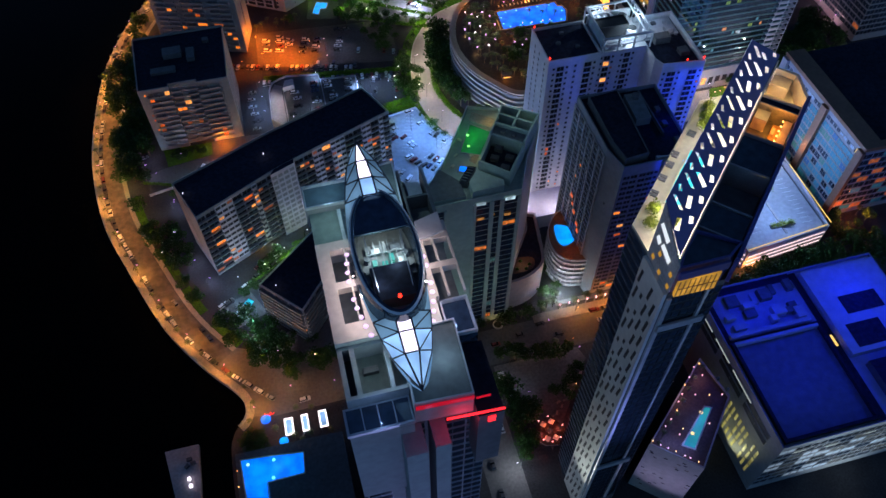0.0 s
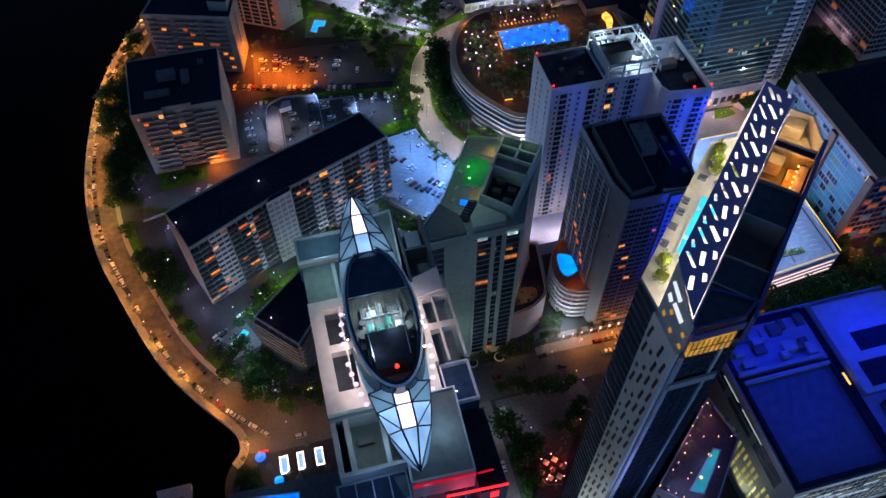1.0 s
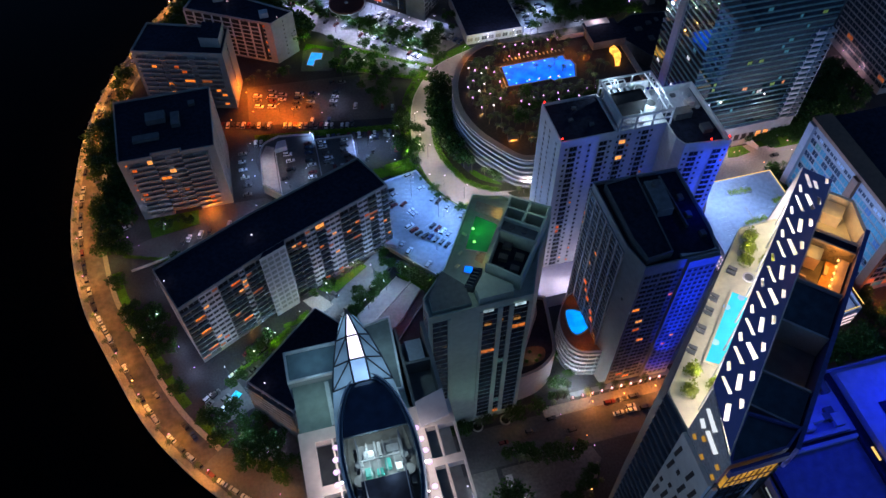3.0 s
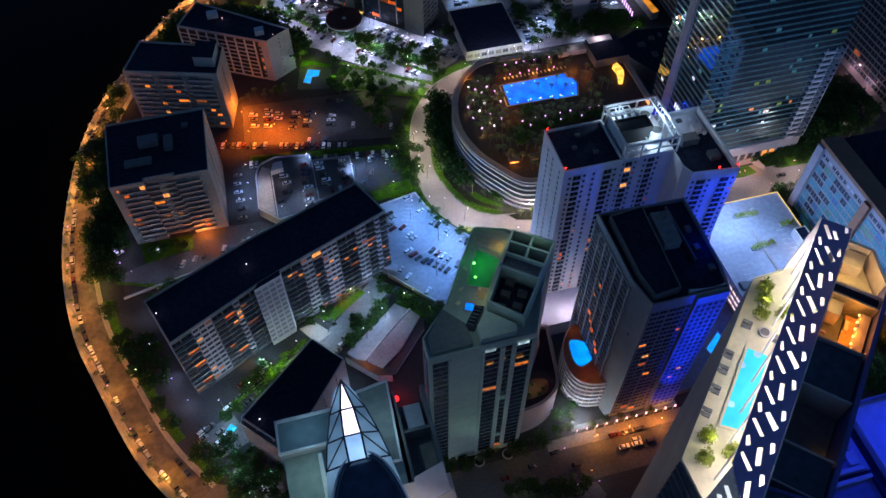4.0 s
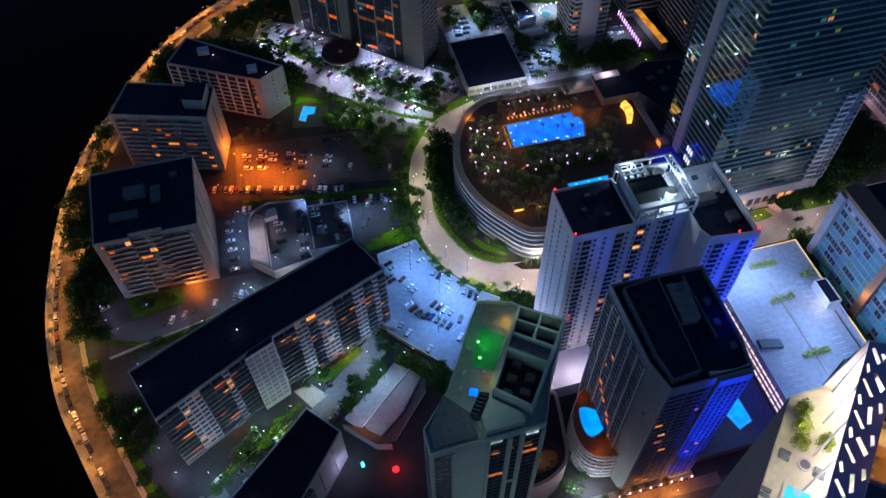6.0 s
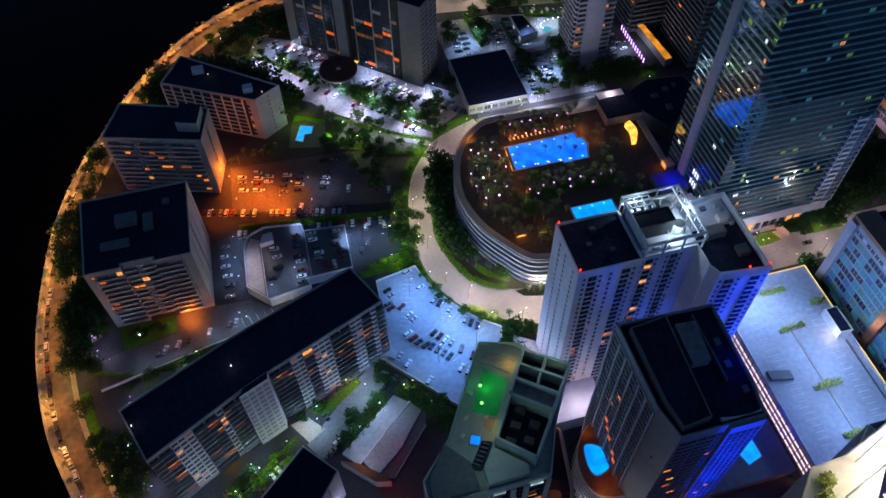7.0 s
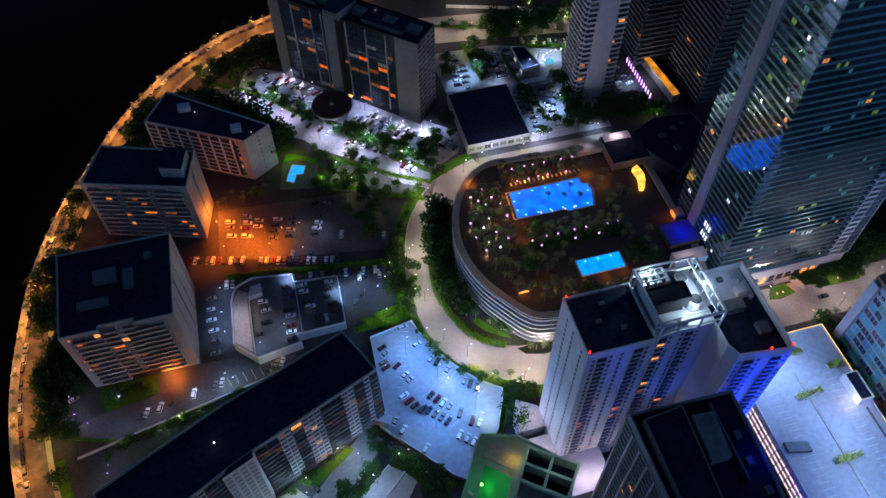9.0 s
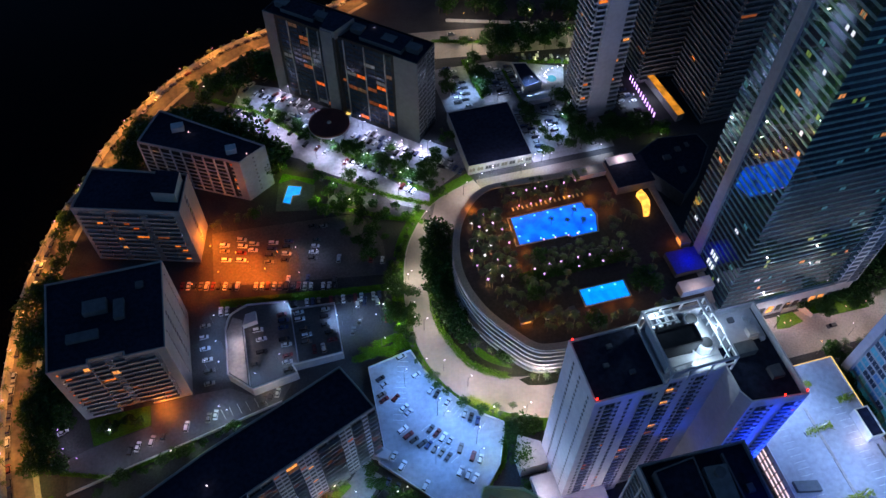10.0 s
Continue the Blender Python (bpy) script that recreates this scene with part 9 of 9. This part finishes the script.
for x, y in ((120, 500), (148, 496), (176, 492), (205, 488), (230, 483), (90, 508), (190, 513), (150, 520)):
    street_lamp(x, y, 90, (1.0, 0.8, 0.62), 4200, M_LAMPS, "warm street lamp in the distance", 9, "far street lamps")
for x, y in ((150, 285), (236, 261), (262, 261), (290, 261), (215, 285)):
    street_lamp(x, y, -90 if y > 280 else 90, (1.0, 0.75, 0.6), 1500, M_LAMPS, "warm street lamp by the parking deck", 8.5, "east street lamps")
for x, y in ((104, 163.8), (118, 163.8), (132, 163.8), (190, 165)):
    street_lamp(x, y, -90, (1.0, 0.32, 0.06), 3400, M_LAMPS, "sodium street lamp at the tower's foot", 5, "south street lamps")
for x, y in ((57, 70), (57, 100), (46, 140)):
    street_lamp(x, y, 180, (0.7, 0.8, 1.0), 2500, M_LAMPW, "pale street lamp on the side street", 8, "side street lamps")
for x, y, w in ((-40, 214, 900), (-20, 228, 1100), (8, 240, 1300), (30, 250, 1300), (24, 232, 260), (34, 240, 420), (-30, 203, 900)):
    street_lamp(x, y, 120, (0.36, 0.60, 0.95), w * 3.1, M_LAMPW, "lamp with a white head behind the long slab", 7.5, "slab lot lamps")
for x, y in ((-85.6, 339), (-85.5, 314.7), (-82, 300), (-64.1, 303.5), (-61.6, 232.3), (-69, 270.8), (-70, 251.7), (-55.6, 220.3), (-29.8, 174.6), (-95.2, 356.7), (-24.8, 210.1)):
    street_lamp(x, y, 0, (0.55, 0.62, 1.0), 950, M_LAMPV, "small violet-white garden lamp by the block", 4.5, "garden lamps")
for x, y, w in ((7.5, 473, 8000), (26.5, 453, 9000), (44, 434, 6500), (57, 419, 9000), (80, 398, 6000)):
    street_lamp(x, y, 45, (0.72, 0.66, 1.0), w, M_LAMPW, "lamp with a white head on the lane before the tower", 8, "lane lamps", cone=142)
for x, y in ((121.3, 404.6), (137.2, 404.6), (154.7, 404.6)):
    street_lamp(x, y, -90, (0.85, 0.7, 1.0), 2200, M_LAMPW, "short lamp with a white head before the dark hall", 5, "hall lamps", cone=150)
# wall lamps on the block by the road
light(-26, 162, 8, SODIUM, 1000, 0.3)
light(-41, 309.8, 3.4, AMBER, 3800, 0.1)
for x, y, c in ((-62, 290, (0.5, 0.65, 1.0)), (-48, 294.5, (0.7, 0.7, 1.0)), (-32, 297, (0.5, 0.65, 1.0))):
    light(x, y, 4.5, c, 700, 0.1)
light(-7.4, 328, 9.5, (1.0, 0.74, 0.84), 1100, 0.2)
light(-9, 316, 9, (1.0, 0.74, 0.84), 500, 0.2)
light(3, 306.6, 2.6, (1.0, 0.35, 0.08), 420, 0.1)
light(12, 310.6, 2.6, (1.0, 0.35, 0.08), 300, 0.1)
light(2, 302.5, 5, (0.9, 0.9, 1.0), 600, 0.1)
light(-18, 297.4, 3, (0.85, 1.0, 0.8), 350, 0.1)
light(-38.5, 305.5, 3.2, AMBER, 900, 0.1)
flood((-50, 312.2, 8.0), (-49.6, 307, 0), (0.7, 0.8, 1.0), 1500, 40, 0.2)
# unseen light added to turn the gable orange
light(-14.5, 393, 6, AMBER, 11000, 0.3)
light(-45, 390, 4, AMBER, 900, 0.3)
light(-73, 388, 4, AMBER, 900, 0.3)
# white light at the foot of the white tower, blue wash on its far side
for x, y, w in ((98, 221, 1500), (110, 218, 1500), (98, 248, 1500), (118, 218, 1200), (98, 233, 1200)):
    light(x, y, 13.5, (0.95, 0.82, 1.0), w, 0.5)
flood((108, 214.5, 9.5), (113, 229, 50), (0.36, 0.62, 1.0), 9500, 52)
flood((92, 240, 8.5), (104, 241, 50), (0.44, 0.66, 0.95), 16000, 70)
flood((183, 206, 6), (159, 217, 50), (0.004, 0.035, 1.0), 420000, 46)
# unseen light in mid-air, added for the blue of the upper wing
flood((178, 205, 88), (158, 217, 70), (0.004, 0.035, 1.0), 60000, 60)
flood((143, 213, 24), (140, 231, 58), (0.02, 0.09, 1.0), 20000, 46)
for z, w, a in ((14, 15000, 46), (34, 110000, 26), (56, 520000, 18), (79, 1500000, 12.5)):
    flood((134.6, 152, 4), (133.6, 167.6, z), (0.004, 0.03, 1.0), w, a)
light(139.4, 187, 91, BLUE, 700, 0.4)
light(176, 190, 12, BLUE, 2200, 0.4)
# last two hang above the frame, added to whiten its beams
for x, y, z, w in ((142.6, 242.4, 93.4, 3200), (141, 234.4, 92.6, 2600), (131, 251.0, 94.6, 3000), (146.9, 240, 97.4, 900), (132, 249, 98.4, 900)):
    light(x, y, z, (0.58, 0.80, 1.0), w, 0.3)
light(158, 246, 90, (0.35, 0.55, 1.0), 520, 0.3)
light(160.4, 238.6, 88.4, (1.0, 0.85, 0.6), 120, 0.2)
light(154, 228, 92, (0.5, 0.7, 1.0), 300, 0.3)
# pools and terraces
for x, y, w in ((106, 201.5, 90), (104, 179, 200), (109, 182, 60)):
    light(x, y, 23.0, AMBER, w, 0.3)
for x, y, w in ((95.2, 206.4, 40), (91.9, 198.9, 40), (88, 184.5, 50)):
    light(x, y, 21.5, AMBER, w, 0.1)
for x, y in ((107.2, 362), (127, 358.4), (133.8, 357.4), (143, 357.8), (153.3, 358.7), (163.3, 354.2), (124, 333), (118.5, 326.7), (122.3, 322.4), (112, 298.2), (124, 299), (140.3, 296.4), (149.7, 295.9), (157.9, 296.6)):
    light(x, y, 23.6, (1.0, 0.28, 0.025), 850 if y > 350 else 800 if 110 < x < 130 and y < 300 else 230, 0.25)
light(28, 414, 3, (0.3, 0.7, 1.0), 300, 0.4)
light(30, 425, 4, (0.9, 1.0, 0.12), 480, 0.2)
# green-tinted lights without fixtures, added to brighten planting
for x, y in ((24, 424), (60, 402), (82, 382), (40, 402)):
    light(x, y, 7.5, (0.6, 1.0, 0.12), 1100, 0.3)
light(84, 254, 5, (0.75, 1.0, 0.2), 500, 0.3)
light(52, 314, 5.5, (0.7, 1.0, 0.2), 1300, 0.3)
light(62, 320, 5.5, (0.7, 1.0, 0.2), 700, 0.3)
for x, y in ((-12, 228.5), (-20, 225.5), (-28, 220), (-36, 215)):
    light(x, y, 3.2, (0.7, 1.0, 0.12), 420, 0.2)
for x, y in ((-41, 206), (-33, 212), (-25, 217)):
    light(x, y, 4.0, (0.35, 0.5, 1.0), 420, 0.2)
light(36, 222, 8, (1.0, 0.05, 0.03), 250, 0.3)
light(-30, 140, 8, (0.7, 0.8, 1.0), 700, 0.4)
light(-37, 147, 2.5, (1.0, 0.05, 0.03), 160, 0.3)
light(103.6, 288.4, 3.6, (1.0, 0.82, 0.9), 1700, 0.2)
light(88, 277.6, 5, (0.95, 1.0, 0.2), 700, 0.2)
light(98, 296, 5, (0.9, 1.0, 0.3), 300, 0.2)
light(168, 346, 24.5, (1.0, 0.30, 0.03), 420, 0.2)
light(172, 352, 24.5, (1.0, 0.12, 0.03), 260, 0.2)
light(168, 369, 28, (1.0, 0.75, 0.8), 600, 0.3)
light(186, 292, 30, (1.0, 0.75, 0.8), 900, 0.3)
# lit lane in the distance
lane = thing("lit_arcade", 240, 430, 0, "long amber-lit arcade roof beside a dark tower", "arcade")
slab("roof", lane, [(236.5, 449), (240.5, 448), (244, 411), (239.4, 410)], 0, 5, M_WALL, glow("amber_roof", (1.0, 0.36, 0.03), 0.55, 0.5, 0.25))
for k in range(12):
    drum("lamp", lane, 229.2 + 0.02 * k, 449 - 2.9 * k, 0, 0.3, 0.3, 3.2, M_LAMPV, 8)
light(233, 430, 6, (0.8, 0.8, 1.0), 1500, 0.2)

# unseen lights above the green tower's roof, added to brighten it
for x, y, w in ((52, 176, 260), (60, 182, 220), (72, 204, 220), (82, 196, 160)):
    light(x, y, 99, (0.72, 1.0, 0.8), w * 1.5, 0.4)

light(72.5, 205, 88, (1.0, 0.62, 0.08), 180, 0.2)
light(61.5, 186.5, 88, (1.0, 0.62, 0.08), 90, 0.2)
flood((190, 312, 26), (196, 312, 90), (0.16, 0.22, 1.0), 26000, 34)
flood((198, 412, 3), (198, 426, 60), (0.20, 0.27, 1.0), 190000, 34)
flood((150, 272, 10), (166, 300, 26), (1.0, 0.75, 0.8), 1500, 60)
# no lamp stands here; added for the round annex's bands
light(98, 172, 3, (0.85, 0.9, 1.0), 900, 0.3)
# tinted lights with no lamp, added for the shrubs and the shore garden
for x, y, w in ((-60, 281.4, 260), (-46, 285, 200), (-30, 288.4, 260), (-12, 292.4, 220)):
    light(x, y, 2.6, (0.65, 1.0, 0.6), w, 0.1)
for x, y, w in ((-91, 290.6, 420), (-84.3, 266, 260), (-80, 246, 200)):
    light(x, y, 5.5, (1.0, 0.95, 0.25), w, 0.1)
for x, y, w in ((-37.9, 205.5, 500), (-43, 199, 420), (-36.7, 192, 420), (-24, 180, 120), (-33, 174, 120)):
    light(x, y, 6.5, (0.25, 0.55, 1.0), w, 0.1)
# lamps added to pick out the planting, tinted yellow-green
for x, y, w in ((53, 396.7, 700), (53, 315, 500), (68, 322, 500), (68, 300.5, 400), (-17, 299, 350), (-40, 287, 300), (72.6, 346.7, 500), (181, 479, 800), (196, 472, 800), (145, 396, 1300), (122, 396, 1000), (139, 482, 600), (222, 398, 500), (-10, 500, 700), (8, 486, 700), (24, 471, 700), (66, 425, 600), (82, 408, 600), (47, 248.6, 300)):
    street_lamp(x, y, 0, (0.85, 1.0, 0.30), w * 1.2, M_LAMPW, "low lamp among the planting", 6.2, "planting lamps")
for x, y, w in ((10.3, 471.4, 2600), (55.8, 423.1, 2600), (36, 488, 1300), (46, 474, 1300), (72, 449, 1300), (84, 428, 1300)):
    street_lamp(x, y, -45, (0.68, 0.66, 1.0), w * 1.9, M_LAMPW, "lamp with a white head on the tower car park", 7, "tower lot lamps", cone=128)
for x, y in ((24.6, 372), (34, 368), (-22, 322), (24, 357)):
    street_lamp(x, y, 90, (0.5, 0.6, 1.0), 900, M_LAMPW, "lamp with a white head over parked cars", 7, "garage lamps", cone=140)
par = thing("parasol", -38, 204, 0.05, "cyan-lit square parasol on the car court", "parasol")
drum("canopy", par, -38, 204, 2.3, 2.3, 0.2, 0.9, M_POOLT, 4)
drum("pole", par, -38, 204, 0.05, 0.06, 0.06, 2.4, M_STEEL, 8)
light(-42, 201, 4, (0.45, 0.75, 1.0), 900, 0.3)
light(-91, 289, 4, (0.9, 1.0, 0.2), 400, 0.25)
light(-29, 234, 2.2, (1.0, 0.45, 0.08), 350, 0.25)
light(2, 242, 4, (1.0, 0.8, 0.7), 500, 0.3)
# more lamps added to make the planting greener
for x, y, w in ((6, 248, 350), (20, 256.5, 250), (52, 238, 400), (-30, 221, 400), (-20, 228, 300), (-8, 236, 350), (43, 248, 300), (60, 340, 300), (70, 330, 300), (-76, 240, 300), (-88, 340, 300), (70.5, 275, 400), (80, 256, 400)):
    street_lamp(x, y, 0, (0.8, 1.0, 0.28), w * 0.95, M_LAMPW, "low lamp among the planting", 5.6, "planting lamps")
# fill lights added beside the two annexes
light(91, 190, 9, (0.6, 0.75, 1.0), 700, 0.3)
light(95, 176, 5, (0.8, 0.85, 1.0), 700, 0.3)
for x, y in ((130, 272), (175, 268), (255, 266), (280, 274), (310, 272), (225, 278)):
    street_lamp(x, y, 90, (0.95, 0.8, 0.85), 1650, M_LAMPW, "pale street lamp on the eastern street", 7.5, "east street lamps")
# unseen lights hung above the terrace palms to show their crowns
for x, y in ((100, 330), (105, 340), (112, 350), (103, 320), (112, 326), (114, 338), (126, 327), (136, 327), (146, 327), (156, 327), (164, 326), (128, 360), (142, 361), (156, 361), (130, 314), (118, 313), (168, 342)):
    light(x, y, 32.5, (0.85, 0.95, 0.42), 190, 0.2)
# no lamps stand here; added so that the planter shrubs show
for x, y in ((104.5, 127.5), (79, 100.5), (109.5, 129.5)):
    light(x + 1, y + 1, 153.5, (1.0, 0.95, 0.5), 220, 0.2)
for x, y in ((325, 333), (326, 318), (331, 314), (296.5, 293.5), (345, 345)):
    street_lamp(x, y, 0, (1.0, 0.55, 0.62), 1100, M_LAMPV, "pinkish lamp in a far garden court", 6, "far court lamps")
# unseen light added to brighten the end balconies
flood((262, 268, 4), (259, 285, 40), (0.75, 0.85, 1.0), 16000, 34)
dome = thing("red_lamp_dome", 29.8, 200.4, 0, "red glowing dome lamp beside the green tower", "lamp")
drum("base", dome, 29.8, 200.4, 0, 1.5, 1.5, 0.8, M_DARK, 16)
drum("dome", dome, 29.8, 200.4, 0.8, 1.4, 0.7, 1.2, M_REDLED, 16)
light(29.8, 200.4, 3.4, (1.0, 0.02, 0.01), 900, 0.1)
light(-36, 172, 7, (1.0, 0.5, 0.15), 900, 0.1)
# unseen lights added to tint the skylight tower's front and the small block
flood((8, 30, 20), (8, 62, 120), (0.35, 0.40, 1.0), 60000, 60)
light(-38, 184, 8, (0.5, 0.7, 1.0), 1500, 0.2)
# lit path on the plaza
light(62, 134, 5, (0.65, 0.85, 1.0), 900, 0.2)
for x, y in ((243, 172), (250, 175), (258, 176), (246, 180)):
    light(x, y, 7, (1.0, 0.22, 0.03), 900, 0.2)
for x, y, w in ((168, 424, 1600), (186, 436, 1600), (150, 452, 1400), (205, 462, 1500), (180, 466, 1500), (158, 401, 1400), (130, 400, 1200), (190, 401, 1200), (222, 432, 1500)):
    street_lamp(x, y, -90, (0.52, 0.66, 1.0), w * 3.4, M_LAMPW, "lamp with a white head on the far car park", 6.5, "far lot lamps", cone=124)
light(184, 369.5, 30, (1.0, 0.72, 0.82), 900, 0.2)
for x, y in ((121.5, 340), (121.5, 346), (121.8, 351)):
    light(x, y, 24, (1.0, 0.28, 0.025), 600, 0.2)
# further unseen lights added over the terrace's southern planting
for x, y in ((104, 306), (116, 294), (130, 291), (146, 291), (162, 291)):
    light(x, y, 29, (1.0, 0.6, 0.2), 320, 0.2)
# lamps added to brighten the bushes along the drive
for x, y, w in ((102, 266.5, 1500), (90, 270, 1200), (118, 285, 1200), (76, 296, 700)):
    street_lamp(x, y, 60, (1.0, 0.95, 0.35), w, M_LAMPW, "low warm lamp beside the bushes of the drive", 6.5, "planting lamps")
for x, y, w in ((-14, 166, 900), (-26, 154, 800), (-8, 152, 500)):
    street_lamp(x, y, 60, (1.0, 0.45, 0.13), w, M_LAMPV, "sodium lamp on the garden forecourt", 7, "forecourt lamps")
for x, y in ((229.4, 276.4), (232.4, 276.5), (251.9, 276.2), (260.8, 276.8), (271, 276.8), (274.6, 283.4)):
    street_lamp(x, y, 90, (1.0, 0.6, 0.75), 260, M_ARCL, "short pink-white path lamp on the lawn island", 2.2, "island lamps", 0.05)
porch = thing("entrance_wall", 238, 283.9, 0.04, "orange-lit slanting entrance walls of the mirror tower", "wall")
plate("wall", porch, ((231.5, 284.2, 0.04), (242.6, 284.4, 0.04), (242.6, 284.4, 4.6), (231.5, 284.2, 4.0)), M_WALL, 0.4)
plate("wedge", porch, ((240.2, 283.9, 0.04), (243.9, 278.4, 0.04), (243.9, 278.6, 2.6), (240.4, 284.0, 4.8)), M_WALL, 0.4)
light(236, 281.5, 3.0, (1.0, 0.33, 0.08), 520, 0.1)
light(241, 280, 3.0, (1.0, 0.33, 0.08), 300, 0.1)
# lamps at the foot of the twin tower
for x, y in ((34, 488.4), (43, 478.6), (54, 466.4), (79.4, 443.6), (90.7, 432.6), (99.6, 426)):
    street_lamp(x, y, -130, (0.85, 0.76, 1.0), 3000, M_LAMPW, "lamp with a violet-white head at the tower's foot", 4.6, "tower foot lamps", cone=130)
kiosk = thing("yellow_kiosk", 66.4, 461.6, 0, "small yellow-lit kiosk by the round canopy", "kiosk")
box("wall", kiosk, 66.4, 461.6, 0, 3.0, 2.4, 2.6, M_WALL, -43)
box("lit_roof", kiosk, 66.4, 461.6, 2.6, 3.4, 2.8, 0.25, M_GOLD, -43)
# lamps on roofs
for x, y, z, lab in ((-18, 253.4, 42, "long slab"), (-54.4, 238.8, 42, "long slab"), (-14.9, 441, 27, "white block"), (11, 419, 27, "white block"), (77.9, 466.7, 53, "twin tower"), (85, 462.3, 53, "twin tower"), (100.1, 445.5, 53, "twin tower"), (-23, 192.9, 25, "small block")):
    rl = thing("roof_lamp", x, y, z, "small pale lamp on the roof of the " + lab, "lamp", "roof lamps")
    drum("post", rl, x, y, z, 0.08, 0.08, 1.6, M_METAL, 8)
    drum("lens", rl, x, y, z + 1.6, 0.22, 0.18, 0.35, M_ARCL if y > 300 else M_LAMPW, 12)
    light(x, y, z + 2.6, (1.0, 0.8, 0.85), 60, 0.1)
# unseen lights added to whiten the bands of the round annex
light(99.5, 171.0, 5, (0.66, 0.84, 1.0), 3600, 0.2)
flood((90, 172, 3), (99.4, 184, 12), (0.60, 0.82, 1.0), 5200, 70, 0.2)
light(94.5, 174, 3, (0.9, 0.95, 1.0), 500, 0.2)
light(83, 181.5, 23, (1.0, 0.62, 0.35), 260, 0.2)
# unseen teal light added to tint the green tower's front
flood((56, 148, 4), (56, 168, 46), (0.34, 0.66, 0.56), 9000, 64)
light(70, 166.2, 3, (1.0, 0.58, 0.14), 420, 0.1)
light(44, 166.4, 3, (1.0, 0.5, 0.14), 160, 0.1)
light(211, 245, 18, (1.0, 0.95, 0.7), 260, 0.2)
light(211, 226.5, 18, (1.0, 0.95, 0.7), 260, 0.2)
light(211, 198.5, 18, (1.0, 0.95, 0.7), 260, 0.2)
for x, y, w in ((48, 409, 320), (66, 396, 320), (82, 385, 280)):
    street_lamp(x, y, 45, (0.62, 0.85, 0.75), w * 4, M_LAMPV, "low lamp in the garden between the car parks", 5.5, "planting lamps")
for x, y in ((-18, 346), (-18, 322), (44, 334), (56, 332), (8, 316)):
    street_lamp(x, y, 0, (0.42, 0.58, 1.0), 1900, M_LAMPW, "lamp with a white head by the parking garage", 6.5, "garage lamps", 5.0 if x == 8 else 0.0, cone=140)

# ---- low bollard lamps ----
def bollard(x, y, lens, label, group, colour, watts):
    b = thing("bollard_lamp", x, y, 0.05, label, "lamp", group)
    drum("post", b, x, y, 0.05, 0.1, 0.08, 0.95, M_METAL, 8)
    drum("lens", b, x, y, 1.0, 0.2, 0.14, 0.28, lens, 10)
    light(x, y, 1.9, colour, watts, 0.1)


for k, (x, y) in enumerate(((72.6, 147.2), (62.8, 136.5), (70.7, 130.6), (91.4, 129), (99, 145.5), (90.5, 161.7), (54.1, 132.5), (61.8, 131.2), (90.2, 146.4), (97.6, 150.2))):
    bollard(x, y, M_LAMPV if k % 3 else M_LAMPS, "short bollard lamp on the plaza", "plaza bollards", (0.7, 0.65, 1.0) if k % 3 else (1.0, 0.5, 0.2), 60)
for x, y in ((-87.2, 318.9), (-84, 310.9), (-86.6, 306.3), (-90.2, 374.7), (-84.8, 354.6), (-68.2, 275.9), (-76.3, 296.4)):
    bollard(x, y, M_LAMPV, "violet bollard lamp in the shore garden", "shore bollards", (0.5, 0.42, 1.0), 70)
grove([(-50, 139), (-46, 141.4), (-39, 140), (-39, 135), (-44, 133.4), (-49, 135)], 9, 0.4, 0.65, "dark shrubs at the corner of the waterfront terrace", 0.1, 2.0)
for x, y in ((-32.1, 129.1), (-28.9, 128.8), (-25.6, 128.4), (-21.5, 127.8)):
    lo = thing("sun_lounger", x, y, 5.8, "dark sun lounger on the waterfront terrace", "lounger", "terrace loungers")
    box("frame", lo, x, y, 5.8, 0.75, 1.3, 0.35, M_DARK)
    box("backrest", lo, x, y + 0.95, 5.95, 0.75, 0.6, 0.3, M_DARK)
for x, y in ((-50.2, 124.8), (-50.2, 118.4)):
    wl = thing("deck_lamp", x, y, 5.8, "small amber lamp at the edge of the terrace", "lamp", "deck lamps")
    drum("post", wl, x, y, 5.8, 0.08, 0.08, 0.6, M_METAL, 8)
    drum("lens", wl, x, y, 6.4, 0.2, 0.16, 0.25, M_LAMPS, 10)
    light(x - 0.6, y, 7.2, AMBER, 90, 0.1)
light(-35, 124, 9.5, (0.1, 0.5, 1.0), 500, 0.2)
light(-30, 146.5, 5, (0.7, 0.75, 1.0), 420, 0.2)
